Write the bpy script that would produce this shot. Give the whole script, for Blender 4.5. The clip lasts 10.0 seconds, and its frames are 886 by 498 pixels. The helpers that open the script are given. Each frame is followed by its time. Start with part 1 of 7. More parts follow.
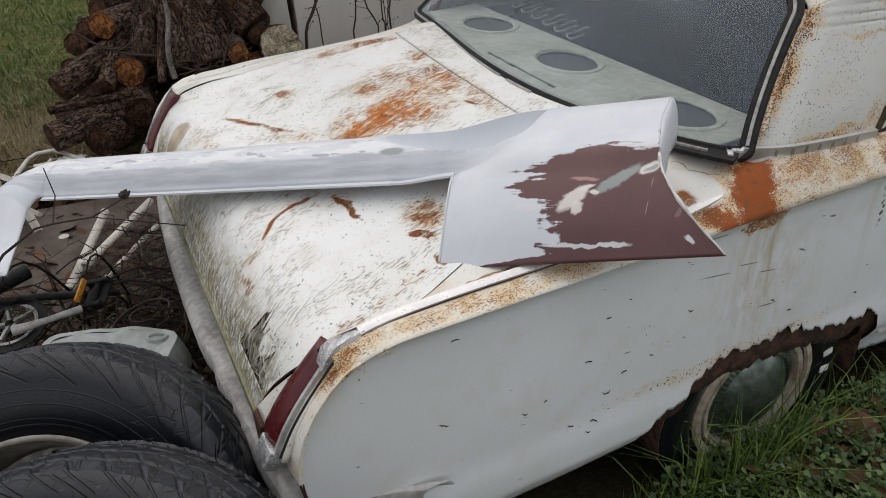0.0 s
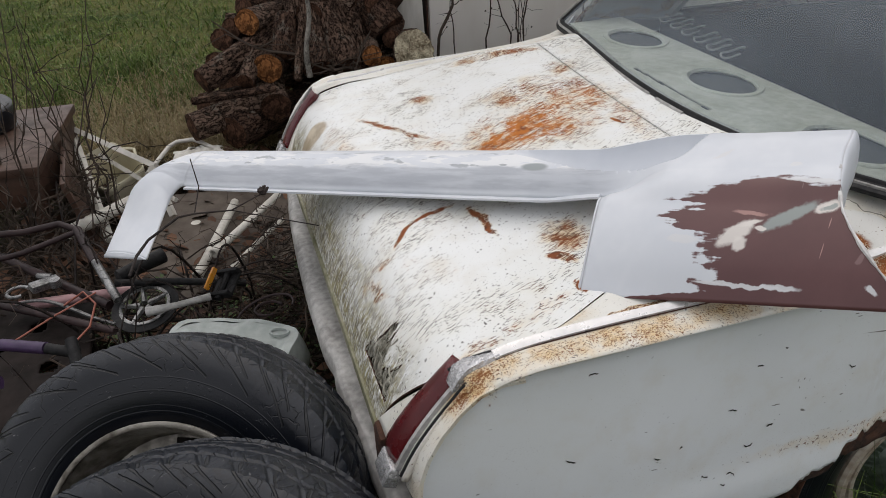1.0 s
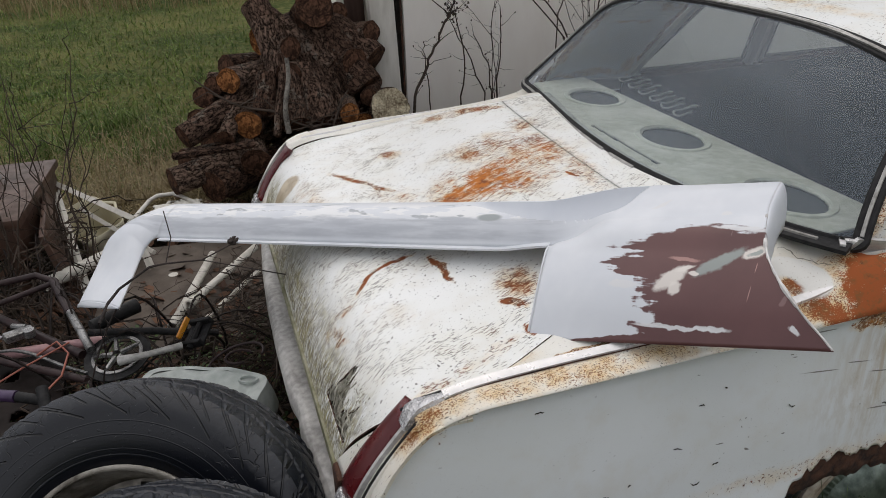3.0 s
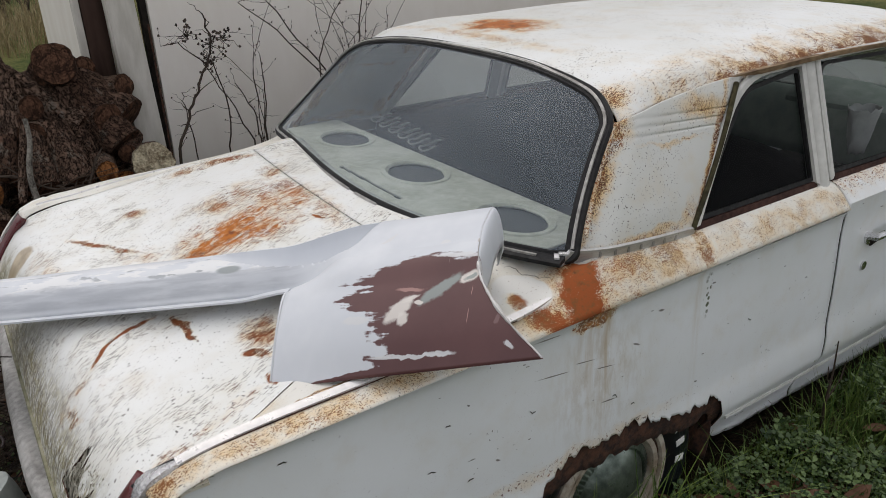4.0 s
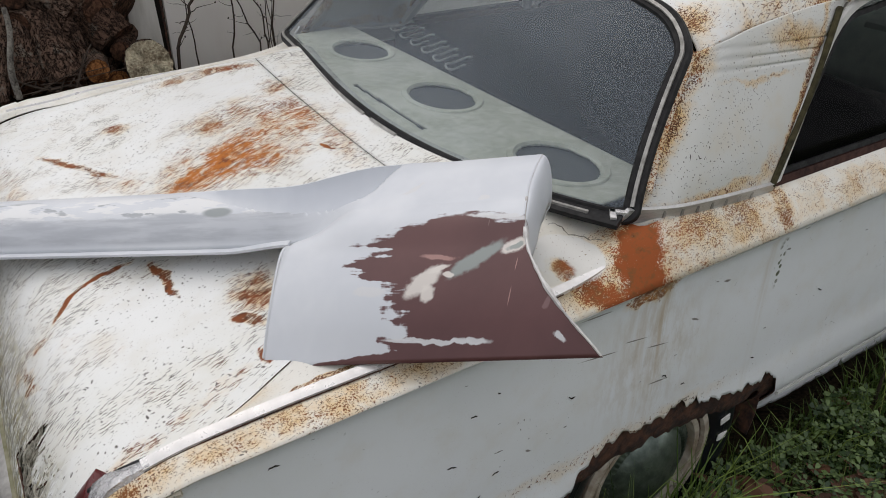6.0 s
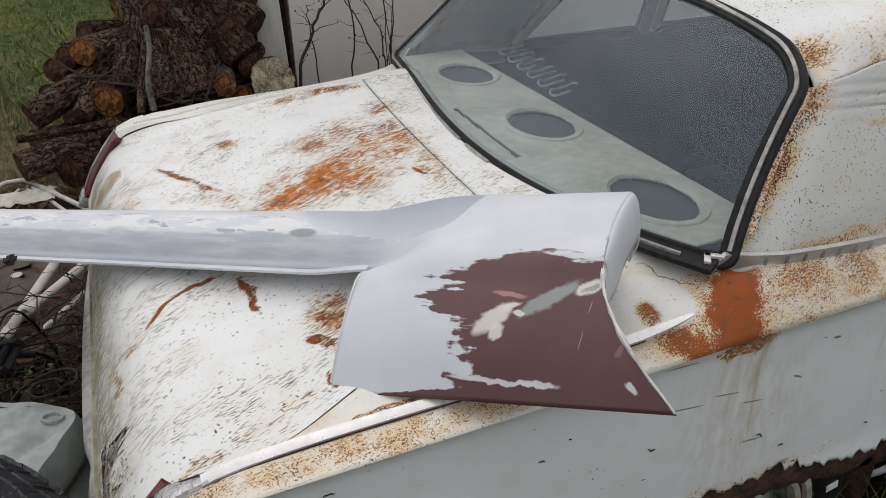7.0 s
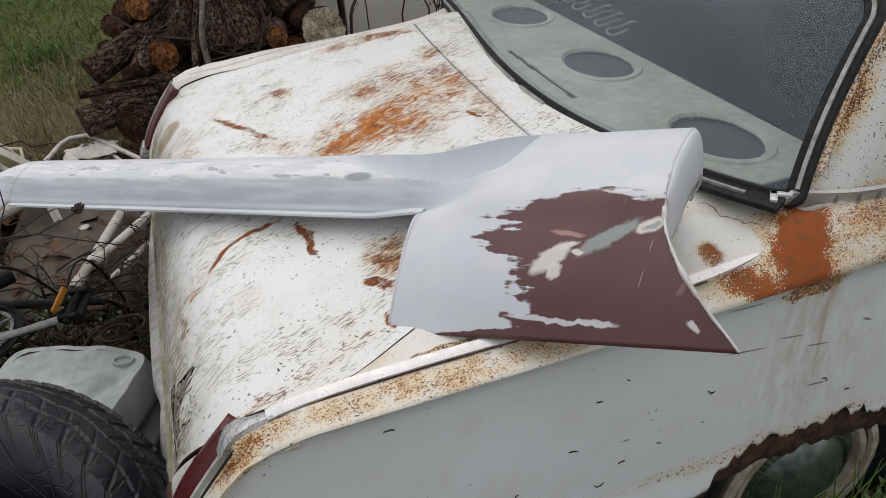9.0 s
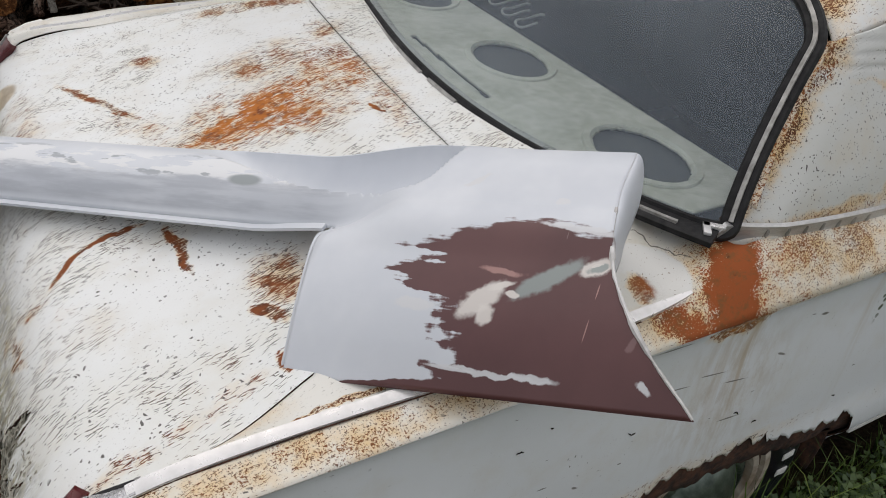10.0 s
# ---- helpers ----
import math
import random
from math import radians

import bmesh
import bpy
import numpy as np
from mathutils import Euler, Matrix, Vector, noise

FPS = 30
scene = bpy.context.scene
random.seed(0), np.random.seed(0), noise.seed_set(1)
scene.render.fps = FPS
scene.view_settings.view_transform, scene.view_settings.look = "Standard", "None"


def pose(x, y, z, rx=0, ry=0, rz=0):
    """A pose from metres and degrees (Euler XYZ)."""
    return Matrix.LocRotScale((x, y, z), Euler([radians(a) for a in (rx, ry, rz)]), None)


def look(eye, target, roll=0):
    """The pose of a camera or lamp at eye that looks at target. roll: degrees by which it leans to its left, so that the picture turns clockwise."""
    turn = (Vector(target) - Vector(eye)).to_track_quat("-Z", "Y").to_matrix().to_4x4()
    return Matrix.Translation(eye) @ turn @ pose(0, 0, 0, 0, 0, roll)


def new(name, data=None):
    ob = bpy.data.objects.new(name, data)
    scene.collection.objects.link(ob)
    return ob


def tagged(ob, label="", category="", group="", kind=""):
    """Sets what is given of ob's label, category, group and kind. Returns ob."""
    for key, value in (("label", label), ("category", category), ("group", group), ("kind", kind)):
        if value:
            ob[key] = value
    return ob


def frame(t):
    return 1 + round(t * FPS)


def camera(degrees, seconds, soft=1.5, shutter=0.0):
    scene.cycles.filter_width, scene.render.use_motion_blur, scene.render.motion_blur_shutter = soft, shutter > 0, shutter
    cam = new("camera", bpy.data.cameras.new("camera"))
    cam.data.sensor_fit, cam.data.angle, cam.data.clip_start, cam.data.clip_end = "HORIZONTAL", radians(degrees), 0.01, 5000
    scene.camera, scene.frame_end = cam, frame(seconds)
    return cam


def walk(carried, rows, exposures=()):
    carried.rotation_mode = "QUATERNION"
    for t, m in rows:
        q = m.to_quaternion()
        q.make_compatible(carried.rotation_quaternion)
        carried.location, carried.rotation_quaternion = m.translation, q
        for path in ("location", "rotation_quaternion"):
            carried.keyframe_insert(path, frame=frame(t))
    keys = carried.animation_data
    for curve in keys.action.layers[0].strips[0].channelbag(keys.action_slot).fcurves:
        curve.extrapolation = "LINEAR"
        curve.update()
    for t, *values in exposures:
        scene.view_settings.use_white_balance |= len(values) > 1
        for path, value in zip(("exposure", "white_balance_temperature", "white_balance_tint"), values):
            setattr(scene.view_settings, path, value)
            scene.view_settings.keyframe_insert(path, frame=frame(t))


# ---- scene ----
cam = camera(61.9, 10.0, soft=0.6)
PATH = [
    (0, (-0.251, -1.815, 1.676), (0.485, -0.28, 0.625), -2.49),
    (0.5, (-0.274, -1.759, 1.686), (0.329, -0.112, 0.724), -0.77),
    (1, (-0.293, -1.728, 1.666), (0.193, -0.08, 0.642), -2.33),
    (1.5, (-0.306, -1.731, 1.673), (0.114, -0.058, 0.661), -2.71),
    (2, (-0.303, -1.74, 1.674), (0.09, -0.067, 0.649), -2.87),
    (2.2, (-0.3, -1.745, 1.673), (0.086, -0.056, 0.674), -2.81),
    (3.3, (-0.208, -1.844, 1.693), (0.434, -0.159, 0.829), -1.93),
    (3.5, (-0.168, -1.858, 1.694), (0.55, -0.193, 0.851), -2.22),
    (4, (-0.113, -1.897, 1.696), (0.902, -0.379, 0.881), -1.69),
    (4.2, (-0.099, -1.893, 1.689), (0.964, -0.423, 0.846), -1.65),
    (4.5, (-0.104, -1.848, 1.68), (1.012, -0.45, 0.784), 0.42),
    (5, (-0.122, -1.717, 1.648), (0.893, -0.312, 0.65), 0.92),
    (5.2, (-0.124, -1.668, 1.648), (0.908, -0.285, 0.638), 2.83),
    (6.3, (0.072, -1.624, 1.648), (0.89, -0.126, 0.605), -1.92),
    (6.5, (0.09, -1.633, 1.65), (0.807, -0.07, 0.628), -2.67),
    (7, (0.086, -1.621, 1.656), (0.761, -0.021, 0.664), -0.89),
    (7.5, (0.085, -1.622, 1.643), (0.696, -0.041, 0.581), -2.73),
    (8, (0.084, -1.632, 1.644), (0.635, -0.028, 0.584), -3.07),
    (8.5, (0.086, -1.638, 1.643), (0.652, -0.04, 0.582), -3.15),
    (9, (0.077, -1.623, 1.635), (0.594, -0.03, 0.541), -3.95),
    (9.5, (0.09, -1.54, 1.631), (0.697, -0.001, 0.507), -0.6),
    (10, (0.085, -1.416, 1.61), (0.918, -0.014, 0.452), 5.35),
]
walk(cam, [(t, look(eye, target, roll)) for t, eye, target, roll in PATH], [(0, 0.0), (5.2, 0.0), (6.3, -0.05), (9.0, -0.06), (10, -0.09)])

# ---- light: an overcast winter day ----
world = bpy.data.worlds.new("sky")
scene.world = world
world.use_nodes = True
wn, wl = world.node_tree.nodes, world.node_tree.links
sky = wn.new("ShaderNodeTexSky")
sky.sky_type, sky.sun_disc = "NISHITA", False
sky.sun_elevation, sky.sun_rotation = radians(70), radians(15)
sky.air_density, sky.dust_density, sky.ozone_density = 1.0, 6.0, 1.0
veil = wn.new("ShaderNodeMix")            # cloud cover greys the blue out
veil.data_type = "RGBA"
veil.inputs[0].default_value = 0.8
wl.new(sky.outputs[0], veil.inputs[6])
veil.inputs[7].default_value = (6.62, 6.55, 6.75, 1)
wl.new(veil.outputs[2], wn["Background"].inputs[0])
wn["Background"].inputs[1].default_value = 0.112

sun_data = bpy.data.lights.new("sun", "SUN")
sun_data.energy, sun_data.angle, sun_data.color = 0.95, radians(110), (1.0, 0.965, 0.915)
sun = new("sun", sun_data)
sun.matrix_world = look((0, 0, 8), (-0.1, -0.35, 7.0))


# ---- building helpers ----
def smoothstep(a, b, x):
    t = min(1.0, max(0.0, (x - a) / (b - a)))
    return t * t * (3 - 2 * t)


def lerp(a, b, t):
    return a + (b - a) * t


def curve_of(pairs):
    """A smooth function through (x, y) pairs, with no overshoot."""
    xs, ys = [p[0] for p in pairs], [p[1] for p in pairs]
    n = len(xs)
    d = [(ys[i + 1] - ys[i]) / (xs[i + 1] - xs[i]) for i in range(n - 1)]
    m = [d[0]] + [0.0 if d[i - 1] * d[i] <= 0 else 2 * d[i - 1] * d[i] / (d[i - 1] + d[i]) for i in range(1, n - 1)] + [d[-1]]

    def f(x):
        if x <= xs[0]:
            return ys[0]
        if x >= xs[-1]:
            return ys[-1]
        i = max(k for k in range(n - 1) if xs[k] <= x)
        h = xs[i + 1] - xs[i]
        t = (x - xs[i]) / h
        return ((2 * t**3 - 3 * t**2 + 1) * ys[i] + (t**3 - 2 * t**2 + t) * h * m[i]
                + (-2 * t**3 + 3 * t**2) * ys[i + 1] + (t**3 - t**2) * h * m[i + 1])
    return f


def line_of(pairs):
    xs, ys = [p[0] for p in pairs], [p[1] for p in pairs]
    return lambda x: float(np.interp(x, xs, ys))


def grid(fn, us, vs, wrap=False):
    """A sheet of quads through fn(u, v)."""
    verts = [fn(u, v) for u in us for v in vs]
    nu, nv = len(us), len(vs)
    faces = []
    for i in range(nu if wrap else nu - 1):
        k = (i + 1) % nu
        for j in range(nv - 1):
            faces.append((i * nv + j, k * nv + j, k * nv + j + 1, i * nv + j + 1))
    return verts, faces


def joined(*geos):
    verts, faces = [], []
    for v, f in geos:
        n = len(verts)
        verts += [tuple(p) for p in v]
        faces += [tuple(i + n for i in q) for q in f]
    return verts, faces


def moved(geo, m):
    return [tuple(m @ Vector(p)) for p in geo[0]], geo[1]


def span(a, b, n):
    return [a + (b - a) * i / n for i in range(n + 1)]


def tube(points, radius, sides=8, caps=True, flat=1.0):
    """A round bar along points; radius is a number or one per point."""
    pts = [Vector(p) for p in points]
    rad = radius if isinstance(radius, (list, tuple)) else [radius] * len(pts)
    verts, faces, side = [], [], None
    for i, p in enumerate(pts):
        way = (pts[min(i + 1, len(pts) - 1)] - pts[max(i - 1, 0)]).normalized()
        if side is None:
            side = way.cross(Vector((0, 0, 1)))
            if side.length < 0.1:
                side = way.cross(Vector((1, 0, 0)))
        side = (side - way * side.dot(way)).normalized()
        up = side.cross(way)
        for k in range(sides):
            a = 2 * math.pi * k / sides
            verts.append(tuple(p + (side * math.cos(a) + up * math.sin(a) * flat) * rad[i]))
    for i in range(len(pts) - 1):
        for k in range(sides):
            n = (k + 1) % sides
            faces.append((i * sides + k, i * sides + n, (i + 1) * sides + n, (i + 1) * sides + k))
    if caps:
        faces.append(tuple(range(sides))[::-1])
        faces.append(tuple((len(pts) - 1) * sides + k for k in range(sides)))
    return verts, faces


def strip(path, section, normals=None, closed=False, caps=True):
    """A moulding: a 2D section (across, up) swept along a path with a normal at each point."""
    pts = [Vector(p) for p in path]
    n, m = len(pts), len(section)
    verts, faces = [], []
    for i, p in enumerate(pts):
        a, b = (pts[(i + 1) % n], pts[i - 1]) if closed else (pts[min(i + 1, n - 1)], pts[max(i - 1, 0)])
        way = (a - b).normalized()
        up = Vector(normals[i] if normals else (0, 0, 1))
        up = (up - way * up.dot(way)).normalized()
        side = way.cross(up)
        verts += [tuple(p + side * s + up * t) for s, t in section]
    for i in range(n if closed else n - 1):
        k = (i + 1) % n
        for j in range(m):
            j2 = (j + 1) % m
            faces.append((i * m + j, i * m + j2, k * m + j2, k * m + j))
    if caps and not closed:
        faces += [tuple(range(m))[::-1], tuple((n - 1) * m + j for j in range(m))]
    return verts, faces


def box(x0, x1, y0, y1, z0, z1, bevel=0.0):
    """A box with chamfered edges."""
    bm = bmesh.new()
    bmesh.ops.create_cube(bm, size=1)
    for v in bm.verts:
        v.co = Vector((lerp(x0, x1, v.co.x + 0.5), lerp(y0, y1, v.co.y + 0.5), lerp(z0, z1, v.co.z + 0.5)))
    if bevel:
        bmesh.ops.bevel(bm, geom=bm.edges[:], offset=bevel, segments=2, affect="EDGES", profile=0.5)
    bm.verts.index_update()
    geo = [tuple(v.co) for v in bm.verts], [tuple(v.index for v in f.verts) for f in bm.faces]
    bm.free()
    return geo


def revolve(profile, segments, bump=None):
    """Turns (radius, height) pairs round the z axis; bump(angle, index) shifts a radius."""
    verts, faces, m = [], [], len(profile)
    for i in range(segments):
        a = 2 * math.pi * i / segments
        for j, (r, h) in enumerate(profile):
            rr = r + (bump(a, j) if bump else 0)
            verts.append((rr * math.cos(a), rr * math.sin(a), h))
    for i in range(segments):
        k = (i + 1) % segments
        for j in range(m - 1):
            faces.append((i * m + j, k * m + j, k * m + j + 1, i * m + j + 1))
    return verts, faces


def part(name, geo, material, parent=None, label="", smooth=True, solid=0.0, at=None, angle=40, rim=None, face=None, merge=False):
    """One mesh object; under a thing or a part if a parent is given."""
    me = bpy.data.meshes.new(name)
    me.from_pydata([tuple(v) for v in geo[0]], [], [tuple(f) for f in geo[1]])
    me.validate()
    bm = bmesh.new()
    bm.from_mesh(me)
    if merge:
        bmesh.ops.remove_doubles(bm, verts=bm.verts[:], dist=0.0004)
    bmesh.ops.recalc_face_normals(bm, faces=bm.faces[:])
    if face is not None:
        total = sum((f.normal * f.calc_area() for f in bm.faces), Vector())
        if total.dot(Vector(face)) < 0:
            bmesh.ops.reverse_faces(bm, faces=bm.faces[:])
    bm.to_mesh(me)
    bm.free()
    me.materials.append(material)
    if rim:
        me.materials.append(rim)
    ob = new(name, me)
    if smooth:
        me.shade_smooth()
        me.set_sharp_from_angle(angle=radians(angle))
    if solid:
        mod = ob.modifiers.new("thickness", "SOLIDIFY")
        mod.thickness, mod.offset = solid, -1
        if rim:
            mod.material_offset_rim, mod.material_offset = 1, 1
    if parent:
        ob.parent = parent
    if at is not None:
        ob.matrix_basis = at
    if label:
        tagged(ob, label)
    return ob


def raw(name, geo, material, smooth=False):
    """A large mesh of many small pieces, kept as given."""
    me = bpy.data.meshes.new(name)
    me.from_pydata(geo[0], [], geo[1])
    me.materials.append(material)
    if smooth:
        me.shade_smooth()
    return new(name, me)


def thing(name, label, category, group="", at=None):
    ob = new(name)
    if at is not None:
        ob.matrix_basis = at
    return tagged(ob, label, category, group)


# ---- materials ----
class Nodes:
    """A short hand for node materials."""

    def __init__(self, name, rough=0.5, metal=0.0, spec=0.5):
        self.mat = bpy.data.materials.new(name)
        self.mat.use_nodes = True
        self.t = self.mat.node_tree
        self.b = self.t.nodes["Principled BSDF"]
        self.b.inputs["Roughness"].default_value = rough
        self.b.inputs["Metallic"].default_value = metal
        self.b.inputs["Specular IOR Level"].default_value = spec
        self.co = self.t.nodes.new("ShaderNodeTexCoord").outputs["Object"]
        self.bent = None

    def warped(self):
        """Object coordinates shaken at two sizes, for ragged outlines."""
        if self.bent is None:
            out = self.co
            for scale, much in ((13.0, 0.055), (60.0, 0.016)):
                n = self.t.nodes.new("ShaderNodeTexNoise")
                self.put(self.co, n.inputs["Vector"])
                n.inputs["Scale"].default_value, n.inputs["Detail"].default_value = scale, 3.0
                out = self.vec("ADD", out, self.vec("MULTIPLY", self.vec("SUBTRACT", n.outputs["Color"], (0.5, 0.5, 0.5)), (much, much, much)))
            self.bent = out
        return self.bent

    def put(self, value, socket):
        if isinstance(value, (int, float)):
            socket.default_value = value
        elif isinstance(value, tuple):
            socket.default_value = (*value, 1)[: len(socket.default_value)] if len(value) == 3 else value
        else:
            self.t.links.new(value, socket)

    def math(self, op, a, b=0.0, c=None, clamp=False):
        n = self.t.nodes.new("ShaderNodeMath")
        n.operation, n.use_clamp = op, clamp
        self.put(a, n.inputs[0])
        self.put(b, n.inputs[1])
        if c is not None:
            self.put(c, n.inputs[2])
        return n.outputs[0]

    def vec(self, op, a, b):
        n = self.t.nodes.new("ShaderNodeVectorMath")
        n.operation = op
        self.put(a, n.inputs[0])
        self.put(b, n.inputs[1])
        return n.outputs["Value" if op in ("DOT_PRODUCT", "LENGTH", "DISTANCE") else "Vector"]

    def mapped(self, at=(0, 0, 0), turn=(0, 0, 0), scale=(1, 1, 1), co=None):
        """Coordinates about a point, turned, then scaled."""
        a = self.vec("SUBTRACT", co or self.co, at)
        n = self.t.nodes.new("ShaderNodeVectorRotate")
        n.rotation_type, n.invert = "EULER_XYZ", True
        self.put(a, n.inputs["Vector"])
        n.inputs["Rotation"].default_value = [radians(v) for v in turn]
        return self.vec("MULTIPLY", n.outputs[0], scale)

    def noise(self, scale, detail=4.0, rough=0.6, co=None, distort=0.0):
        n = self.t.nodes.new("ShaderNodeTexNoise")
        self.put(co or self.co, n.inputs["Vector"])
        n.inputs["Scale"].default_value, n.inputs["Detail"].default_value = scale, detail
        n.inputs["Roughness"].default_value, n.inputs["Distortion"].default_value = rough, distort
        return n.outputs["Fac"]

    def cells(self, scale, co=None, feature="F1"):
        n = self.t.nodes.new("ShaderNodeTexVoronoi")
        n.feature = feature
        self.put(co or self.co, n.inputs["Vector"])
        n.inputs["Scale"].default_value = scale
        return n.outputs["Distance"]

    def ramp(self, value, a, b, lo=0.0, hi=1.0, smooth=True):
        n = self.t.nodes.new("ShaderNodeMapRange")
        n.interpolation_type = "SMOOTHSTEP" if smooth else "LINEAR"
        self.put(value, n.inputs["Value"])
        for k, v in zip(("From Min", "From Max", "To Min", "To Max"), (a, b, lo, hi)):
            n.inputs[k].default_value = v
        return n.outputs["Result"]

    def mix(self, f, a, b):
        n = self.t.nodes.new("ShaderNodeMix")
        n.data_type = "RGBA"
        self.put(f, n.inputs[0])
        self.put(a, n.inputs[6])
        self.put(b, n.inputs[7])
        return n.outputs[2]

    def blob(self, at, size, turn=0.0, soft=0.5, wobble=0.35, grain=14.0, plane="xy", co=None):
        """A ragged patch about a point, size across and along; 1 inside, 0 outside."""
        x, y = at
        if plane == "xy":
            p = self.mapped((x, y, 0), (0, 0, turn), (1 / size[0], 1 / size[1], 0), co)
        else:
            p = self.mapped((x, 0, y), (0, turn, 0), (1 / size[0], 0, 1 / size[1]), co)
        d = self.vec("LENGTH", p, (0, 0, 0))
        n = self.noise(grain, 5.0, 0.65)
        d = self.math("ADD", d, self.math("MULTIPLY", self.math("SUBTRACT", n, 0.5), wobble * 4))
        return self.ramp(d, 1.0 + soft * 0.5, 1.0 - soft * 0.5)

    def most(self, *values):
        out = values[0]
        for v in values[1:]:
            out = self.math("MAXIMUM", out, v)
        return out

    def bump(self, height, strength=0.3, distance=0.01):
        n = self.t.nodes.new("ShaderNodeBump")
        n.inputs["Strength"].default_value, n.inputs["Distance"].default_value = strength, distance
        self.put(height, n.inputs["Height"])
        self.t.links.new(n.outputs[0], self.b.inputs["Normal"])

    def done(self, color, rough=None, metal=None):
        self.put(color, self.b.inputs["Base Color"])
        if rough is not None:
            self.put(rough, self.b.inputs["Roughness"])
        if metal is not None:
            self.put(metal, self.b.inputs["Metallic"])
        return self.mat


def simple(name, dark, light, scale=20.0, rough=0.6, metal=0.0, bump=0.2, stretch=(1, 1, 1), spec=0.5, depth=0.005):
    """A plain surface with coarse and fine variation."""
    if max(light) < 0.1:
        spec = min(spec, 0.22)
    n = Nodes(name, rough, metal, spec)
    co = n.mapped(scale=stretch)
    big, fine = n.noise(scale * 0.25, 3, co=co), n.noise(scale * 2, 6, co=co)
    f = n.math("ADD", n.math("MULTIPLY", big, 0.6), n.math("MULTIPLY", fine, 0.4))
    n.bump(fine, bump, depth)
    return n.done(n.mix(n.ramp(f, 0.3, 0.7), dark, light), n.ramp(fine, 0.2, 0.8, min(1, rough + 0.12), max(0.05, rough - 0.1)))


RUST_DARK, RUST_MID, RUST_ORANGE = (0.050, 0.017, 0.010), (0.19, 0.052, 0.016), (0.56, 0.22, 0.045)


def paint(name, patches, streak=0.0, turn=30.0, speck=0.5, dirt=0.3, extra=None, white=(0.77, 0.79, 0.79), grain=150.0, orange=0.8, mid=RUST_MID, dots=0.3, cream=0.62, hot=None, hot_color=RUST_ORANGE, clump=False, dot=88):
    """Old white car paint: chalky, with grainy rust patches, fine scratches, specks and grime."""
    n = Nodes(name, 0.36)
    big, wide, fine = n.noise(2.2, 3), n.noise(11, 4), n.noise(160, 3, 0.7)
    color = n.mix(n.ramp(big, 0.35, 0.7), white, tuple(c * k for c, k in zip(white, (0.94, 0.94, 0.92))))
    color = n.mix(n.math("MULTIPLY", n.ramp(wide, 0.45, 0.75), dirt), color, (0.62, 0.56, 0.44))
    dens = None
    for at, size, ang, soft, strength, plane in patches:
        m = n.math("MULTIPLY", n.blob(at, size, ang, soft, 0.12, 30.0, plane, n.warped()), strength)
        dens = m if dens is None else n.most(dens, m)
    speckle = n.math("MULTIPLY", n.ramp(n.noise(5.0, 3), 0.40, 0.72), 0.30 * speck)
    dens = n.most(dens, speckle)
    if clump:
        dens = n.math("MULTIPLY", dens, n.ramp(n.noise(13, 4, 0.65), 0.34, 0.62, 0.62, 1.08))
    g = n.noise(grain, 4, 0.75)
    scratch = None
    if streak:
        layers = [n.cells(1.0, n.mapped(at=at, turn=(0, 0, turn + dt), scale=sc)) for at, dt, sc in (((0, 0, 0), 0, (36, 300, 40)), ((3.1, 1.7, 0.4), -17, (46, 340, 46)), ((1.3, 5.2, 2.0), 14, (20, 380, 24)))]
        near = n.math("MINIMUM", n.math("MINIMUM", layers[0], layers[1]), layers[2])
        both = n.math("SUBTRACT", 0.84, n.math("MULTIPLY", near, 0.62))
        lines = n.noise(1.0, 3, 0.6, co=n.mapped(turn=(0, 0, turn), scale=(15, 270, 15)))
        patchy = n.math("MULTIPLY", n.ramp(n.noise(4.2, 4, 0.62), 0.42, 0.62), n.ramp(n.noise(17, 3, 0.6), 0.30, 0.62, 0.25, 1.0))
        gate = n.math("ADD", 0.055, n.math("ADD", n.math("MULTIPLY", patchy, 0.215 * streak), n.math("MULTIPLY", dens, 0.13)))
        scratch = n.ramp(n.math("SUBTRACT", near, gate), 0.008, -0.018)
        color = n.mix(n.math("MULTIPLY", patchy, 0.20 * streak), color, (0.70, 0.63, 0.46))
        g = n.math("ADD", n.math("MULTIPLY", g, 1 - 0.65 * streak), n.math("MULTIPLY", n.math("MAXIMUM", lines, n.math("SUBTRACT", both, 0.03)), 0.65 * streak))
    rust = n.ramp(n.math("ADD", g, n.math("MULTIPLY", dens, 0.36)), 0.715, 0.775)
    hue = n.mix(n.ramp(n.math("ADD", n.noise(26, 5, 0.7), n.math("MULTIPLY", dens, 0.30)), 0.50, 0.80), RUST_DARK, mid)
    glow = n.math("MULTIPLY", n.ramp(n.noise(45, 5, 0.75), 0.34 if hot else 0.44, 0.54 if hot else 0.62), n.ramp(dens, 0.25, 0.7, 0.0, orange))
    if hot:
        glow = n.math("MULTIPLY", glow, n.ramp(n.blob(hot[0], hot[1], 0, 1.2, 0.1, 20.0, "xy", n.warped()), 0.0, 1.0, 0.15, 1.0))
    hue = n.mix(glow, hue, hot_color)
    halo = n.math("MULTIPLY", n.ramp(dens, 0.12, 0.72), n.ramp(n.noise(16, 5, 0.7), 0.27, 0.62))
    color = n.mix(n.math("MULTIPLY", halo, cream), color, (0.72, 0.50, 0.22))
    if scratch is not None:
        thin = n.mix(n.math("MAXIMUM", n.ramp(dens, 0.10, 0.45), n.math("MULTIPLY", n.ramp(n.noise(11, 3), 0.45, 0.6), 0.5)), (0.030, 0.022, 0.017), (0.16, 0.055, 0.014))
        color = n.mix(scratch, color, thin)
    color = n.mix(rust, color, hue)
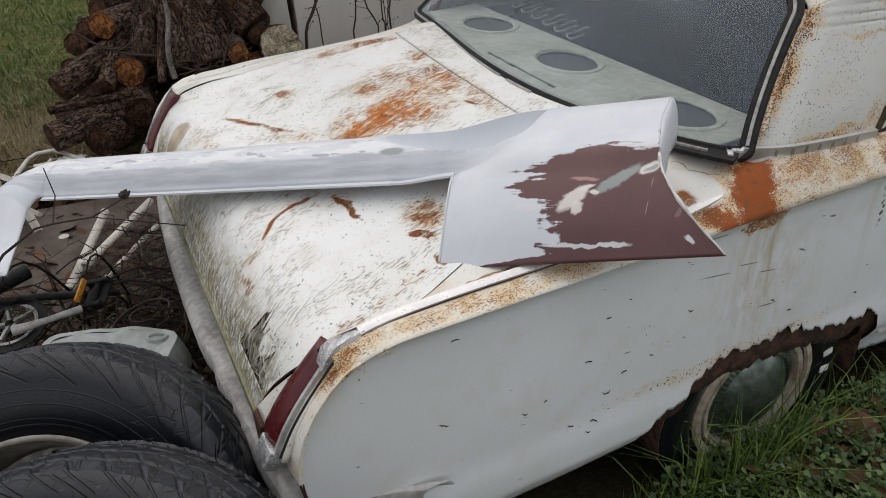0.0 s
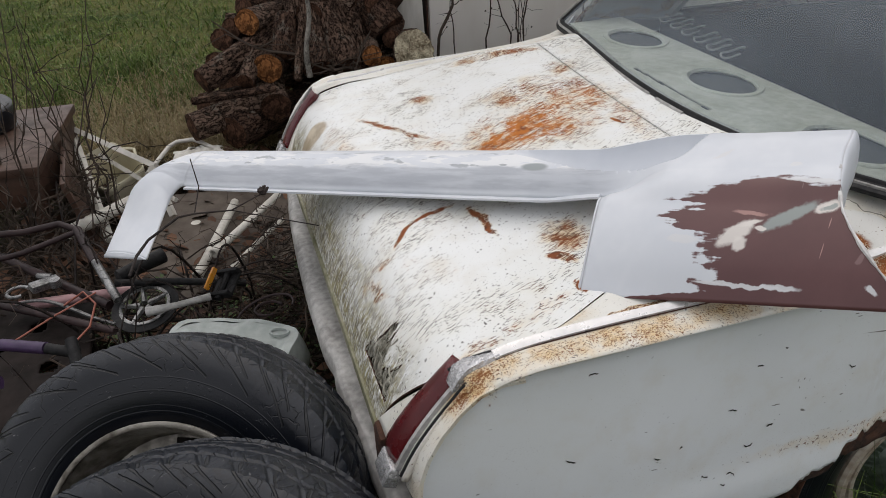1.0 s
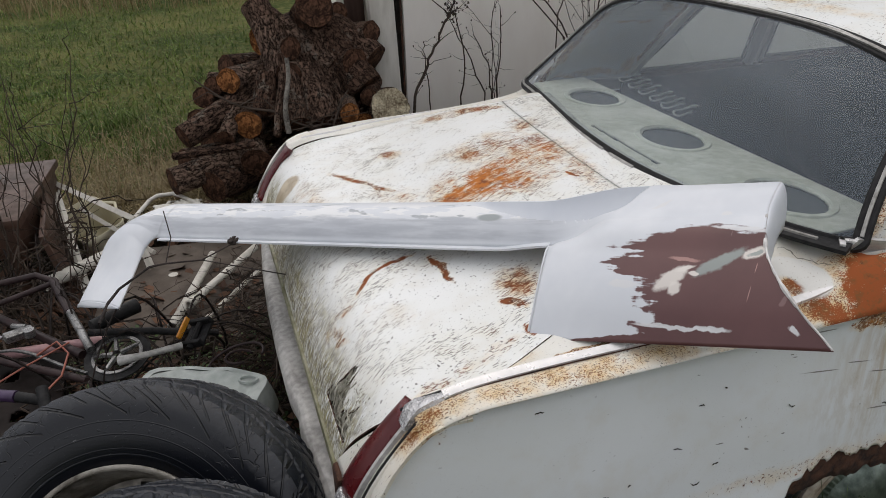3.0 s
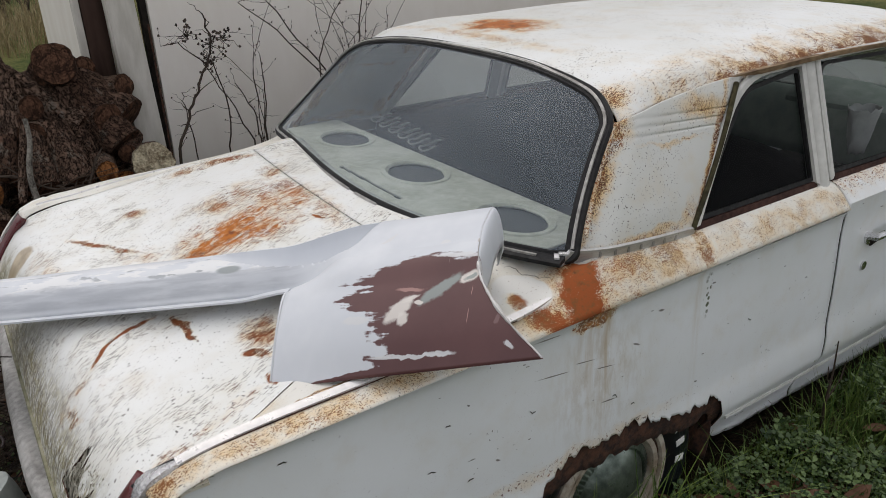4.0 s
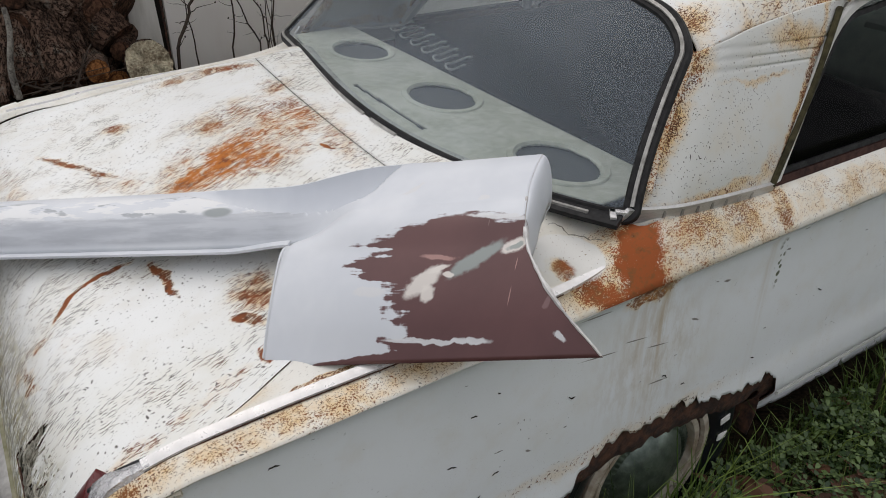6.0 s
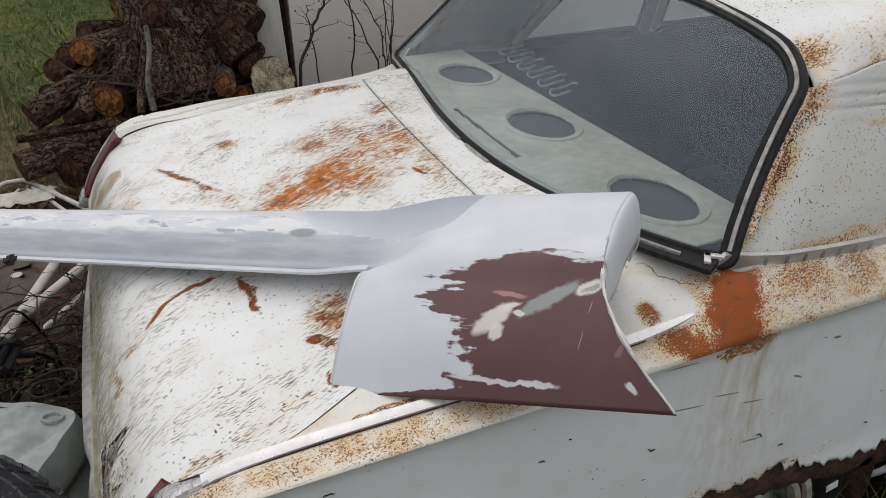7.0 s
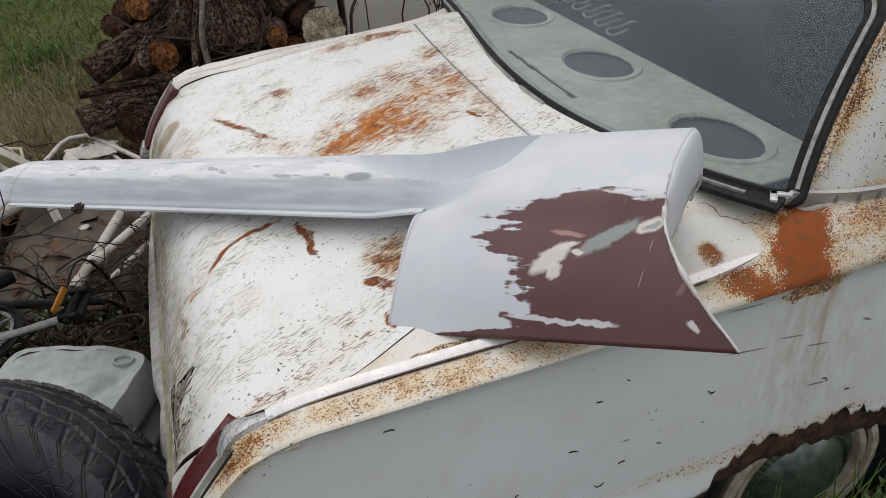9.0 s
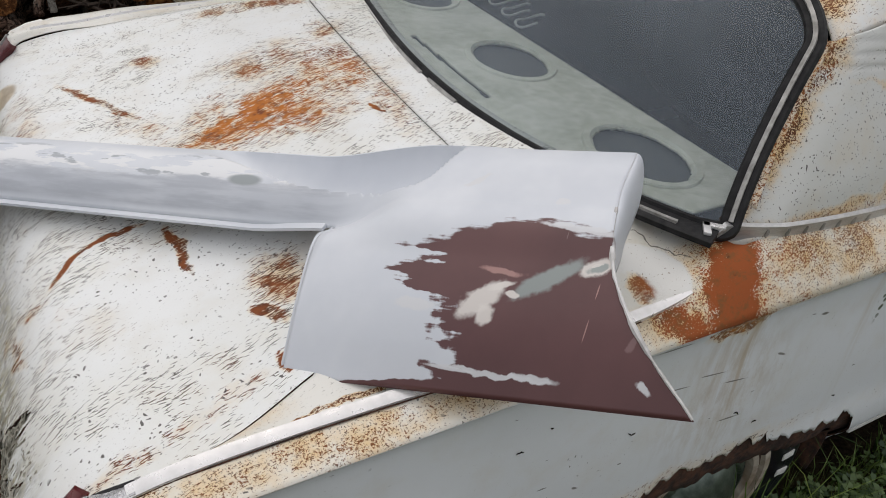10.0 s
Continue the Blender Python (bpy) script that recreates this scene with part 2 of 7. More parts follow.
    if dots:
        spots = n.math("MULTIPLY", n.ramp(n.math("ADD", n.cells(dot, n.warped()), n.math("MULTIPLY", n.noise(40, 3), 0.16)), 0.285, 0.25), n.ramp(n.noise(7, 4, 0.6), 0.62 - 0.25 * dots, 0.70 - 0.25 * dots))
        spots = n.math("MULTIPLY", spots, n.math("SUBTRACT", 1.0, n.ramp(dens, 0.35, 0.55)))
        color = n.mix(n.math("MULTIPLY", spots, 0.9), color, (0.045, 0.036, 0.032))
    micro = n.math("MULTIPLY", n.ramp(n.noise(330, 2, 0.6), 0.66, 0.70), n.ramp(n.noise(6, 4, 0.65), 0.42, 0.66, 0.1, 1.0))
    color = n.mix(n.math("MULTIPLY", micro, 0.30 + 0.35 * speck), color, (0.12, 0.085, 0.055))
    if extra:
        color = extra(n, color)
    n.bump(n.math("SUBTRACT", n.math("MULTIPLY", fine, 0.15), n.math("MULTIPLY", rust, n.math("ADD", fine, 0.4))), 0.25, 0.003)
    return n.done(color, n.ramp(rust, 0.0, 0.7, 0.34, 0.9))

XY, XZ = "xy", "xz"


def moss(n, color):
    """Green slime along the low rear edge of the lid, and a grey-brown ring of dirt."""
    low = n.vec("DOT_PRODUCT", n.co, (1, 0, 0))
    f = n.math("MULTIPLY", n.ramp(n.math("ADD", low, n.math("MULTIPLY", n.noise(12), 0.10)), 0.020, -0.062), n.ramp(n.noise(30, 6, 0.7), 0.30, 0.52))
    fine = n.ramp(n.noise(1.0, 4, 0.7, co=n.mapped(scale=(40, 150, 40))), 0.36, 0.54)
    color = n.mix(n.math("MULTIPLY", n.math("MULTIPLY", f, fine), 0.95), color, n.mix(n.ramp(n.noise(60, 4), 0.4, 0.6), (0.30, 0.26, 0.075), (0.12, 0.095, 0.04)))
    ring = n.blob((-0.045, 0.53), (0.045, 0.055), 0, 0.35, 0.1)
    return n.mix(n.math("MULTIPLY", ring, 0.85), color, n.mix(n.ramp(n.noise(20), 0.4, 0.65), (0.33, 0.24, 0.13), (0.55, 0.45, 0.30)))


M_LID = paint("chalky_white_lid_paint", [
    ((0.47, 0.00), (0.25, 0.14), 8, 1.7, 0.60, XY),
    ((0.425, -0.02), (0.18, 0.085), 22, 1.6, 0.77, XY),
    ((0.49, 0.25), (0.07, 0.07), 20, 1.8, 0.50, XY),
    ((0.70, 0.30), (0.05, 0.06), 0, 1.6, 0.62, XY),
    ((0.648, -0.150), (0.006, 0.030), 10, 1.0, 0.9, XY),
    ((0.52, 0.20), (0.12, 0.06), 20, 1.8, 0.58, XY),
    ((0.52, -0.09), (0.13, 0.07), 0, 1.6, 0.64, XY),
    ((0.170, 0.262), (0.19, 0.013), -67, 1.5, 0.76, XY),
    ((0.225, 0.12), (0.10, 0.05), -60, 1.6, 0.45, XY),
    ((0.208, -0.355), (0.075, 0.010), -88, 1.0, 0.86, XY),
    ((0.115, -0.255), (0.055, 0.009), 8, 1.0, 0.86, XY),
    ((0.038, -0.288), (0.048, 0.010), 48, 1.0, 0.84, XY),
    ((-0.030, -0.345), (0.030, 0.012), 0, 1.4, 0.55, XY),
    ((-0.055, -0.40), (0.010, 0.06), 15, 1.4, 0.55, XY),
    ((0.292, -0.588), (0.030, 0.013), -60, 0.9, 0.90, XY),
    ((0.288, -0.690), (0.013, 0.026), 0, 0.9, 0.90, XY),
    ((0.335, -0.52), (0.05, 0.08), 0, 1.5, 0.60, XY),
    ((0.68, 0.02), (0.06, 0.30), 0, 1.6, 0.55, XY),
    ((0.58, 0.12), (0.13, 0.20), 0, 1.8, 0.50, XY),
    ((0.29, 0.42), (0.03, 0.05), 30, 1.2, 0.6, XY),
    ((0.60, 0.56), (0.16, 0.04), -20, 1.2, 0.62, XY),
    ((0.12, -0.725), (0.16, 0.020), 14, 1.6, 0.50, XY),
    ((0.05, -0.45), (0.05, 0.10), 40, 1.8, 0.30, XY),
    ((0.0, 0.25), (0.05, 0.25), 0, 1.8, 0.40, XY),
], streak=1.0, turn=7, speck=0.5, dirt=0.22, extra=moss, orange=0.95, mid=(0.19, 0.050, 0.015), dots=0.62, white=(0.84, 0.855, 0.85), hot=((0.46, 0.00), (0.28, 0.17)), hot_color=(0.50, 0.160, 0.020), cream=0.75, clump=True)

def pad(n, color):
    """A clean white lens of paint round the moulding's tip, with a cracked edge."""
    clean = n.math("MULTIPLY", n.blob((0.850, -0.768), (0.070, 0.056), -55, 0.12, 0.05, 30.0), n.math("SUBTRACT", 1.0, n.blob((0.818, -0.782), (0.024, 0.034), 0, 0.5, 0.2, 40.0)))
    color = n.mix(clean, color, n.mix(n.ramp(n.noise(190, 3), 0.66, 0.70), (0.76, 0.76, 0.73), (0.20, 0.13, 0.07)))
    crack = n.blob((0.899, -0.730), (0.052, 0.0020), -59.5, 0.6, 0.15, 60.0, "xy", n.warped())
    return n.mix(n.math("MULTIPLY", crack, 0.85), color, (0.10, 0.09, 0.07))


M_FENDER = paint("speckled_white_fender_paint", [
    ((0.960, -0.838), (0.078, 0.050), 30, 1.1, 1.50, XY),
    ((0.965, -0.832), (0.095, 0.085), 30, 1.5, 0.88, XY),
    ((1.00, -0.790), (0.07, 0.035), -10, 1.3, 0.95, XY),
    ((0.91, -0.868), (0.09, 0.020), 0, 1.2, 0.95, XY),
    ((0.90, -0.850), (0.10, 0.035), 0, 0.9, 0.9, XY),
    ((0.30, -0.850), (0.40, 0.040), 0, 1.9, 0.60, XY),
    ((0.32, -0.793), (0.30, 0.006), 2, 0.7, 1.05, XY),
    ((0.15, -0.76), (0.15, 0.03), 2, 1.6, 0.45, XY),
    ((1.18, -0.84), (0.26, 0.060), 0, 1.7, 0.66, XY),
    ((1.39, -0.84), (0.035, 0.05), 0, 1.4, 0.76, XY),
    ((0.60, -0.85), (0.34, 0.04), 0, 1.9, 0.56, XY),
    ((0.835, -0.785), (0.025, 0.03), 0, 0.8, 0.9, XY),
    ((0.035, -0.838), (0.08, 0.035), 0, 1.7, 0.80, XY),
    ((0.70, 0.66), (0.25, 0.05), -10, 1.3, 0.6, XY),
    ((1.8, -0.85), (0.5, 0.04), 0, 1.8, 0.55, XY),
], streak=0.12, turn=10, speck=0.75, dirt=0.65, grain=320.0, clump=True, orange=1.0, mid=(0.21, 0.082, 0.022), dots=0.5, cream=0.9, white=(0.78, 0.77, 0.72), hot=((0.962, -0.84), (0.15, 0.13)), hot_color=(0.32, 0.080, 0.017), extra=pad)


def drips(n, color):
    """Rust water running down the flank."""
    x = n.vec("DOT_PRODUCT", n.co, (1, 0, 0))
    z = n.vec("DOT_PRODUCT", n.co, (0, 0, 1))
    run = n.noise(1.0, 4, co=n.mapped(scale=(60, 1, 5)))
    for at, wide, foot, tint in ((1.03, 0.025, 0.50, 0.7), (0.98, 0.07, 0.50, 0.35), (1.36, 0.02, 0.60, 0.35)):
        near = n.ramp(n.math("ABSOLUTE", n.math("SUBTRACT", x, at)), wide, 0.0)
        high = n.ramp(z, foot, 0.86, 0.35, 1.0)
        f = n.math("MULTIPLY", n.math("MULTIPLY", near, high), n.ramp(run, 0.35, 0.6))
        color = n.mix(n.math("MULTIPLY", f, tint), color, (0.46, 0.34, 0.18))
    soil_ = n.math("MULTIPLY", n.blob((1.02, 0.68), (0.13, 0.15), 0, 1.6, 0.2, 9.0, "xz"), n.ramp(n.noise(1.0, 6, 0.75, co=n.mapped(scale=(40, 1, 14))), 0.42, 0.62))
    color = n.mix(n.math("MULTIPLY", soil_, 0.33), color, (0.42, 0.34, 0.22))
    for at, size, ang in (((0.866, 0.750), (0.044, 0.0014), 8), ((0.963, 0.750), (0.026, 0.0014), 9), ((1.029, 0.712), (0.027, 0.0015), 10), ((1.044, 0.613), (0.026, 0.0018), 7), ((0.843, 0.854), (0.036, 0.0020), 4), ((1.135, 0.735), (0.012, 0.0025), 25), ((0.70, 0.60), (0.008, 0.003), 30), ((1.22, 0.80), (0.010, 0.003), 10)):
        color = n.mix(n.math("MULTIPLY", n.blob(at, size, ang, 0.7, 0.35, 45.0, "xz"), 0.85), color, (0.10, 0.085, 0.07))
    marks = n.ramp(n.noise(1.0, 2, 0.5, co=n.mapped(turn=(0, 8, 0), scale=(22, 1, 90))), 0.735, 0.75)
    color = n.mix(n.math("MULTIPLY", marks, 0.8), color, (0.07, 0.065, 0.06))
    lichen = n.math("MULTIPLY", n.blob((1.40, 0.79), (0.012, 0.06), 0, 1.0, 0.3, 30.0, "xz"), n.ramp(n.cells(70), 0.5, 0.3))
    return n.mix(lichen, color, (0.07, 0.09, 0.045))


M_FLANK = paint("dull_white_flank_paint", [
    ((0.99, 0.86), (0.07, 0.03), 0, 0.8, 0.85, XZ),
    ((0.02, 0.83), (0.05, 0.02), 45, 1.2, 0.4, XZ),
    ((0.95, 0.50), (0.40, 0.03), 0, 1.4, 0.45, XZ),
    ((2.3, 0.94), (0.75, 0.035), 0, 1.8, 0.52, XZ),
], speck=0.12, dirt=0.22, extra=drips, white=(0.795, 0.825, 0.85), dots=0.05)

M_ROOF = paint("white_roof_paint_rusting_at_edges", [
    ((1.52, 0.12), (0.11, 0.17), 10, 1.5, 1.05, XY),
    ((1.36, 0.1), (0.04, 0.5), 0, 1.6, 0.5, XY),
    ((2.30, -0.690), (1.05, 0.050), 0, 1.5, 0.85, XY),
    ((2.30, -0.640), (1.0, 0.090), 0, 1.8, 0.60, XY),
    ((1.60, -0.655), (0.20, 0.035), 12, 1.6, 0.55, XY),
    ((1.26, -0.63), (0.06, 0.05), -8, 1.7, 0.66, XY),
], streak=0.45, turn=4, speck=0.65, dirt=0.4, dots=0.6, grain=260.0, orange=0.9, mid=(0.15, 0.062, 0.024), cream=0.95, hot=((1.52, 0.12), (0.20, 0.25)), hot_color=(0.46, 0.14, 0.03), clump=True)

M_PILLAR = paint("white_pillar_paint_with_black_mould_dots", [
    ((1.120, 1.13), (0.026, 0.22), 38, 1.9, 0.80, XZ),
    ((1.205, 1.215), (0.018, 0.06), 30, 1.8, 0.76, XZ),
    ((1.20, 0.975), (0.25, 0.02), 0, 1.4, 0.55, XZ),
    ((1.38, 1.172), (0.13, 0.008), 4, 1.6, 0.50, XZ),
    ((1.20, 1.24), (0.05, 0.05), 20, 1.8, 0.72, XZ),
    ((1.50, 1.235), (0.10, 0.035), 10, 1.8, 0.62, XZ),
    ((1.385, 1.00), (0.03, 0.05), 30, 1.6, 0.55, XZ),
    ((1.00, 1.0), (0.03, 0.03), 0, 1.0, 0.85, XZ),
    ((1.495, 1.10), (0.014, 0.24), 34, 1.4, 0.80, XZ),
], speck=0.6, dirt=0.45, dots=0.9, dot=135, grain=260.0, orange=0.6, mid=(0.14, 0.052, 0.02), white=(0.66, 0.67, 0.65), cream=0.95, hot_color=(0.36, 0.12, 0.03))

M_RUST = Nodes("flaking_rust", 0.9)
f_ = M_RUST.noise(35, 6, 0.7)
M_RUST.bump(f_, 0.6, 0.01)
M_RUST = M_RUST.done(M_RUST.mix(M_RUST.ramp(f_, 0.35, 0.65), (0.018, 0.009, 0.007), (0.090, 0.038, 0.021)))
M_DARK = simple("black_underside_shade_and_flakes", (0.012, 0.010, 0.009), (0.03, 0.025, 0.02), 12, 0.9)
M_CHROME = simple("pitted_chrome", (0.40, 0.40, 0.41), (0.82, 0.82, 0.83), 60, 0.22, 0.7, 0.6, depth=0.010)
M_ALLOY = simple("dull_aluminium_moulding", (0.66, 0.655, 0.65), (0.84, 0.83, 0.83), 30, 0.32, 0.4, 0.12)
M_WORN = simple("weathered_bumper_chrome", (0.26, 0.25, 0.24), (0.60, 0.59, 0.57), 30, 0.5, 0.2, 0.5)
M_RED = simple("red_lamp_plastic", (0.065, 0.004, 0.006), (0.11, 0.007, 0.009), 14, 0.3, 0.0, 0.06)
M_RUBBER = simple("black_rubber", (0.010, 0.010, 0.011), (0.028, 0.028, 0.029), 30, 0.6, 0.0, 0.3)


def tyre_rubber():
    """Black rubber, dusty on the tread, with scuffs and fine moulded rings."""
    n = Nodes("dusty_tyre_rubber", 0.5, spec=0.5)
    r = n.vec("LENGTH", n.mapped(scale=(1, 1, 0)), (0, 0, 0))
    dust = n.math("MULTIPLY", n.ramp(n.noise(160, 6, 0.8), 0.36, 0.80), n.ramp(r, 0.36, 0.408, 0.06, 0.9))
    color = n.mix(dust, (0.0034, 0.0046, 0.0082), (0.027, 0.035, 0.051))
    scuff = n.ramp(n.noise(1.0, 4, 0.7, co=n.mapped(turn=(20, 10, 35), scale=(26, 150, 40))), 0.665, 0.70)
    color = n.mix(n.math("MULTIPLY", scuff, 0.7), color, (0.17, 0.17, 0.175))
    crack = n.math("MULTIPLY", n.ramp(n.cells(26, n.warped(), "DISTANCE_TO_EDGE"), 0.045, 0.015), n.math("MULTIPLY", n.ramp(n.noise(9, 3), 0.46, 0.56), n.ramp(r, 0.335, 0.36)))
    color = n.mix(n.math("MULTIPLY", crack, 0.45), color, (0.002, 0.002, 0.003))
    turn = n.t.nodes.new("ShaderNodeTexGradient")
    turn.gradient_type = "RADIAL"
    n.put(n.co, turn.inputs["Vector"])
    zig = n.math("FRACT", n.math("MULTIPLY", turn.outputs["Fac"], 24.0))
    zag = n.math("FRACT", n.math("ADD", n.math("MULTIPLY", turn.outputs["Fac"], 44.0), n.math("MULTIPLY", n.noise(6, 2), 0.6)))
    lines = n.most(*[n.ramp(n.math("ABSOLUTE", n.math("SUBTRACT", r, at)), wide, wide * 0.3) for at, wide in ((0.262, 0.0030), (0.275, 0.0016), (0.305, 0.0016), (0.332, 0.0014))])
    jag = n.most(*[n.ramp(n.math("ABSOLUTE", n.math("SUBTRACT", n.math("SUBTRACT", r, at), n.math("MULTIPLY", way, tall))), 0.0030, 0.0010) for at, tall, way in ((0.345, 0.052, zig), (0.372, 0.034, zag))])
    ticks = n.math("MULTIPLY", n.ramp(n.noise(1.0, 2, co=n.mapped(scale=(70, 70, 70))), 0.60, 0.63), n.ramp(n.math("ABSOLUTE", n.math("SUBTRACT", r, 0.318)), 0.010, 0.008))
    color = n.mix(n.math("MULTIPLY", jag, 0.7), color, (0.003, 0.003, 0.0035))
    color = n.mix(n.math("MULTIPLY", n.most(lines, ticks), 0.12), color, (0.026, 0.029, 0.035))
    n.bump(n.math("ADD", n.math("MULTIPLY", n.noise(200, 4, 0.7), 0.12), n.math("SUBTRACT", n.math("MULTIPLY", n.most(lines, ticks), 0.18), n.most(jag, n.math("MULTIPLY", crack, 0.5)))), 0.8, 0.0035)
    return n.done(color, n.ramp(dust, 0, 1, 0.30, 0.62))


M_TYRE = tyre_rubber()
M_FILLER = simple("grey_filler_strip", (0.20, 0.195, 0.18), (0.48, 0.47, 0.45), 40, 0.4, 0.3, 0.2)
M_FRAME = simple("off_white_window_frame_paint", (0.50, 0.50, 0.48), (0.66, 0.66, 0.63), 18, 0.5)
M_SHELF = simple("stained_pale_green_shelf_board", (0.56, 0.565, 0.47), (0.84, 0.84, 0.76), 24, 0.7)
M_MESH = simple("grey_grille_cloth", (0.07, 0.075, 0.08), (0.12, 0.125, 0.13), 120, 0.9)
# cabin colours taken near black: the dim interior's shade is in them
M_SEAT = simple("dimmed_dark_grey_vinyl", (0.005, 0.005, 0.0055), (0.011, 0.0115, 0.012), 14, 0.7, 0.0, 0.05, spec=0.06)
M_HEAD = simple("dimmed_headliner", (0.008, 0.008, 0.008), (0.014, 0.014, 0.014), 10, 0.9, 0.0, 0.05, spec=0.04)
M_SILL = simple("rusted_maroon_sill", (0.020, 0.010, 0.009), (0.075, 0.034, 0.026), 30, 0.7)
M_GROOVE = simple("slimy_groove_and_hole_shade", (0.012, 0.012, 0.007), (0.085, 0.075, 0.036), 34, 0.8)
M_BRIGHT = simple("bright_chrome", (0.55, 0.55, 0.56), (0.82, 0.82, 0.83), 50, 0.18, 0.95, 0.15)
M_TARNISH = simple("tarnished_bike_chrome", (0.05, 0.05, 0.05), (0.40, 0.40, 0.40), 70, 0.32, 0.7, 0.3)
M_GREEN_TRIM = simple("pale_green_dash_paint", (0.26, 0.34, 0.30), (0.40, 0.48, 0.43), 10, 0.5)
M_RAG = simple("white_crumpled_cloth", (0.55, 0.55, 0.55), (0.78, 0.78, 0.77), 14, 0.9)
M_LETTER = simple("white_raised_rubber", (0.62, 0.62, 0.60), (0.74, 0.74, 0.72), 20, 0.7)
M_BRUSHED = simple("brushed_grey_moulding", (0.50, 0.50, 0.50), (0.66, 0.66, 0.66), 60, 0.35, 0.6, 0.1, (1, 1, 8))
M_RAIL = simple("rust_stained_rail_paint", (0.06, 0.028, 0.014), (0.36, 0.25, 0.14), 40, 0.8, 0.0, 0.3, (0.4, 1, 1))
M_HUBCAP = simple("stained_chrome_hubcap", (0.055, 0.072, 0.061), (0.27, 0.32, 0.28), 20, 0.34, 0.85, 0.25)
M_WHITEWALL = simple("stained_white_rim_paint", (0.20, 0.15, 0.10), (0.60, 0.56, 0.48), 15, 0.6)
M_TWIGNEST = simple("rotten_straw_and_flakes", (0.12, 0.11, 0.075), (0.58, 0.56, 0.48), 30, 0.9)
M_MOSSMETAL = simple("mossy_sheet_metal", (0.16, 0.16, 0.08), (0.45, 0.43, 0.34), 16, 0.8)


def glass(name, gloss=1.0, dust=0.0, tint=0.82, rough=0.03):
    """A thin pane: clear, with the sky in it by Fresnel, under a film of dust and painted sky haze."""
    m = bpy.data.materials.new(name)
    m.use_nodes = True
    t = m.node_tree
    t.nodes.clear()
    out, mix, film = t.nodes.new("ShaderNodeOutputMaterial"), t.nodes.new("ShaderNodeMixShader"), t.nodes.new("ShaderNodeMixShader")
    clear, shine, grime = t.nodes.new("ShaderNodeBsdfTransparent"), t.nodes.new("ShaderNodeBsdfGlossy"), t.nodes.new("ShaderNodeBsdfDiffuse")
    clear.inputs[0].default_value = (tint * 0.97, tint * 1.02, tint * 1.01, 1)
    # blue-grey film colour: dust, with the sky's reflection put into it
    grime.inputs[0].default_value = (0.45, 0.545, 0.65, 1)
    shine.inputs["Roughness"].default_value = rough
    fres, gain = t.nodes.new("ShaderNodeFresnel"), t.nodes.new("ShaderNodeMath")
    fres.inputs["IOR"].default_value = 1.52
    gain.operation, gain.use_clamp = "MULTIPLY", True
    gain.inputs[1].default_value = gloss
    spots, level = t.nodes.new("ShaderNodeTexNoise"), t.nodes.new("ShaderNodeMapRange")
    spots.inputs["Scale"].default_value, spots.inputs["Detail"].default_value = 3.0, 6.0
    level.inputs["From Min"].default_value, level.inputs["From Max"].default_value = 0.3, 0.7
    level.inputs["To Min"].default_value, level.inputs["To Max"].default_value = dust * 0.8, dust * 1.2
    t.links.new(spots.outputs["Fac"], level.inputs["Value"])
    t.links.new(level.outputs[0], film.inputs[0])
    t.links.new(clear.outputs[0], film.inputs[1])
    t.links.new(grime.outputs[0], film.inputs[2])
    t.links.new(fres.outputs[0], gain.inputs[0])
    t.links.new(gain.outputs[0], mix.inputs[0])
    t.links.new(film.outputs[0], mix.inputs[1])
    t.links.new(shine.outputs[0], mix.inputs[2])
    t.links.new(mix.outputs[0], out.inputs[0])
    return m


# heavy film on the rear pane makes up for its weak sky reflection
M_GLASS = glass("dusty_sky_hazed_window_glass", 0.60, 0.150, 0.82, 0.35)
# near panes tinted dark so the cabin behind them looks shaded
M_SIDEGLASS = glass("side_window_glass", 0.16, 0.002, 0.34)
M_DOORGLASS = glass("door_window_glass", 0.30, 0.003, 0.62)
M_FARGLASS = glass("far_side_window_glass", 0.30, 0.02, 0.92)

# ---- the car: x ahead, y to its left, z up; its tail lamp elbow stands over x = 0 ----
car = thing("car", "rusty white two-door sedan, derelict, sunk in weeds", "car")

lid_z = curve_of([(-0.125, 0.625), (-0.112, 0.665), (-0.095, 0.705), (-0.075, 0.738), (-0.05, 0.770), (-0.02, 0.798), (0.02, 0.820), (0.1, 0.842), (0.2, 0.860), (0.3, 0.885), (0.4, 0.908), (0.5, 0.932), (0.62, 0.957), (0.76, 0.975), (0.82, 0.984), (1.0, 0.988)])
ridge_z = curve_of([(0.0, 0.848), (0.066, 0.868), (0.12, 0.875), (0.2, 0.878), (0.42, 0.886), (0.75, 0.908), (0.9, 0.930), (0.98, 0.958), (1.05, 0.962), (1.4, 0.945), (2.0, 0.945), (3.2, 0.93)])
cut_y = curve_of([(-0.125, 0.655), (-0.10, 0.685), (-0.06, 0.725), (-0.02, 0.757), (0.03, 0.781), (0.13, 0.780), (0.3, 0.735), (0.4, 0.695), (0.6, 0.615), (0.763, 0.556)])


def deck_z(x, y):
    """Height of lid, deck and fender tops."""
    a = abs(y)
    inner = lid_z(x) + 0.006 * (1 - (a / 0.75) ** 2)
    start = cut_y(x) - 0.01 if x < 0.76 else 0.55
    return lerp(inner, ridge_z(x), smoothstep(start, 0.80, a))


def lid_front(y):
    return 0.711 + 0.03 * y + 0.05 * y * y


def win_x(y):
    return 0.782 + 0.074 * y - 0.184 * y ** 3 + 0.27 * y * y


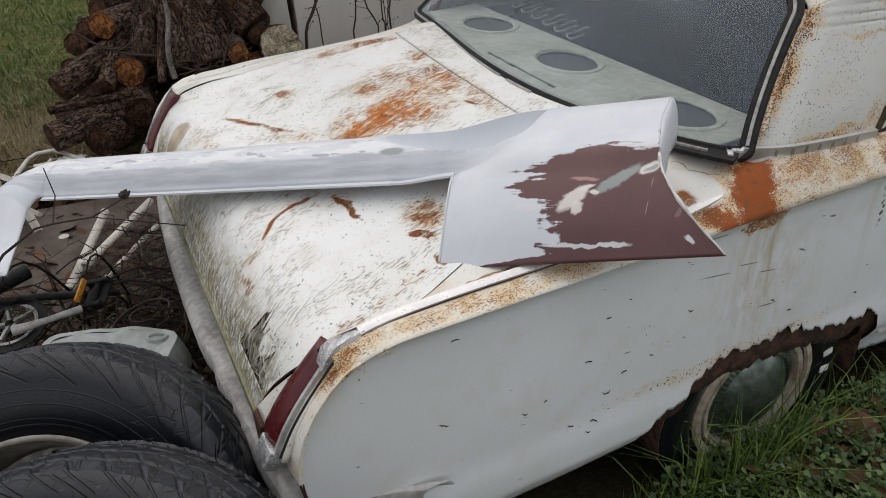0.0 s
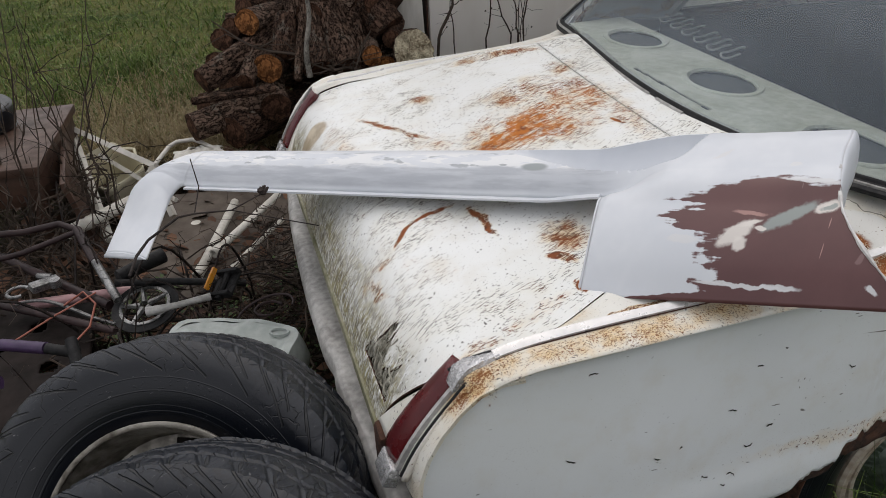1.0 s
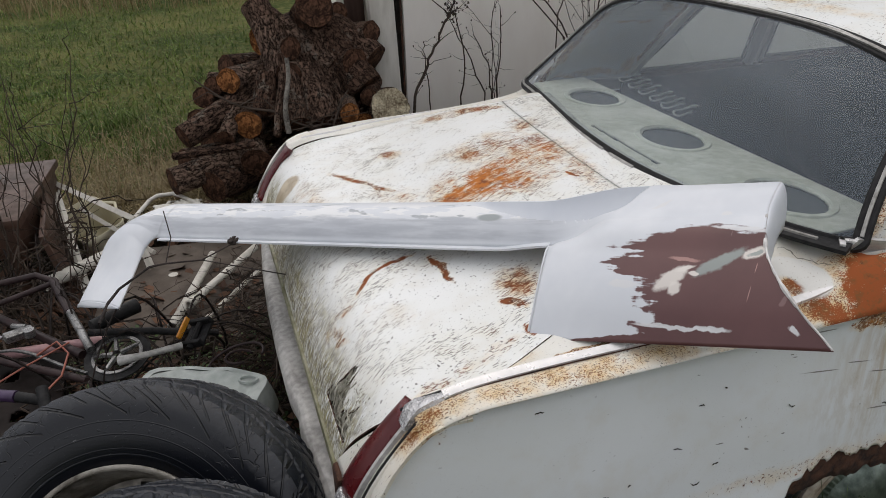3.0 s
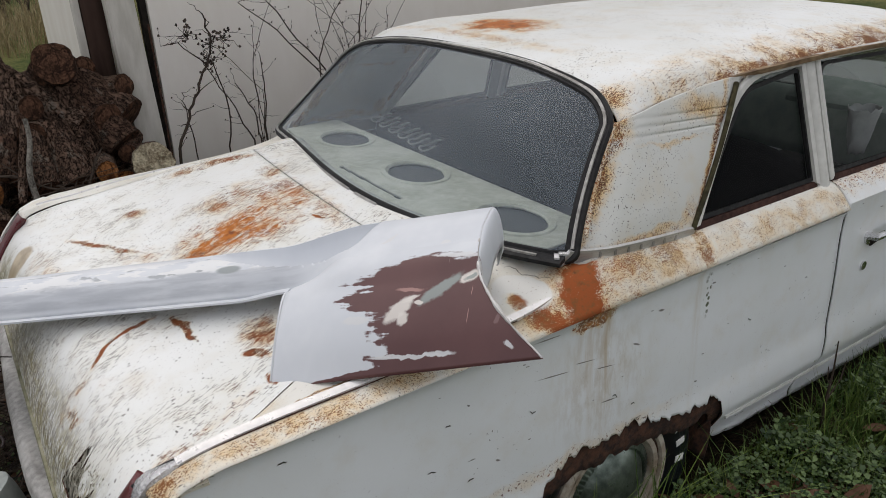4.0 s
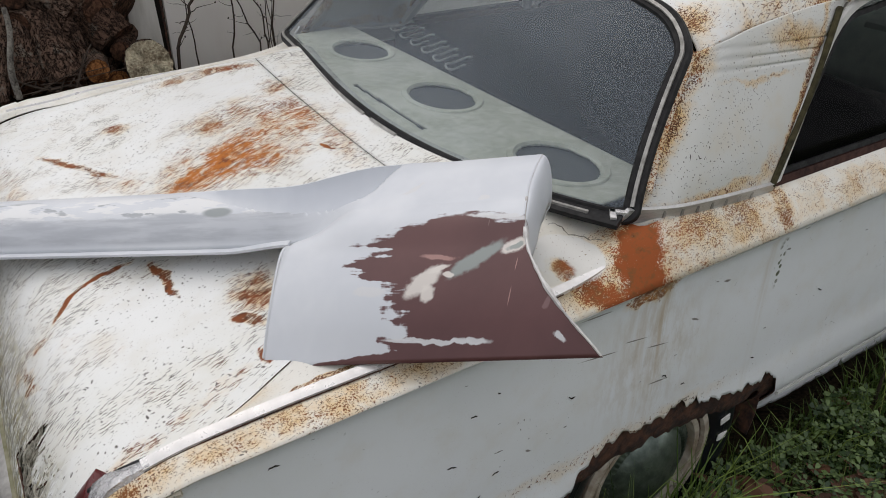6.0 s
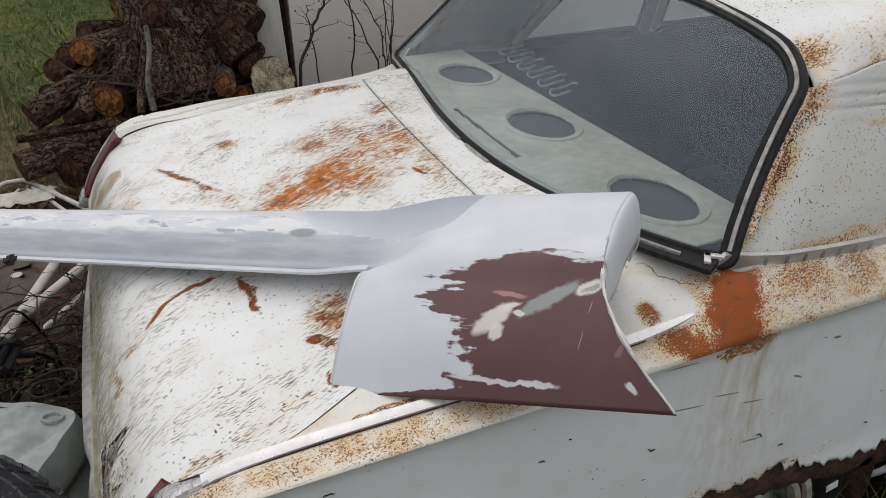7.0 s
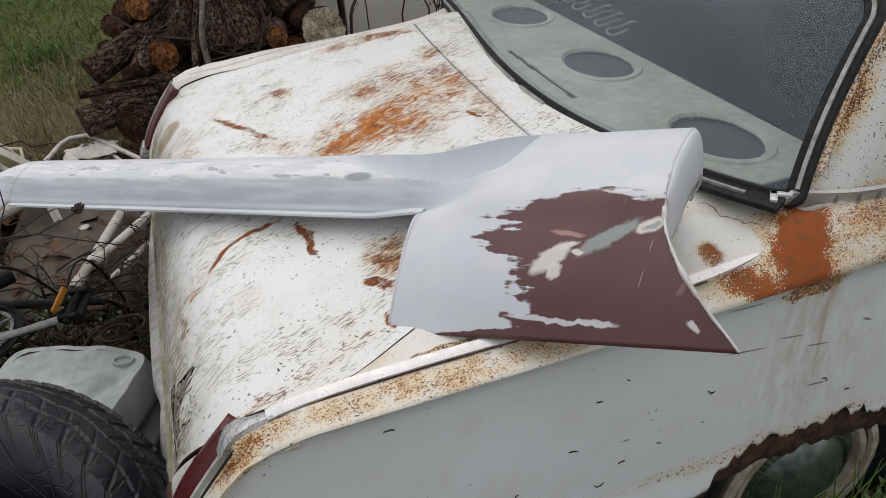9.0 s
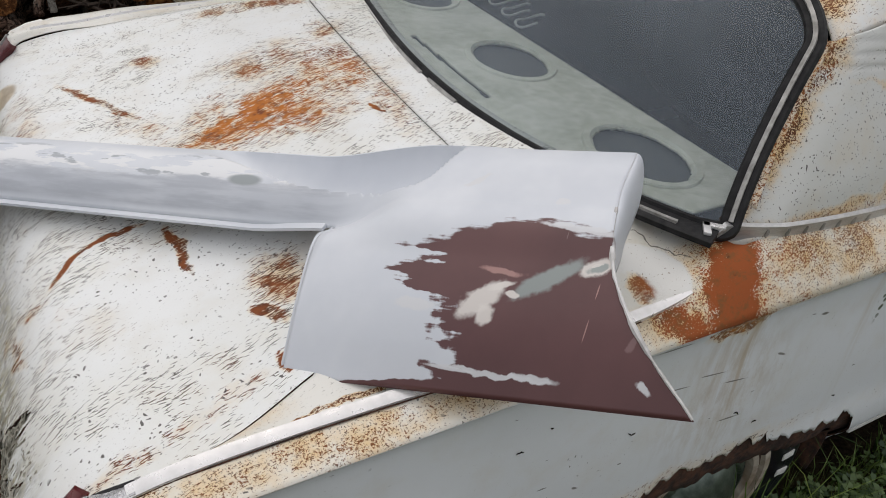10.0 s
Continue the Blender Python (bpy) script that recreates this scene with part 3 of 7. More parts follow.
# trunk lid, with a jagged hole rusted through its low corner
def lid_pt(u, v):
    x0, x1 = -0.125, lid_front(v * 0.56) - 0.0013
    x = lerp(x0, x1, u)
    y = v * (cut_y(x) - 0.0014)
    return (x, y, deck_z(x, y))


us = [0.0] + [0.003 + 0.22 * (i / 60) for i in range(61)] + span(0.235, 1.0, 60)
vs = span(-1, -0.55, 110) + span(-0.545, 1, 90)
lv, lf = grid(lid_pt, us, vs)


def in_hole(p):
    x, y, _ = p
    jag = 0.020 * noise.noise((y * 55, 3.1, x * 30)) + 0.012 * noise.noise((y * 150, 7.7, 0))
    edge = line_of([(-0.655, -0.115), (-0.645, -0.085), (-0.632, -0.070), (-0.61, -0.088), (-0.575, -0.084), (-0.56, -0.058), (-0.535, -0.055), (-0.515, -0.080), (-0.49, -0.095), (-0.465, -0.115)])(y)
    return -0.655 < y < -0.465 and -0.108 < x < edge + jag


lf = [f for f in lf if not in_hole(tuple(sum(lv[i][k] for i in f) / 4 for k in range(3)))]
lid = part("trunk_lid", (lv, lf), M_LID, car, "white trunk lid with orange rust and streaks", solid=0.004, rim=M_RUST)
# what shows through the hole: the lid's inner frame, coloured dark as shade, and a nest of flakes
part("lid_inner_frame", grid(lambda u, v: (lerp(-0.112, -0.01, u), lerp(-0.70, -0.42, v), lid_z(lerp(-0.112, -0.01, u)) - 0.024 + 0.004 * noise.noise((u * 4, v * 9, 0))), span(0, 1, 10), span(0, 1, 16)), M_GROOVE, lid, "inner lid frame, dark for the shade in the hole")
rng = random.Random(5)
shreds = []
for i in range(190):
    y = rng.uniform(-0.655, -0.475)
    x = rng.uniform(-0.10, -0.055)
    z = lid_z(x) - rng.uniform(0.004, 0.014)
    a = rng.choice((0.3, -0.2, 0.6, 1.6)) + rng.uniform(-0.3, 0.3)
    l = rng.uniform(0.015, 0.05)
    pts = [(x + math.cos(a) * l * k + 0.004 * math.sin(k * 5 + i), y + math.sin(a) * l * k, lid_z(x + math.cos(a) * l * k) - 0.008 + 0.006 * math.sin(3 * k)) for k in span(-0.5, 0.5, 5)]
    shreds.append(tube(pts, rng.uniform(0.0008, 0.0022), 4))
tagged(part("flake_litter", joined(*shreds), M_TWIGNEST, lid, "curled flakes and straw in the rust hole"), kind="stuff")
lip = [(-0.126, y, 0.622 + 0.006 * math.cos(y * 2)) for y in span(-0.655, 0.655, 40)]
part("lid_lip", strip(lip, [(-0.006, -0.012), (0.006, -0.012), (0.008, 0.006), (-0.004, 0.008)]), M_MOSSMETAL, lid)

# deck panel between lid and rear window
part("deck_panel", grid(lambda u, v: ((lambda y, x: (x, y, deck_z(x, y)))(v, lerp(lid_front(v) + 0.0013, win_x(v) + 0.05, u))), span(0, 1, 6), span(-0.556, 0.556, 60)), M_LID, car, solid=0.003)


flank_top = curve_of([(-0.100, 0.62), (-0.094, 0.67), (-0.078, 0.715), (-0.05, 0.76), (-0.015, 0.80), (0.02, 0.83), (0.06, 0.855), (0.13, 0.874), (0.3, 0.876), (3.3, 0.868)])


def far_sag(s, x):
    """The far fender sags a little towards its lamp."""
    return 0.014 * math.exp(-((x - 0.13) / 0.13) ** 2) if s > 0 else 0.0


# fender tops, from the lid's gap over the ridge to the sharp flank crease
def top_pt(s):
    def f(u, v):
        x = u
        y_in = cut_y(x) + 0.0014 if x < 0.763 else max(0.556, math.sqrt(max(0.0, (x - 0.05 - 0.782) / 0.27)) if x > 0.832 else 0.556)
        y_in = min(y_in, 0.80)
        if v <= 1:
            y = lerp(y_in, 0.80, v)
            z = deck_z(x, y)
        else:
            t = v - 1
            tail = 0.020 * smoothstep(0.14, -0.02, x)
            y = lerp(0.80, 0.880 - tail, t)
            edge = flank_top(x) + 0.001 if x < 0.13 else 0.875
            z = lerp(ridge_z(x), edge, t ** 1.4) + 0.004 * math.sin(math.pi * t)
        return (x, s * y, z - far_sag(s, x) * min(1.0, v))
    return f


for s in (-1, 1):
    part("fender_top", grid(top_pt(s), span(0.0, 2.03, 150), span(0, 1, 14) + span(1.1, 2, 9)), M_FENDER, car, "fender top speckled with rust" if s < 0 else "", solid=0.003)

# flanks, rusted away round the wheel arch
flank_y = curve_of([(0.20, 0.800), (0.245, 0.818), (0.30, 0.850), (0.345, 0.874), (0.375, 0.886), (0.42, 0.886), (0.50, 0.878), (0.60, 0.876), (0.70, 0.871), (0.80, 0.866), (0.845, 0.867), (0.862, 0.872), (0.875, 0.881)])
flank_low = line_of([(-0.100, 0.61), (-0.09, 0.56), (-0.07, 0.51), (-0.03, 0.45), (0.02, 0.38), (0.10, 0.315), (0.25, 0.295), (0.45, 0.29), (0.60, 0.305), (0.695, 0.325), (0.735, 0.395), (0.82, 0.415), (0.85, 0.475), (0.94, 0.505), (1.03, 0.495), (1.15, 0.497), (1.29, 0.462), (1.42, 0.436), (1.455, 0.455), (1.505, 0.41), (1.535, 0.325), (1.55, 0.25), (1.62, 0.185), (1.72, 0.170), (2.03, 0.164), (3.2, 0.130)])


def flank_pt(s, jagged):
    def f(u, v):
        top, low = flank_top(u) - far_sag(s, u), flank_low(u)
        if jagged:
            low += 0.030 * (noise.noise((u * 38, 1.7, 0)) * 0.6 + noise.noise((u * 95, 4.2, 0)) * 0.45) * smoothstep(0.55, 0.72, u) * (1 if u < 1.56 else 0.35)
        z = lerp(top, low, v)
        y = flank_y(z) - 0.022 * smoothstep(0.16, -0.10, u) - (0.010 if v == 0 else 0.0)
        return (u, s * y, z - (0.003 if v == 0 else 0.0))
    return f


xs = [-0.100, -0.099, -0.097, -0.094, -0.088, -0.08] + span(-0.07, 0.5, 40)[0:] + span(0.5075, 1.62, 170) + span(1.64, 2.022, 20)
for s in (-1, 1):
    part("quarter_panel", grid(flank_pt(s, True), xs, [0, 0.004] + span(0.02, 0.12, 5) + span(0.15, 1, 40)), M_FLANK, car, "dented white quarter panel with rusted-out wheel arch" if s < 0 else "", solid=0.004, rim=M_RUST)
    xd = span(2.034, 3.16, 60)
    door = part("door", grid(lambda u, v, s=s: flank_pt(s, False)(u, v - 1) if v >= 1 else top_pt(s)(u, 1 + v), xd, span(0, 1, 8) + span(1.03, 2, 30)), M_FLANK, car, "white front door with chrome handle", solid=0.004)
    part("front_fender", grid(lambda u, v, s=s: (u, s * (flank_y(lerp(0.868, flank_low(3.1) + 0.16 * math.exp(-((u - 3.75) / 0.33) ** 4) , v)) - 0.03 * smoothstep(3.9, 4.5, u)), lerp(0.868, 0.2 + 0.36 * math.exp(-((u - 3.75) / 0.34) ** 4), v)), span(3.17, 4.5, 50), span(0, 1, 20)), M_FLANK, car, solid=0.004)
    # lower moulding crease
    if s < 0:
        rail = [(x, -flank_y(0.328 - 0.062 * (x - 1.56)) - 0.003, 0.328 - 0.062 * (x - 1.56)) for x in span(1.56, 3.16, 24)]
        part("sill_moulding", strip(rail, [(-0.006, -0.002), (0.006, -0.002), (0.004, 0.005), (-0.004, 0.005)], [(0, -1, 0.2)] * 25), M_FRAME, car)
        # handle and lock
        hnd = [(2.185, -0.862, 0.745), (2.19, -0.900, 0.752), (2.24, -0.908, 0.757), (2.32, -0.908, 0.757), (2.385, -0.900, 0.753), (2.39, -0.862, 0.748)]
        part("door_handle", joined(tube(hnd, [0.014, 0.013, 0.010, 0.010, 0.013, 0.014], 8), tube([(2.195, -0.860, 0.738), (2.195, -0.876, 0.738)], 0.022, 12), tube([(2.385, -0.860, 0.748), (2.385, -0.876, 0.748)], 0.016, 12)), M_BRIGHT, door, "chrome door handle")
        # black tube sunk in the door, drawn for the shade under the handle
        part("handle_recess_shade", tube([(2.21, -0.8625, 0.722), (2.30, -0.8635, 0.726)], [0.020, 0.012], 12), M_DARK, door, "black piece for the shaded recess behind the handle")
        part("door_lock", tube([(2.19, -0.862, 0.645), (2.19, -0.879, 0.645)], 0.015, 14), M_BRIGHT, door, "round chrome key lock")

# curled flakes where the flank's paint lifts
rng = random.Random(12)
FLAKES = ((0.22, 0.825), (0.627, 0.773), (0.526, 0.651), (0.623, 0.585), (0.369, 0.581), (0.42, 0.592), (0.487, 0.491), (0.579, 0.549), (0.185, 0.635), (0.549, 0.474), (0.533, 0.456))
for k in range(18):
    x, z = FLAKES[k] if k < len(FLAKES) else (rng.uniform(0.3, 1.9), rng.uniform(0.5, 0.8))
    a, l, bend = rng.uniform(-0.6, 0.6), rng.uniform(0.003, 0.012), rng.uniform(-0.7, 0.7)
    pts = [(x + l * t * math.cos(a), -(flank_y(z) + 0.0015), z + l * t * math.sin(a) + l * bend * (1 - t * t) + 0.001 * math.sin(7 * t + k)) for t in span(-1, 1, 6)]
    part("paint_flake", tube(pts, [0.0005, 0.0010, 0.0012, 0.0009, 0.0013, 0.0010, 0.0005], 5), M_DARK, car)

# hood, cowl and nose, mostly out of sight
part("hood", grid(lambda u, v: (u, v * 0.80, 0.93 - 0.05 * (u - 3.1) + 0.03 * (1 - v * v) - 0.1 * smoothstep(4.3, 4.5, u)), span(3.15, 4.5, 20), span(-1, 1, 24)), M_ROOF, car, solid=0.004)
for s in (-1, 1):
    part("front_fender_top", grid(lambda u, v, s=s: (u, s * lerp(0.80, 0.881 - 0.03 * smoothstep(3.9, 4.5, u), v), lerp(0.93 - 0.05 * (u - 3.1) - 0.1 * smoothstep(4.3, 4.5, u), 0.868, v)), span(3.17, 4.5, 20), span(0, 1, 4)), M_FENDER, car, solid=0.003)
part("grille", grid(lambda u, v: (4.50 + 0.02 * math.cos(v * 1.4), v * 0.85, lerp(0.85, 0.40, u)), span(0, 1, 8), span(-1, 1, 20)), M_WORN, car, solid=0.006)
# unseen floor boxes, black and there to block light below the car
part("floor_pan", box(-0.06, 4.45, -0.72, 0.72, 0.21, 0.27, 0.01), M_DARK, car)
part("tail_panel", grid(lambda u, v: (-0.10 + 0.02 * u, v * 0.74, lerp(0.64, 0.30, u)), span(0, 1, 6), span(-1, 1, 20)), M_MOSSMETAL, car, solid=0.004)
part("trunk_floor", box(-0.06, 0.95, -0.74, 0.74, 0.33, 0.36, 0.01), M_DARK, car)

# wheel housings and rear wheels
for s in (-1, 1):
    def tub(u, v, s=s):
        a = lerp(-0.25, math.pi + 0.25, u)
        return (1.165 + 0.37 * math.cos(a), s * lerp(0.845, 0.50, v), 0.26 + 0.335 * math.sin(a))
    part("wheel_housing", grid(tub, span(0, 1, 30), span(0, 1, 4)), M_RUST, car, "rusty brown wheel housing", solid=0.004)
    # black sheet at the back stands for the shade inside the housing
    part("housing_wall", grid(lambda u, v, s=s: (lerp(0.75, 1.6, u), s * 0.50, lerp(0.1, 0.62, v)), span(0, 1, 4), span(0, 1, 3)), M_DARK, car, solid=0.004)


def lip_pt(u, v):
    """The ragged inner lip that still hangs behind the rusted arch."""
    x = lerp(0.70, 1.555, u)
    top = flank_low(x) + 0.030
    low = flank_low(x) - 0.080 - 0.022 * noise.noise((x * 14, 8.3, 0)) - 0.012 * noise.noise((x * 60, 2.3, 0))
    z = lerp(top, low, v)
    return (x, -(flank_y(max(0.21, z)) - 0.012 - 0.010 * v), z)


part("arch_lip", grid(lip_pt, span(0, 1, 140), span(0, 1, 5)), M_RUST, car, "rusty inner lip of the wheel arch", solid=0.003)


def tyre_profile(r_out, r_in, half, cuts=14):
    """Bead to bead round the outside of a tyre: (radius, height)."""
    h = r_out - r_in
    left = [(r_in - 0.004, half * 0.62), (r_in, half * 0.80), (r_in + 0.10 * h, half * 0.90), (r_in + 0.14 * h, half * 0.93), (r_in + 0.30 * h, half * 1.02), (r_in + 0.5 * h, half * 1.06), (r_in + 0.66 * h, half * 1.05), (r_in + 0.70 * h, half * 1.055), (r_in + 0.82 * h, half * 1.0), (r_in + 0.91 * h, half * 0.93), (r_in + 0.96 * h, half * 0.86)]
    tread = [(r_out - 0.012 * t * t, half * 0.80 * t) for t in span(1, -1, cuts)]
    return left + tread + [(r, -w) for r, w in reversed(left)]


def rear_wheel(at, turn):
    w = part("wheel", revolve(tyre_profile(0.325, 0.205, 0.085), 72), M_TYRE, car, "flat black tyre with white lettering", at=at @ turn)
    part("rim", revolve([(0.205, 0.060), (0.211, 0.080), (0.205, 0.088), (0.190, 0.088), (0.186, 0.076), (0.180, 0.074), (0.176, 0.084), (0.162, 0.082), (0.156, 0.060), (0.150, 0.04), (0.12, 0.03), (0.0, 0.03)], 64), M_WHITEWALL, w, "rust-streaked white steel rim")
    part("hubcap", revolve([(0.150, 0.040), (0.153, 0.054), (0.146, 0.072), (0.128, 0.080), (0.122, 0.074), (0.110, 0.086), (0.085, 0.102), (0.045, 0.114), (0.001, 0.118)], 180, lambda a, j: 0.003 * math.sin(a * 60) if 1 <= j <= 3 else 0), M_HUBCAP, w, "domed chrome hubcap with milled edge")
    part("rust_ring", revolve([(0.180, 0.0745), (0.181, 0.0780), (0.185, 0.0790), (0.187, 0.0770)], 64), M_RUST, w)
    for k in range(3):
        a = 0.30 + k * 0.23
        m = Matrix.Rotation(a, 4, "Z") @ Matrix.Translation((0.262, 0, 0.0895))
        part("raised_letter_bar", moved(box(-0.017, 0.017, -0.011, 0.011, 0, 0.003, 0.001), m), M_LETTER, w)
    return w


rear_wheel(Matrix.Translation((1.120, -0.765, 0.270)), pose(0, 0, 0, 90, 0, 0) @ pose(0, 0, 0, 0, 0, -20))
rear_wheel(Matrix.Translation((1.165, 0.745, 0.285)), pose(0, 0, 0, -90, 0, 0))
for s in (-1, 1):
    part("front_wheel", moved(revolve(tyre_profile(0.305, 0.17, 0.085), 48), Matrix.Translation((3.75, s * 0.74, 0.27)) @ pose(0, 0, 0, 90, 0, 0)), M_TYRE, car)

# ---- roof, pillars and glass ----
roof_mid = curve_of([(1.22, 1.322), (1.27, 1.336), (1.35, 1.352), (1.6, 1.372), (2.1, 1.382), (2.6, 1.372), (2.95, 1.345)])
roof_drop = curve_of([(0.0, 0.0), (0.3, 0.004), (0.5, 0.020), (0.58, 0.034), (0.63, 0.050), (0.665, 0.068), (0.69, 0.092)])

pillar_drop = curve_of([(0.0, 0.0), (0.3, 0.004), (0.5, 0.014), (0.58, 0.022), (0.625, 0.031), (0.65, 0.044), (0.67, 0.064), (0.69, 0.094)])


def roof_back(y):
    return 1.268 - 0.05 * (y / 0.69) ** 2


def roof_pt(u, v):
    y = v * 0.69
    x = lerp(roof_back(y), 2.98 - 0.08 * v * v, u)
    square = smoothstep(1.25, 1.36, x) * smoothstep(1.78, 1.50, x)
    return (x, y, roof_mid(x) - lerp(roof_drop(abs(y)), pillar_drop(abs(y)), square))


part("roof", grid(roof_pt, span(0, 0.1, 8) + span(0.12, 1, 50), [-1, -0.99, -0.98, -0.97, -0.955, -0.94, -0.925] + span(-0.91, 0.91, 40) + [0.925, 0.94, 0.955, 0.97, 0.98, 0.99, 1]), M_ROOF, car, "white roof rusting along the drip rail", solid=0.004)
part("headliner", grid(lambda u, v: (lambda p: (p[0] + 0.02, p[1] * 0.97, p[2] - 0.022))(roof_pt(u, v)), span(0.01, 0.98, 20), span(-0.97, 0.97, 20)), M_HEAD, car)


def pane_pt(a, b):
    """The rear window's surface: a across, b up, both -1 to 1."""
    t = (b + 1) / 2
    y = a * lerp(0.785, 0.665, t)
    x0, z0 = 0.802 + 0.074 * y - 0.184 * y ** 3 + 0.245 * y * y, 0.984 - 0.012 * (y / 0.78) ** 2
    x1, z1 = 1.268 - 0.05 * (y / 0.66) ** 2, 1.326 - 0.055 * abs(y / 0.66) ** 3
    belly = 0.035 * math.sin(math.pi * t) * (1 - abs(a) ** 3)
    return Vector((lerp(x0, x1, t) - belly * 0.6, y, lerp(z0, z1, t) + belly * 0.8))


def round_square(n=160, r=0.16):
    """A loop round the unit square with rounded corners (sharper below)."""
    out = []
    for cx, cy, a0, rr in ((1, -1, -90, 0.07), (1, 1, 0, r), (-1, 1, 90, r), (-1, -1, 180, 0.07)):
        for k in range(9):
            a = radians(a0 + k * 90 / 8)
            out.append((cx - cx * rr + rr * math.cos(a), cy - cy * rr * 1.6 + rr * 1.6 * math.sin(a)))
    full = []
    for i, p in enumerate(out):
        q = out[(i + 1) % len(out)]
        d = math.hypot(q[0] - p[0], q[1] - p[1])
        for k in range(max(1, round(d / 0.05))):
            t = k / max(1, round(d / 0.05))
            full.append((lerp(p[0], q[0], t), lerp(p[1], q[1], t)))
    return full


loop = round_square()


def pane_normal(a, b):
    e = 0.01
    return (pane_pt(a + e, b) - pane_pt(a - e, b)).cross(pane_pt(a, b + e) - pane_pt(a, b - e)).normalized()


def disc_of(loop, fn, rings):
    """A sheet inside a loop, in rings."""
    n = len(loop)
    verts, faces = [], []
    for k in rings:
        verts += [tuple(fn(a * k, b * k)) for a, b in loop]
    for i in range(len(rings) - 1):
        for j in range(n):
            j2 = (j + 1) % n
            faces.append((i * n + j, i * n + j2, (i + 1) * n + j2, (i + 1) * n + j))
    faces.append(tuple(range((len(rings) - 1) * n, len(rings) * n)))
    return verts, faces


rear_pane = part("rear_window", disc_of(loop, pane_pt, [1.0, 0.93, 0.85, 0.7, 0.5, 0.3, 0.12]), M_GLASS, car, "dusty curved rear window with painted sky haze", face=(-0.6, 0, 1))
rear_pane.visible_shadow = False
M_SURROUND = paint("rust_edged_window_surround", [((1.1, 1.13), (0.5, 0.4), 0, 1.9, 0.62, XZ)], speck=0.9, dirt=0.6, grain=260.0, orange=0.7, cream=0.9, dots=0.4)
def surround_pt(u, k):
    a, b = loop[int(u)]
    q = pane_normal(a, b)
    return pane_pt(a * k, b * k) + (q if q.z > 0 else -q) * -0.008


part("window_surround", grid(surround_pt, [i for i in range(len(loop)) if loop[i][1] > -0.62], [0.985, 1.0, 1.02, 1.035]), M_SURROUND, rear_pane, "rust-edged white flange round the rear window", solid=0.003)
nor = [pane_normal(a, b) * -1 if pane_normal(a, b).z < 0 else pane_normal(a, b) for a, b in loop]
edge = [pane_pt(a, b) for a, b in loop]
part("rubber_gasket", strip(edge, [(-0.017, -0.006), (0.017, -0.006), (0.017, 0.001), (0.013, 0.006), (0.004, 0.0045), (-0.004, 0.0045), (-0.013, 0.006), (-0.017, 0.001)], nor, True), M_RUBBER, rear_pane, "black rubber window gasket")
k0 = next(i for i, (a, b) in enumerate(loop) if a < -0.90 and b < -0.80)
n_loop = len(loop)
order = [(k0 + 26 + i) % n_loop for i in range(n_loop)]
order = [i for i in order if not (loop[i][0] < -0.86 and loop[i][1] < -0.86) and not (loop[i][1] < -0.9 and loop[i][0] < -0.3)]
runs = [[]]
for i in order:
    if runs[-1] and (i - runs[-1][-1]) % n_loop > 1:
        runs.append([])
    runs[-1].append(i)
for run in runs:
    part("gasket_insert", strip([edge[i] + nor[i] * 0.007 for i in run], [(-0.0042, -0.002), (0.0042, -0.002), (0.0035, 0.0025), (-0.0035, 0.0025)], [nor[i] for i in run]), M_FILLER, rear_pane, "dull grey filler strip in the gasket")
# along its near foot the gasket is a broad rubber sill with a loose strip and a bent clip
sill = [pane_pt(a, -1.0) + Vector((lerp(-0.022, -0.010, t), lerp(-0.014, 0.0, t), lerp(0.008, 0.0, t))) for t, a in zip(span(0, 1, 20), span(-0.985, -0.66, 20))]
part("rubber_sill", strip(sill, [(-0.020, -0.008), (0.026, -0.008), (0.026, 0.001), (0.018, 0.004), (-0.014, 0.004), (-0.020, 0.001)], [(0, 0, 1)] * 21), M_RUBBER, rear_pane, "broad black rubber sill")
part("sill_insert", strip([p + Vector((-0.004, 0, 0.006)) for p in sill[4:]], [(-0.0045, -0.003), (0.0045, -0.003), (0.0035, 0.0025), (-0.0035, 0.0025)], [(0, 0, 1)] * 17), M_FILLER, rear_pane, "loose grey filler strip")
m_clip = Matrix.Translation(sill[1] + Vector((0.010, 0.010, 0.007))) @ pose(0, 0, 0, 0, 0, -40)
part("corner_clip", moved(joined(box(-0.006, 0.006, -0.022, 0.012, -0.003, 0.003, 0.001), box(-0.006, 0.030, 0.0, 0.012, -0.003, 0.003, 0.001)), m_clip), M_ALLOY, rear_pane, "bent bright corner clip")

# C pillars with two pressed lines, and the bright base moulding
pil_l = curve_of([(0.94, 0.955), (0.975, 0.975), (1.06, 1.030), (1.15, 1.088), (1.22, 1.133), (1.26, 1.160), (1.292, 1.184)])
pil_r = curve_of([(0.94, 1.392), (1.0, 1.432), (1.1, 1.500), (1.2, 1.575), (1.25, 1.625), (1.292, 1.70)])
pil_y = curve_of([(0.94, 0.812), (1.0, 0.790), (1.1, 0.757), (1.2, 0.722), (1.26, 0.702), (1.295, 0.684)])


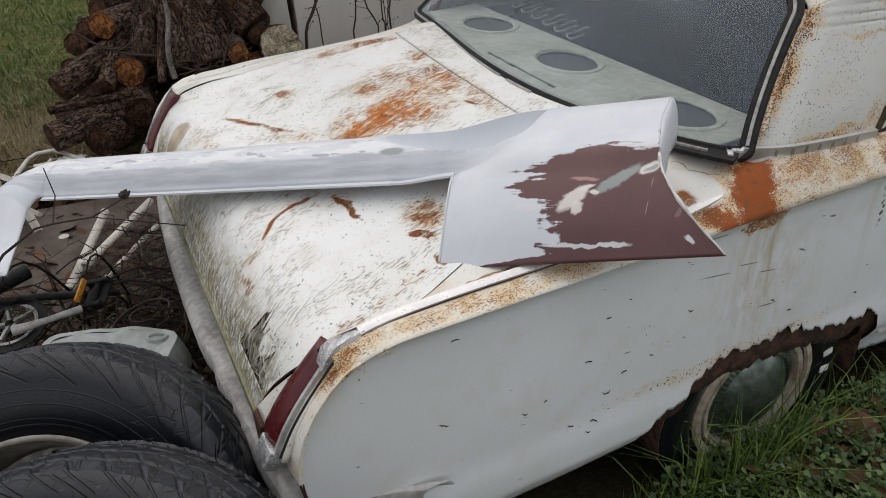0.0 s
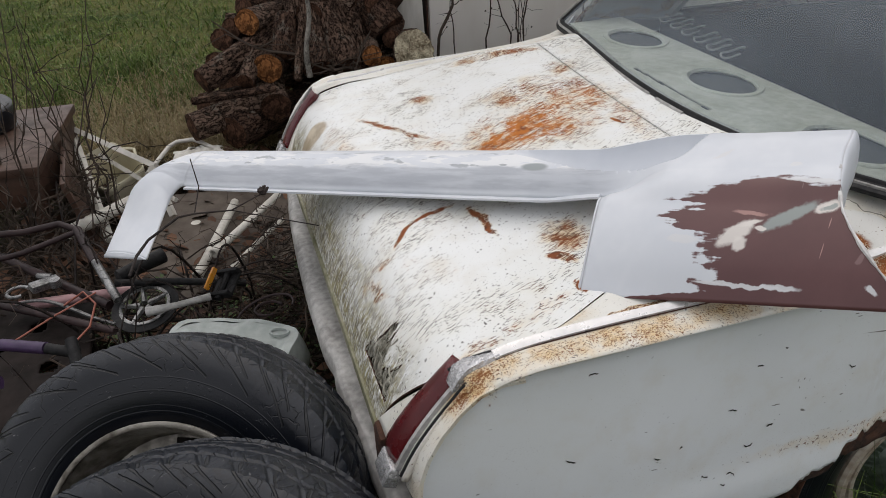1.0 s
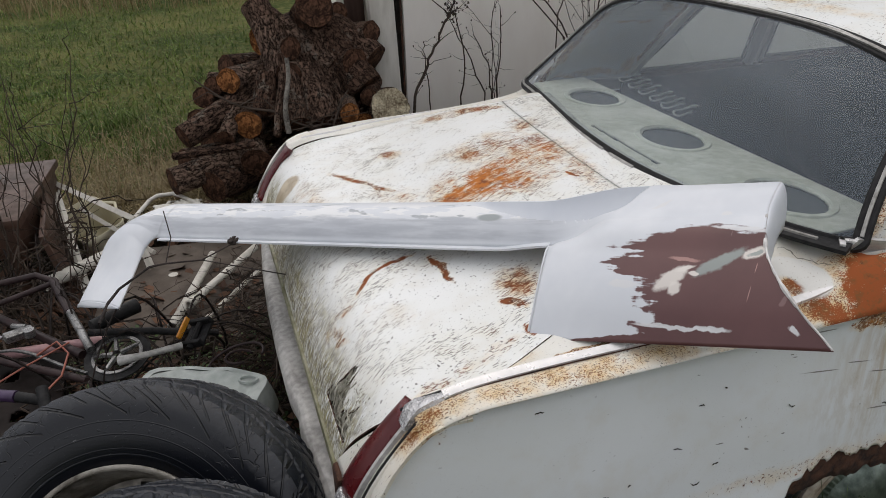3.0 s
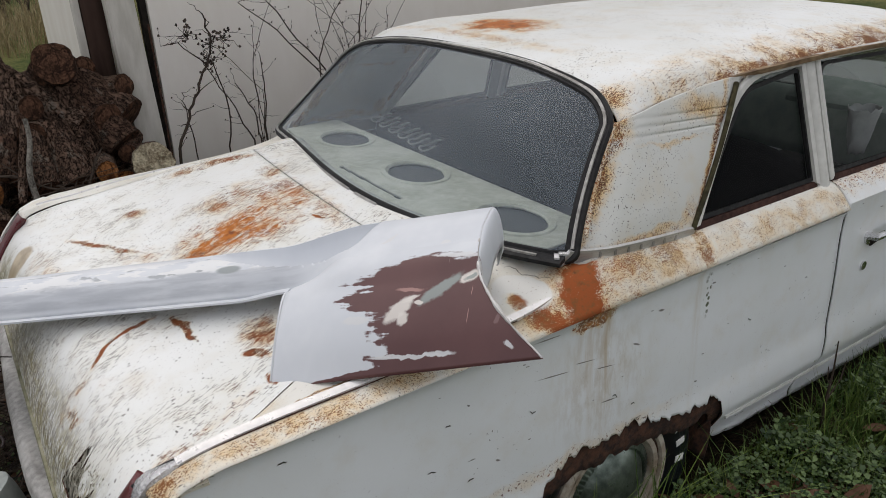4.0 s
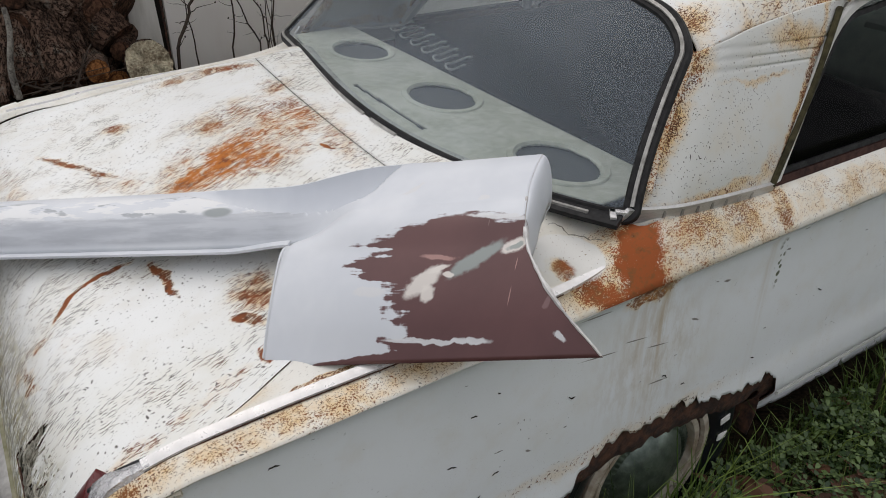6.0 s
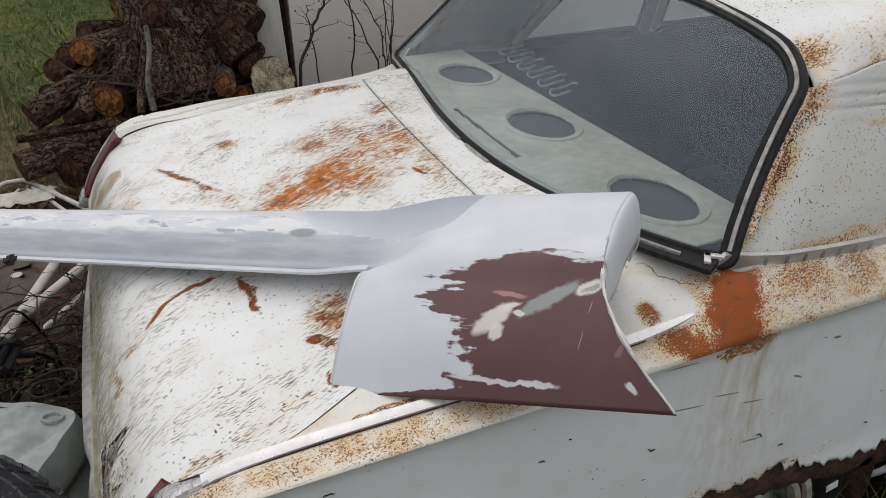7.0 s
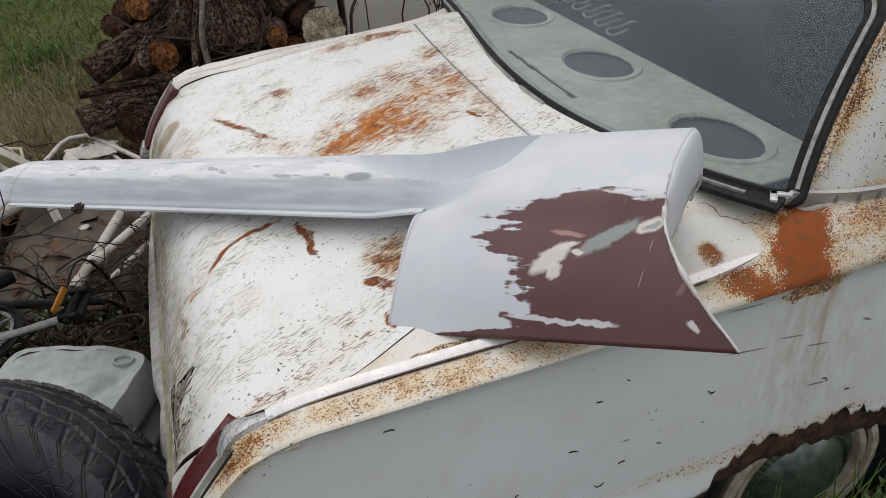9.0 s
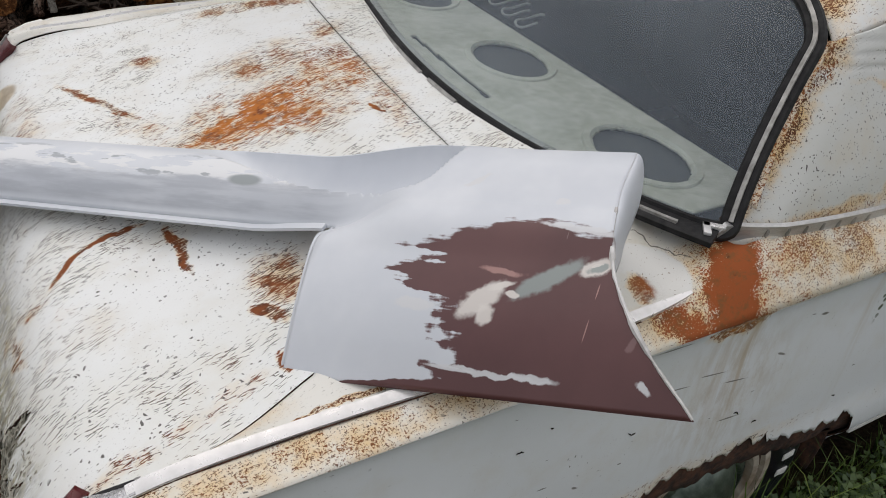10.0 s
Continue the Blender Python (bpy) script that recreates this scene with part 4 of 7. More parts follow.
def pillar_pt(s):
    def f(u, v):
        z = lerp(0.942, roof_mid(1.4) - 0.066, v)
        x = lerp(pil_l(z), pil_r(z), u)
        top = roof_mid(x) - 0.092
        z2 = lerp(0.942, top + 0.010, v)
        groove = sum(-0.0030 * math.exp(-((z2 - zc + 0.06 * (x - 1.3)) / 0.0020) ** 2) for zc in (1.200, 1.220, 1.240))
        bulge = 0.012 * math.sin(math.pi * u) * (1 - 0.85 * v) * smoothstep(0.0, 0.3, v)
        wrap = 0.035 * (1 - smoothstep(0.0, 0.25, u)) * (1 - v * 0.3)
        return (x, s * (pil_y(z2) + bulge + groove - wrap), z2)
    return f


def foot_y(x):
    t = (x - 0.96) / 0.43
    return 0.806 + 0.008 * math.sin(math.pi * max(0.0, min(1.0, t))) - 0.014 * (1 - t) - 0.020 * (1 - smoothstep(0.0, 0.35, t))


def foot_z(x):
    return lerp(0.981, 0.947, (x - 0.96) / 0.43)


for s in (-1, 1):
    part("roof_pillar", grid(pillar_pt(s), span(0, 1, 30), span(0, 0.6, 40) + span(0.603, 0.85, 110) + span(0.86, 1, 14)), M_PILLAR, car, "white roof pillar dotted with black mould", solid=0.004)
    foot = [(x, s * foot_y(x), foot_z(x)) for x in span(0.970, 1.388, 20)]
    pv_, pf_ = strip(foot, [(-0.004, -0.016), (0.005, -0.016), (0.006, 0.0), (0.005, 0.015), (-0.004, 0.015)] if s < 0 else [(0.004, -0.016), (-0.005, -0.016), (-0.006, 0.0), (-0.005, 0.015), (0.004, 0.015)], [(0, 0.25 * s, 1)] * 21)
    pv_ = [(q[0] + (q[2] - foot[i // 5][2]) * 0.85 * (1 - i // 5 / 3), q[1], q[2]) if i // 5 < 3 else q for i, q in enumerate(pv_)]
    mould = part("pillar_moulding", (pv_, pf_), M_BRUSHED, car, "brushed bright moulding at the pillar foot")
    if s < 0:
        for k in range(7):
            x = 1.06 + k * 0.042
            m = Matrix.Translation((x, -foot_y(x) - 0.0065, foot_z(x) + 0.001))
            part("embossed_bar", moved(box(-0.004, 0.004, -0.0010, 0.0018, -0.008, 0.008, 0.0006), m), M_FILLER, mould)


# side windows: a fixed quarter pane and the door's pane, each in a light frame
def side_pt(s, x, z, out=0.0):
    return Vector((x, s * (lerp(0.803, 0.690, (z - 0.945) / 0.345) + out), z))


def rounded_poly(pts, r, n=6):
    """Corners of a polygon in (x, z) rounded by their own radius."""
    out, m = [], len(pts)
    for i, p in enumerate(pts):
        a, b, c = Vector(pts[i - 1]), Vector(p), Vector(pts[(i + 1) % m])
        d1, d2 = (a - b).normalized(), (c - b).normalized()
        rr = r[i]
        p1, p2 = b + d1 * rr, b + d2 * rr
        for k in range(n + 1):
            t = k / n
            out.append(tuple((1 - t) ** 2 * p1 + 2 * t * (1 - t) * b + t * t * p2))
    return out


QUARTER = rounded_poly([(1.400, 0.952), (1.955, 0.950), (1.955, 1.292), (1.665, 1.288)], [0.015, 0.01, 0.01, 0.13])
DOORWIN = rounded_poly([(2.030, 0.952), (3.02, 0.935), (2.72, 1.292), (2.030, 1.296)], [0.01, 0.02, 0.08, 0.01])
for s in (-1, 1):
    for name, outline, holder in (("quarter_window", QUARTER, car), ("door_window", DOORWIN, car)):
        ring = [side_pt(s, x, z) for x, z in outline]
        pane = part(name, ([tuple(side_pt(s, x, z, -0.012)) for x, z in outline], [tuple(range(len(outline)))]), (M_SIDEGLASS if name == "quarter_window" else M_DOORGLASS) if s < 0 else M_FARGLASS, holder, "dirty side window", face=(0, s, 0.3))
        pane.visible_shadow = False
        upper = ring[10:] + ring[:4]
        part("window_frame", strip(upper, [(-0.011, -0.020), (0.011, -0.020), (0.011, 0.006), (0.005, 0.010), (-0.011, 0.008)], [(0, s, 0.33)] * len(upper)), M_FRAME, pane, "chalky off-white window frame")
        part("sill_strip", strip(ring[3:11], [(-0.010, -0.020), (0.008, -0.020), (0.008, 0.002), (-0.010, 0.003)], [(0, s, 0.33)] * 8), M_SILL, pane, "dark rusted strip along the window sill")
        inner = [side_pt(s, *p) for p in rounded_poly([(lerp(sum(q[0] for q in outline) / len(outline), q[0], 0.955), lerp(sum(q[1] for q in outline) / len(outline), q[1], 0.91)) for q in outline[3::7]], [0.012, 0.01, 0.02, 0.05])]
        part("window_seal", strip(inner, [(-0.006, -0.014), (0.006, -0.014), (0.006, -0.002), (-0.006, -0.002)], [(0, s, 0.33)] * len(inner), True), M_RUBBER, pane)
    seam = [side_pt(s, lerp(1.383, 1.640, t) + 0.012 * math.sin(math.pi * t), lerp(0.955, 1.278, t), 0.010) for t in span(0, 1, 14)]
    part("window_groove", tube(seam, 0.0075, 6), M_GROOVE, car, "dirty groove ahead of the quarter window")
    rail = [(x, s * 0.699, roof_mid(x) - 0.077) for x in span(1.62, 2.80, 30)]
    rv_, rf_ = strip(rail, [(-0.010, -0.008), (0.012, -0.010), (0.014, 0.004), (0.010, 0.004), (0.008, -0.003), (-0.010, 0.002)], [(0, 0, 1)] * 31)
    rv_ = [tuple(Vector(rail[i // 6]) + (Vector(q) - Vector(rail[i // 6])) * (0.15, 0.45, 0.75)[i // 6]) if i // 6 < 3 else q for i, q in enumerate(rv_)]
    part("drip_rail", (rv_, rf_), M_RAIL, car, "rust-stained drip rail")
    a_post = [side_pt(s, 3.03, 0.93), side_pt(s, 2.86, 1.13), side_pt(s, 2.74, 1.30)]
    part("windscreen_pillar", tube(a_post, 0.03, 8), M_ROOF, car)
    b_post = [side_pt(s, 1.992, 0.93), side_pt(s, 1.992, 1.30)]
    part("middle_pillar", tube(b_post, 0.024, 8, flat=0.5), M_FRAME, car)
screen = part("windscreen", grid(lambda u, v: (lerp(3.14 - 0.12 * v * v, 2.90 - 0.10 * v * v, u), v * lerp(0.76, 0.62, u), lerp(0.945, 1.315, u)), span(0, 1, 8), span(-1, 1, 16)), M_SIDEGLASS, car, face=(1, 0, 0.5))
screen.visible_shadow = False

# ---- inside the car ----
HOLES = ((1.032, -0.045), (1.045, 0.443), (1.022, -0.525))


def shelf_pt(u, v):
    y = v * 0.72
    back = 0.826 + 0.074 * y - 0.184 * y ** 3 + 0.25 * y * y
    return (lerp(back, 1.152, u), y, 0.985)


sv, sf = grid(shelf_pt, span(0, 1, 60), span(-1, 1, 220))


def over_hole(f):
    c = [sum(sv[i][k] for i in f) / 4 for k in range(2)]
    return any(((c[0] - hx) / 0.078) ** 2 + ((c[1] - hy) / 0.112) ** 2 < 1 for hx, hy in HOLES) or (0.872 < c[0] - 0.018 * c[1] < 0.885 and -0.215 < c[1] < 0.163)


shelf = part("parcel_shelf", (sv, [f for f in sf if not over_hole(f)]), M_SHELF, car, "stained pale parcel shelf with three oval cut-outs", solid=0.006)
for hx, hy in HOLES:
    rim_loop = [(hx + 0.090 * math.cos(a), hy + 0.124 * math.sin(a), 0.987) for a in span(0, 2 * math.pi, 40)[:-1]]
    part("oval_rim", strip(rim_loop, [(-0.010, -0.001), (0.008, -0.001), (0.006, 0.003), (-0.007, 0.003)], [(0, 0, 1)] * 40, True), M_SHELF, shelf)
    cloth = [(hx + 0.088 * k * math.cos(a), hy + 0.122 * k * math.sin(a), 0.972) for k in (1,) for a in span(0, 2 * math.pi, 32)[:-1]]
    part("grille_cloth", (cloth, [tuple(range(32))]), M_MESH, shelf)
part("slot_liner", box(0.862, 0.896, -0.225, 0.173, 0.962, 0.975, 0.002), M_MESH, shelf)


def cushion(x0, x1, z0, z1, lean, name, label):
    def f(u, v):
        a = 2 * math.pi * u
        cx, cz = abs(math.cos(a)) ** 0.5 * (1 if math.cos(a) > 0 else -1), abs(math.sin(a)) ** 0.5 * (1 if math.sin(a) > 0 else -1)
        k = 1 - 0.35 * abs(v) ** 8
        z = lerp(z0, z1, 0.5 + 0.5 * cz * k)
        return (lerp(x0, x1, 0.5 + 0.5 * cx * k) + lean * (z - z0) + 0.006 * noise.noise((a, v * 6, 2)), v * 0.68, z)
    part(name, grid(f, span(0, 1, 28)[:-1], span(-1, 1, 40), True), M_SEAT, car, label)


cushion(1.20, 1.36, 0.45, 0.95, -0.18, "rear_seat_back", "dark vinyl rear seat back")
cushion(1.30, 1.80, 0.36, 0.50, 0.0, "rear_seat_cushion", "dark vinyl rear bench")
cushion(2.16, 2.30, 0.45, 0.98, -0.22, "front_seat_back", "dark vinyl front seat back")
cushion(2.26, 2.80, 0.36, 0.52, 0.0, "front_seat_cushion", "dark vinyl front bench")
part("dashboard", grid(lambda u, v: (lerp(2.98, 3.12, u), v * 0.74, lerp(0.70, 0.96, math.sin(u * math.pi / 2))), span(0, 1, 10), span(-1, 1, 20)), M_GREEN_TRIM, car, "pale green metal dashboard", solid=0.004)
part("glovebox_lid", moved(box(-0.13, 0.13, -0.20, 0.20, -0.012, 0.012, 0.006), Matrix.Translation((2.93, -0.34, 1.00)) @ pose(0, 0, 0, 4, -12, 14)), M_GREEN_TRIM, car, "loose pale green tray on the dashboard")
ring = [(2.72 + 0.06 * math.cos(a), 0.36 + 0.19 * math.sin(a), 0.93 + 0.18 * math.cos(a)) for a in span(0, 2 * math.pi, 32)[:-1]]
part("steering_wheel", joined(tube(ring + ring[:1], 0.011, 6, False), tube([(2.72, 0.36, 0.93), (3.0, 0.36, 0.80)], 0.02, 8)), M_SEAT, car)
for s in (-1, 1):
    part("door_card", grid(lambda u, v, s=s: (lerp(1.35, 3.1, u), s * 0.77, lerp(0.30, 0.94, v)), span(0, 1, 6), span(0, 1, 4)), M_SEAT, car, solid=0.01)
ragv, ragf = grid(lambda u, v: (2.52 + 0.07 * (0.5 + 0.5 * v) * math.cos(u) * (1 + 0.25 * noise.noise((u * 2, v * 3, 1))), -0.62 + 0.05 * (0.5 + 0.5 * v) * math.sin(u), 1.06 - 0.16 * (1 - v) + 0.02 * noise.noise((u * 3, v * 4, 9))), span(0, 2 * math.pi, 24)[:-1], span(0, 1, 10), True)
part("bundled_cloth", (ragv, ragf), M_RAG, car, "white cloth bundled behind the door glass", solid=0.003)
# a row of loops along the seat back's top edge, added in place of mirrored lettering
loops = []
for k in range(6):
    cy, cx = 0.66 - 0.092 * k, 1.325 - 0.014 * k
    loops.append(tube([(cx + 0.060 * math.cos(a), cy + 0.028 * math.sin(a) + 0.016 * math.cos(a), 0.976 + 0.004 * math.sin(3 * a)) for a in span(0.3, 2 * math.pi - 0.6 - 0.5 * (k % 3), 14)], 0.0035, 6))
part("lettering_loops", joined(*loops), M_FRAME, car, "grey loops in place of unreadable mirrored lettering")

# ---- tail lamps, mouldings, bumper ----
for s in (-1, 1):
    def lens_pt(u, v, s=s):
        # u down the lamp, v across
        x = lerp(0.004, -0.122, u) - 0.018 * math.sin(math.pi * u) - 0.010 * math.sin(math.pi * v)
        y = lerp(0.806, lerp(0.752, 0.728, u), v)
        return (x, s * y, lerp(0.842, 0.668, u) - 0.010 * math.sin(math.pi * u))
    lamp = part("tail_lamp", grid(lens_pt, span(0, 1, 14), span(0, 1, 8)), M_RED, car, "tall red tail lamp lens", solid=0.02)
    def back_pt(u, v, s=s):
        p = lens_pt(u, 0.5)
        return (p[0] + 0.016, s * lerp(0.838, cut_y(p[0] + 0.016) + 0.004, v), p[2] + 0.006 - 0.010 * v)
    part("lamp_housing", grid(back_pt, span(0.0, 1.10, 14), span(0, 1, 6)), M_FENDER, lamp, "rust-specked white lamp surround", solid=0.012)
    side = [(lens_pt(u, 0)[0] - 0.002, s * 0.815, lens_pt(u, 0)[2]) for u in span(0, 1, 12)]
    part("lamp_trim", strip(side, [(-0.0045, -0.012), (0.0045, -0.012), (0.004, 0.005), (-0.004, 0.005)], [(-0.7, 0, 0.5)] * 13), M_WORN, lamp, "dull lamp edge strip")
    part("lamp_foot", moved(box(-0.012, 0.016, -0.032, 0.032, -0.028, 0.014, 0.004), Matrix.Translation((-0.132, s * 0.785, 0.652)) @ pose(0, 0, 0, 0, 28, 0)), M_CHROME, lamp, "chrome lamp foot")
    low = 0.022 if s > 0 else 0.0
    elbow = [(-0.016, s * 0.806, 0.820), (-0.004, s * 0.803, 0.840), (0.012, s * 0.804, 0.853), (0.036, s * 0.809, 0.864), (0.067, s * 0.812, 0.872)]
    elbow = [(p[0], p[1], p[2] - low) for p in elbow]
    ev, ef = strip(elbow, [(-0.016, -0.008), (0.016, -0.008), (0.014, 0.004), (0.0, 0.008), (-0.014, 0.004)], [(-0.8, 0, 0.6), (-0.7, 0, 0.7), (-0.45, 0, 1), (-0.3, 0, 1), (-0.2, 0, 1)])
    fan = (1.15, 1.35, 1.1, 0.8, 0.62)
    ev = [tuple(Vector(elbow[i // 5]) + (Vector(p) - Vector(elbow[i // 5])) * fan[i // 5] + Vector((0.0025, 0.002, 0.002)) * math.sin(i * 2.3)) for i, p in enumerate(ev)]
    part("elbow_trim", (ev, ef), M_CHROME, car, "creased chrome corner trim")
    part("elbow_fold", tube([(-0.012, s * 0.780, 0.832 - low), (0.006, s * 0.786, 0.846 - low), (0.030, s * 0.792, 0.858 - low), (0.068, s * 0.797, 0.866 - low)], 0.0045, 6), M_RUBBER, car)
    # black strip drawn for the shaded gap outside the lens
    gap = [(lens_pt(u, 0)[0] + 0.004, s * 0.829, lens_pt(u, 0)[2] + 0.002) for u in span(0.02, 1.05, 10)]
    part("lamp_gap_strip", tube(gap, 0.0035, 6), M_RUBBER, lamp)
    line = [(x, s * (0.812 + 0.025 * smoothstep(0.2, 0.85, x)), deck_z(x, 0.80) + (0.004 + 0.004 * smoothstep(0.0, 0.2, x) if s < 0 else -0.001 - far_sag(s, x) - 0.010 * smoothstep(0.45, 0.70, x))) for x in span(0.058, 0.876 if s < 0 else 0.70, 40)]
    fv, ff = strip(line, [(-0.0095, -0.004), (0.0095, -0.005), (0.0085, 0.0035), (0.0, 0.005), (-0.0085, 0.0035)], [(0, s * 0.35, 1)] * 41)
    fv = [tuple(Vector(line[i // 5]) + (Vector(p) - Vector(line[i // 5])) * (1 if i // 5 < 36 else (0.95, 0.85, 0.72, 0.55, 0.30)[i // 5 - 36])) for i, p in enumerate(fv)]
    part("fender_moulding", (fv, ff), M_ALLOY, car, "dull aluminium moulding along the fender ridge")
    part("moulding_seal", tube([(p[0], p[1] + s * 0.0100, p[2] - 0.004) for p in line[:36]], 0.0012, 6), M_RUST, car)
    # flange round the flank's rear end
    rearc = [(u - 0.004, s * (flank_y(flank_top(u)) - 0.030), flank_top(u) + 0.004 - 0.016 * smoothstep(0.02, 0.10, u)) for u in (-0.100, -0.094, -0.078, -0.05, -0.015, 0.02, 0.06, 0.10)]
    part("rear_flange", strip(rearc, [(-0.030, -0.004), (0.026, -0.006), (0.028, 0.003), (-0.030, 0.006)], [(-0.6, 0, 0.7)] * 8), M_FENDER, car)
    part("rear_drop", grid(lambda u, v, s=s: (-0.098 + 0.03 * u * u, s * lerp(0.855, 0.74, v), lerp(0.66, 0.34, u)), span(0, 1, 10), span(0, 1, 4)), M_RUST, car, solid=0.003)


def bumper_pt(u, v):
    y = v
    bow = -0.174 + 0.045 * (abs(y) / 0.8) ** 2.2 + 0.24 * smoothstep(0.82, 0.905, abs(y))
    sec = [(0.068, -0.012), (0.060, 0.0), (0.040, 0.002), (0.012, 0.0), (0.0, -0.010), (-0.006, -0.030), (-0.004, -0.065), (0.010, -0.098), (0.03, -0.112), (0.05, -0.112)]
    i = min(int(u), len(sec) - 2)
    t = u - i
    dx, dz = lerp(sec[i][0], sec[i + 1][0], t), lerp(sec[i][1], sec[i + 1][1], t)
    dent = 0.002 * noise.noise((y * 5, u, 0.3)) + 0.010 * math.exp(-((y + 0.30) / 0.05) ** 2)
    return (bow + dx + dent, y, 0.530 - 0.02 * smoothstep(0.72, 0.90, abs(y)) + dz + 0.001 * noise.noise((y * 7, u * 0.4, 4)))


part("rear_bumper", grid(bumper_pt, span(0, 9, 27), span(-0.90, 0.90, 90)), M_WORN, car, "dull grey weathered bumper bar", solid=0.004)
part("bumper_bracket", box(-0.135, -0.10, -0.715, -0.655, 0.48, 0.645, 0.01), M_RUST, car, "rusty bumper bracket")

# ---- the fibreglass panel laid across the lid ----
PO, PD, PN = Vector((0.492, -0.394, 0.0)), Vector((0.70, -0.714, 0.0)), Vector((-0.714, -0.70, 0.0))


def primer():
    """Grey primer with sanded white filler and a maroon patch."""
    n = Nodes("grey_primer_with_maroon_and_filler", 0.42)
    o = (PO.x, PO.y, 0.0)
    rel = n.vec("SUBTRACT", n.co, o)
    s, w = n.vec("DOT_PRODUCT", rel, tuple(PD)), n.vec("DOT_PRODUCT", rel, tuple(PN))
    cmb = n.t.nodes.new("ShaderNodeCombineXYZ")
    n.put(s, cmb.inputs[0])
    n.put(w, cmb.inputs[1])
    sw = cmb.outputs[0]
    soft = n.noise(5, 4, co=sw)
    color = n.mix(n.ramp(soft, 0.35, 0.7), (0.63, 0.66, 0.71), (0.72, 0.745, 0.785))
    # long sanded streaks on the arm
    long = n.noise(1.0, 5, 0.6, co=n.mapped(scale=(7, 34, 1), co=sw))
    band = n.math("MULTIPLY", n.ramp(w, 0.035, 0.07), n.ramp(w, 0.125, 0.10))
    arm = n.ramp(s, 0.10, -0.02)
    white = n.math("MULTIPLY", n.math("MULTIPLY", n.ramp(long, 0.485, 0.515), band), arm)
    color = n.mix(n.math("MULTIPLY", white, 0.9), color, (0.81, 0.82, 0.83))
    bare = n.math("MULTIPLY", n.math("MULTIPLY", n.ramp(n.noise(1.0, 4, 0.6, co=n.mapped(at=(2.0, 1.0, 0), scale=(9, 42, 1), co=sw)), 0.60, 0.63), band), arm)
    color = n.mix(n.math("MULTIPLY", bare, 0.8), color, (0.34, 0.365, 0.39))
    # darker band low on the arm: greyer primer with some shade painted in
    low = n.math("MULTIPLY", n.math("MULTIPLY", n.ramp(n.math("ADD", w, n.math("MULTIPLY", n.math("SUBTRACT", long, 0.5), 0.05)), 0.104, 0.114), n.ramp(w, 0.149, 0.143)), arm)
    color = n.mix(n.math("MULTIPLY", low, n.ramp(n.noise(1.0, 4, 0.6, co=n.mapped(at=(5.0, 2.0, 0), scale=(6, 60, 1), co=sw)), 0.35, 0.6, 0.45, 0.9)), color, (0.43, 0.455, 0.50))
    dot = n.blob((-0.135, 0.105), (0.030, 0.009), 0, 0.5, 0.1, 20, "xy", sw)
    color = n.mix(dot, color, (0.33, 0.36, 0.37))
    # maroon: ragged on its left side, brushed at the top
    brush = n.noise(1.0, 3, 0.55, co=n.mapped(scale=(13, 80, 1), co=sw))
    lump = n.noise(26, 4, 0.55, co=sw)
    push = n.math("ADD", n.math("MULTIPLY", n.math("SUBTRACT", brush, 0.5), 0.15), n.math("MULTIPLY", n.math("SUBTRACT", lump, 0.5), 0.11))
    notch = n.math("MULTIPLY", n.ramp(w, 0.224, 0.236), n.ramp(w, 0.256, 0.244))
    left = n.math("ADD", n.ramp(w, 0.262, 0.300, 0.175, 0.275), n.math("ADD", n.math("MULTIPLY", n.ramp(n.math("SUBTRACT", w, n.ramp(s, 0.05, 0.50, 0.026, 0.0, False)), 0.340, 0.350), -0.16), n.math("MULTIPLY", notch, 0.055)))
    f1 = n.ramp(n.math("ADD", n.math("SUBTRACT", s, left), push), -0.007, 0.007)
    top = n.math("ADD", n.math("SUBTRACT", w, n.math("ADD", n.ramp(s, 0.15, 0.33, 0.236, 0.188), n.ramp(s, 0.36, 0.48, 0.0, 0.012))), n.math("MULTIPLY", push, 0.30))
    f2 = n.ramp(top, -0.003, 0.004)
    maroon = n.math("MULTIPLY", f1, f2)
    scratch = n.math("MULTIPLY", n.ramp(n.noise(1.0, 3, 0.6, co=n.mapped(scale=(90, 9, 1), co=sw)), 0.70, 0.74), 0.5)
    mar = n.mix(n.ramp(n.noise(7, 4, co=sw), 0.3, 0.7), (0.105, 0.045, 0.046), (0.128, 0.056, 0.056))
    mar = n.mix(scratch, mar, (0.30, 0.22, 0.22))
    color = n.mix(maroon, color, mar)
    shake = n.t.nodes.new("ShaderNodeTexNoise")
    n.put(sw, shake.inputs["Vector"])
    shake.inputs["Scale"].default_value, shake.inputs["Detail"].default_value = 55.0, 4.0
    torn = n.vec("ADD", sw, n.vec("MULTIPLY", n.vec("SUBTRACT", shake.outputs["Color"], (0.5, 0.5, 0.5)), (0.020, 0.010, 0.0)))
    WHITE, CREAM, GREEN, PINK = (0.68, 0.69, 0.71), (0.74, 0.70, 0.66), (0.30, 0.34, 0.33), (0.40, 0.23, 0.21)
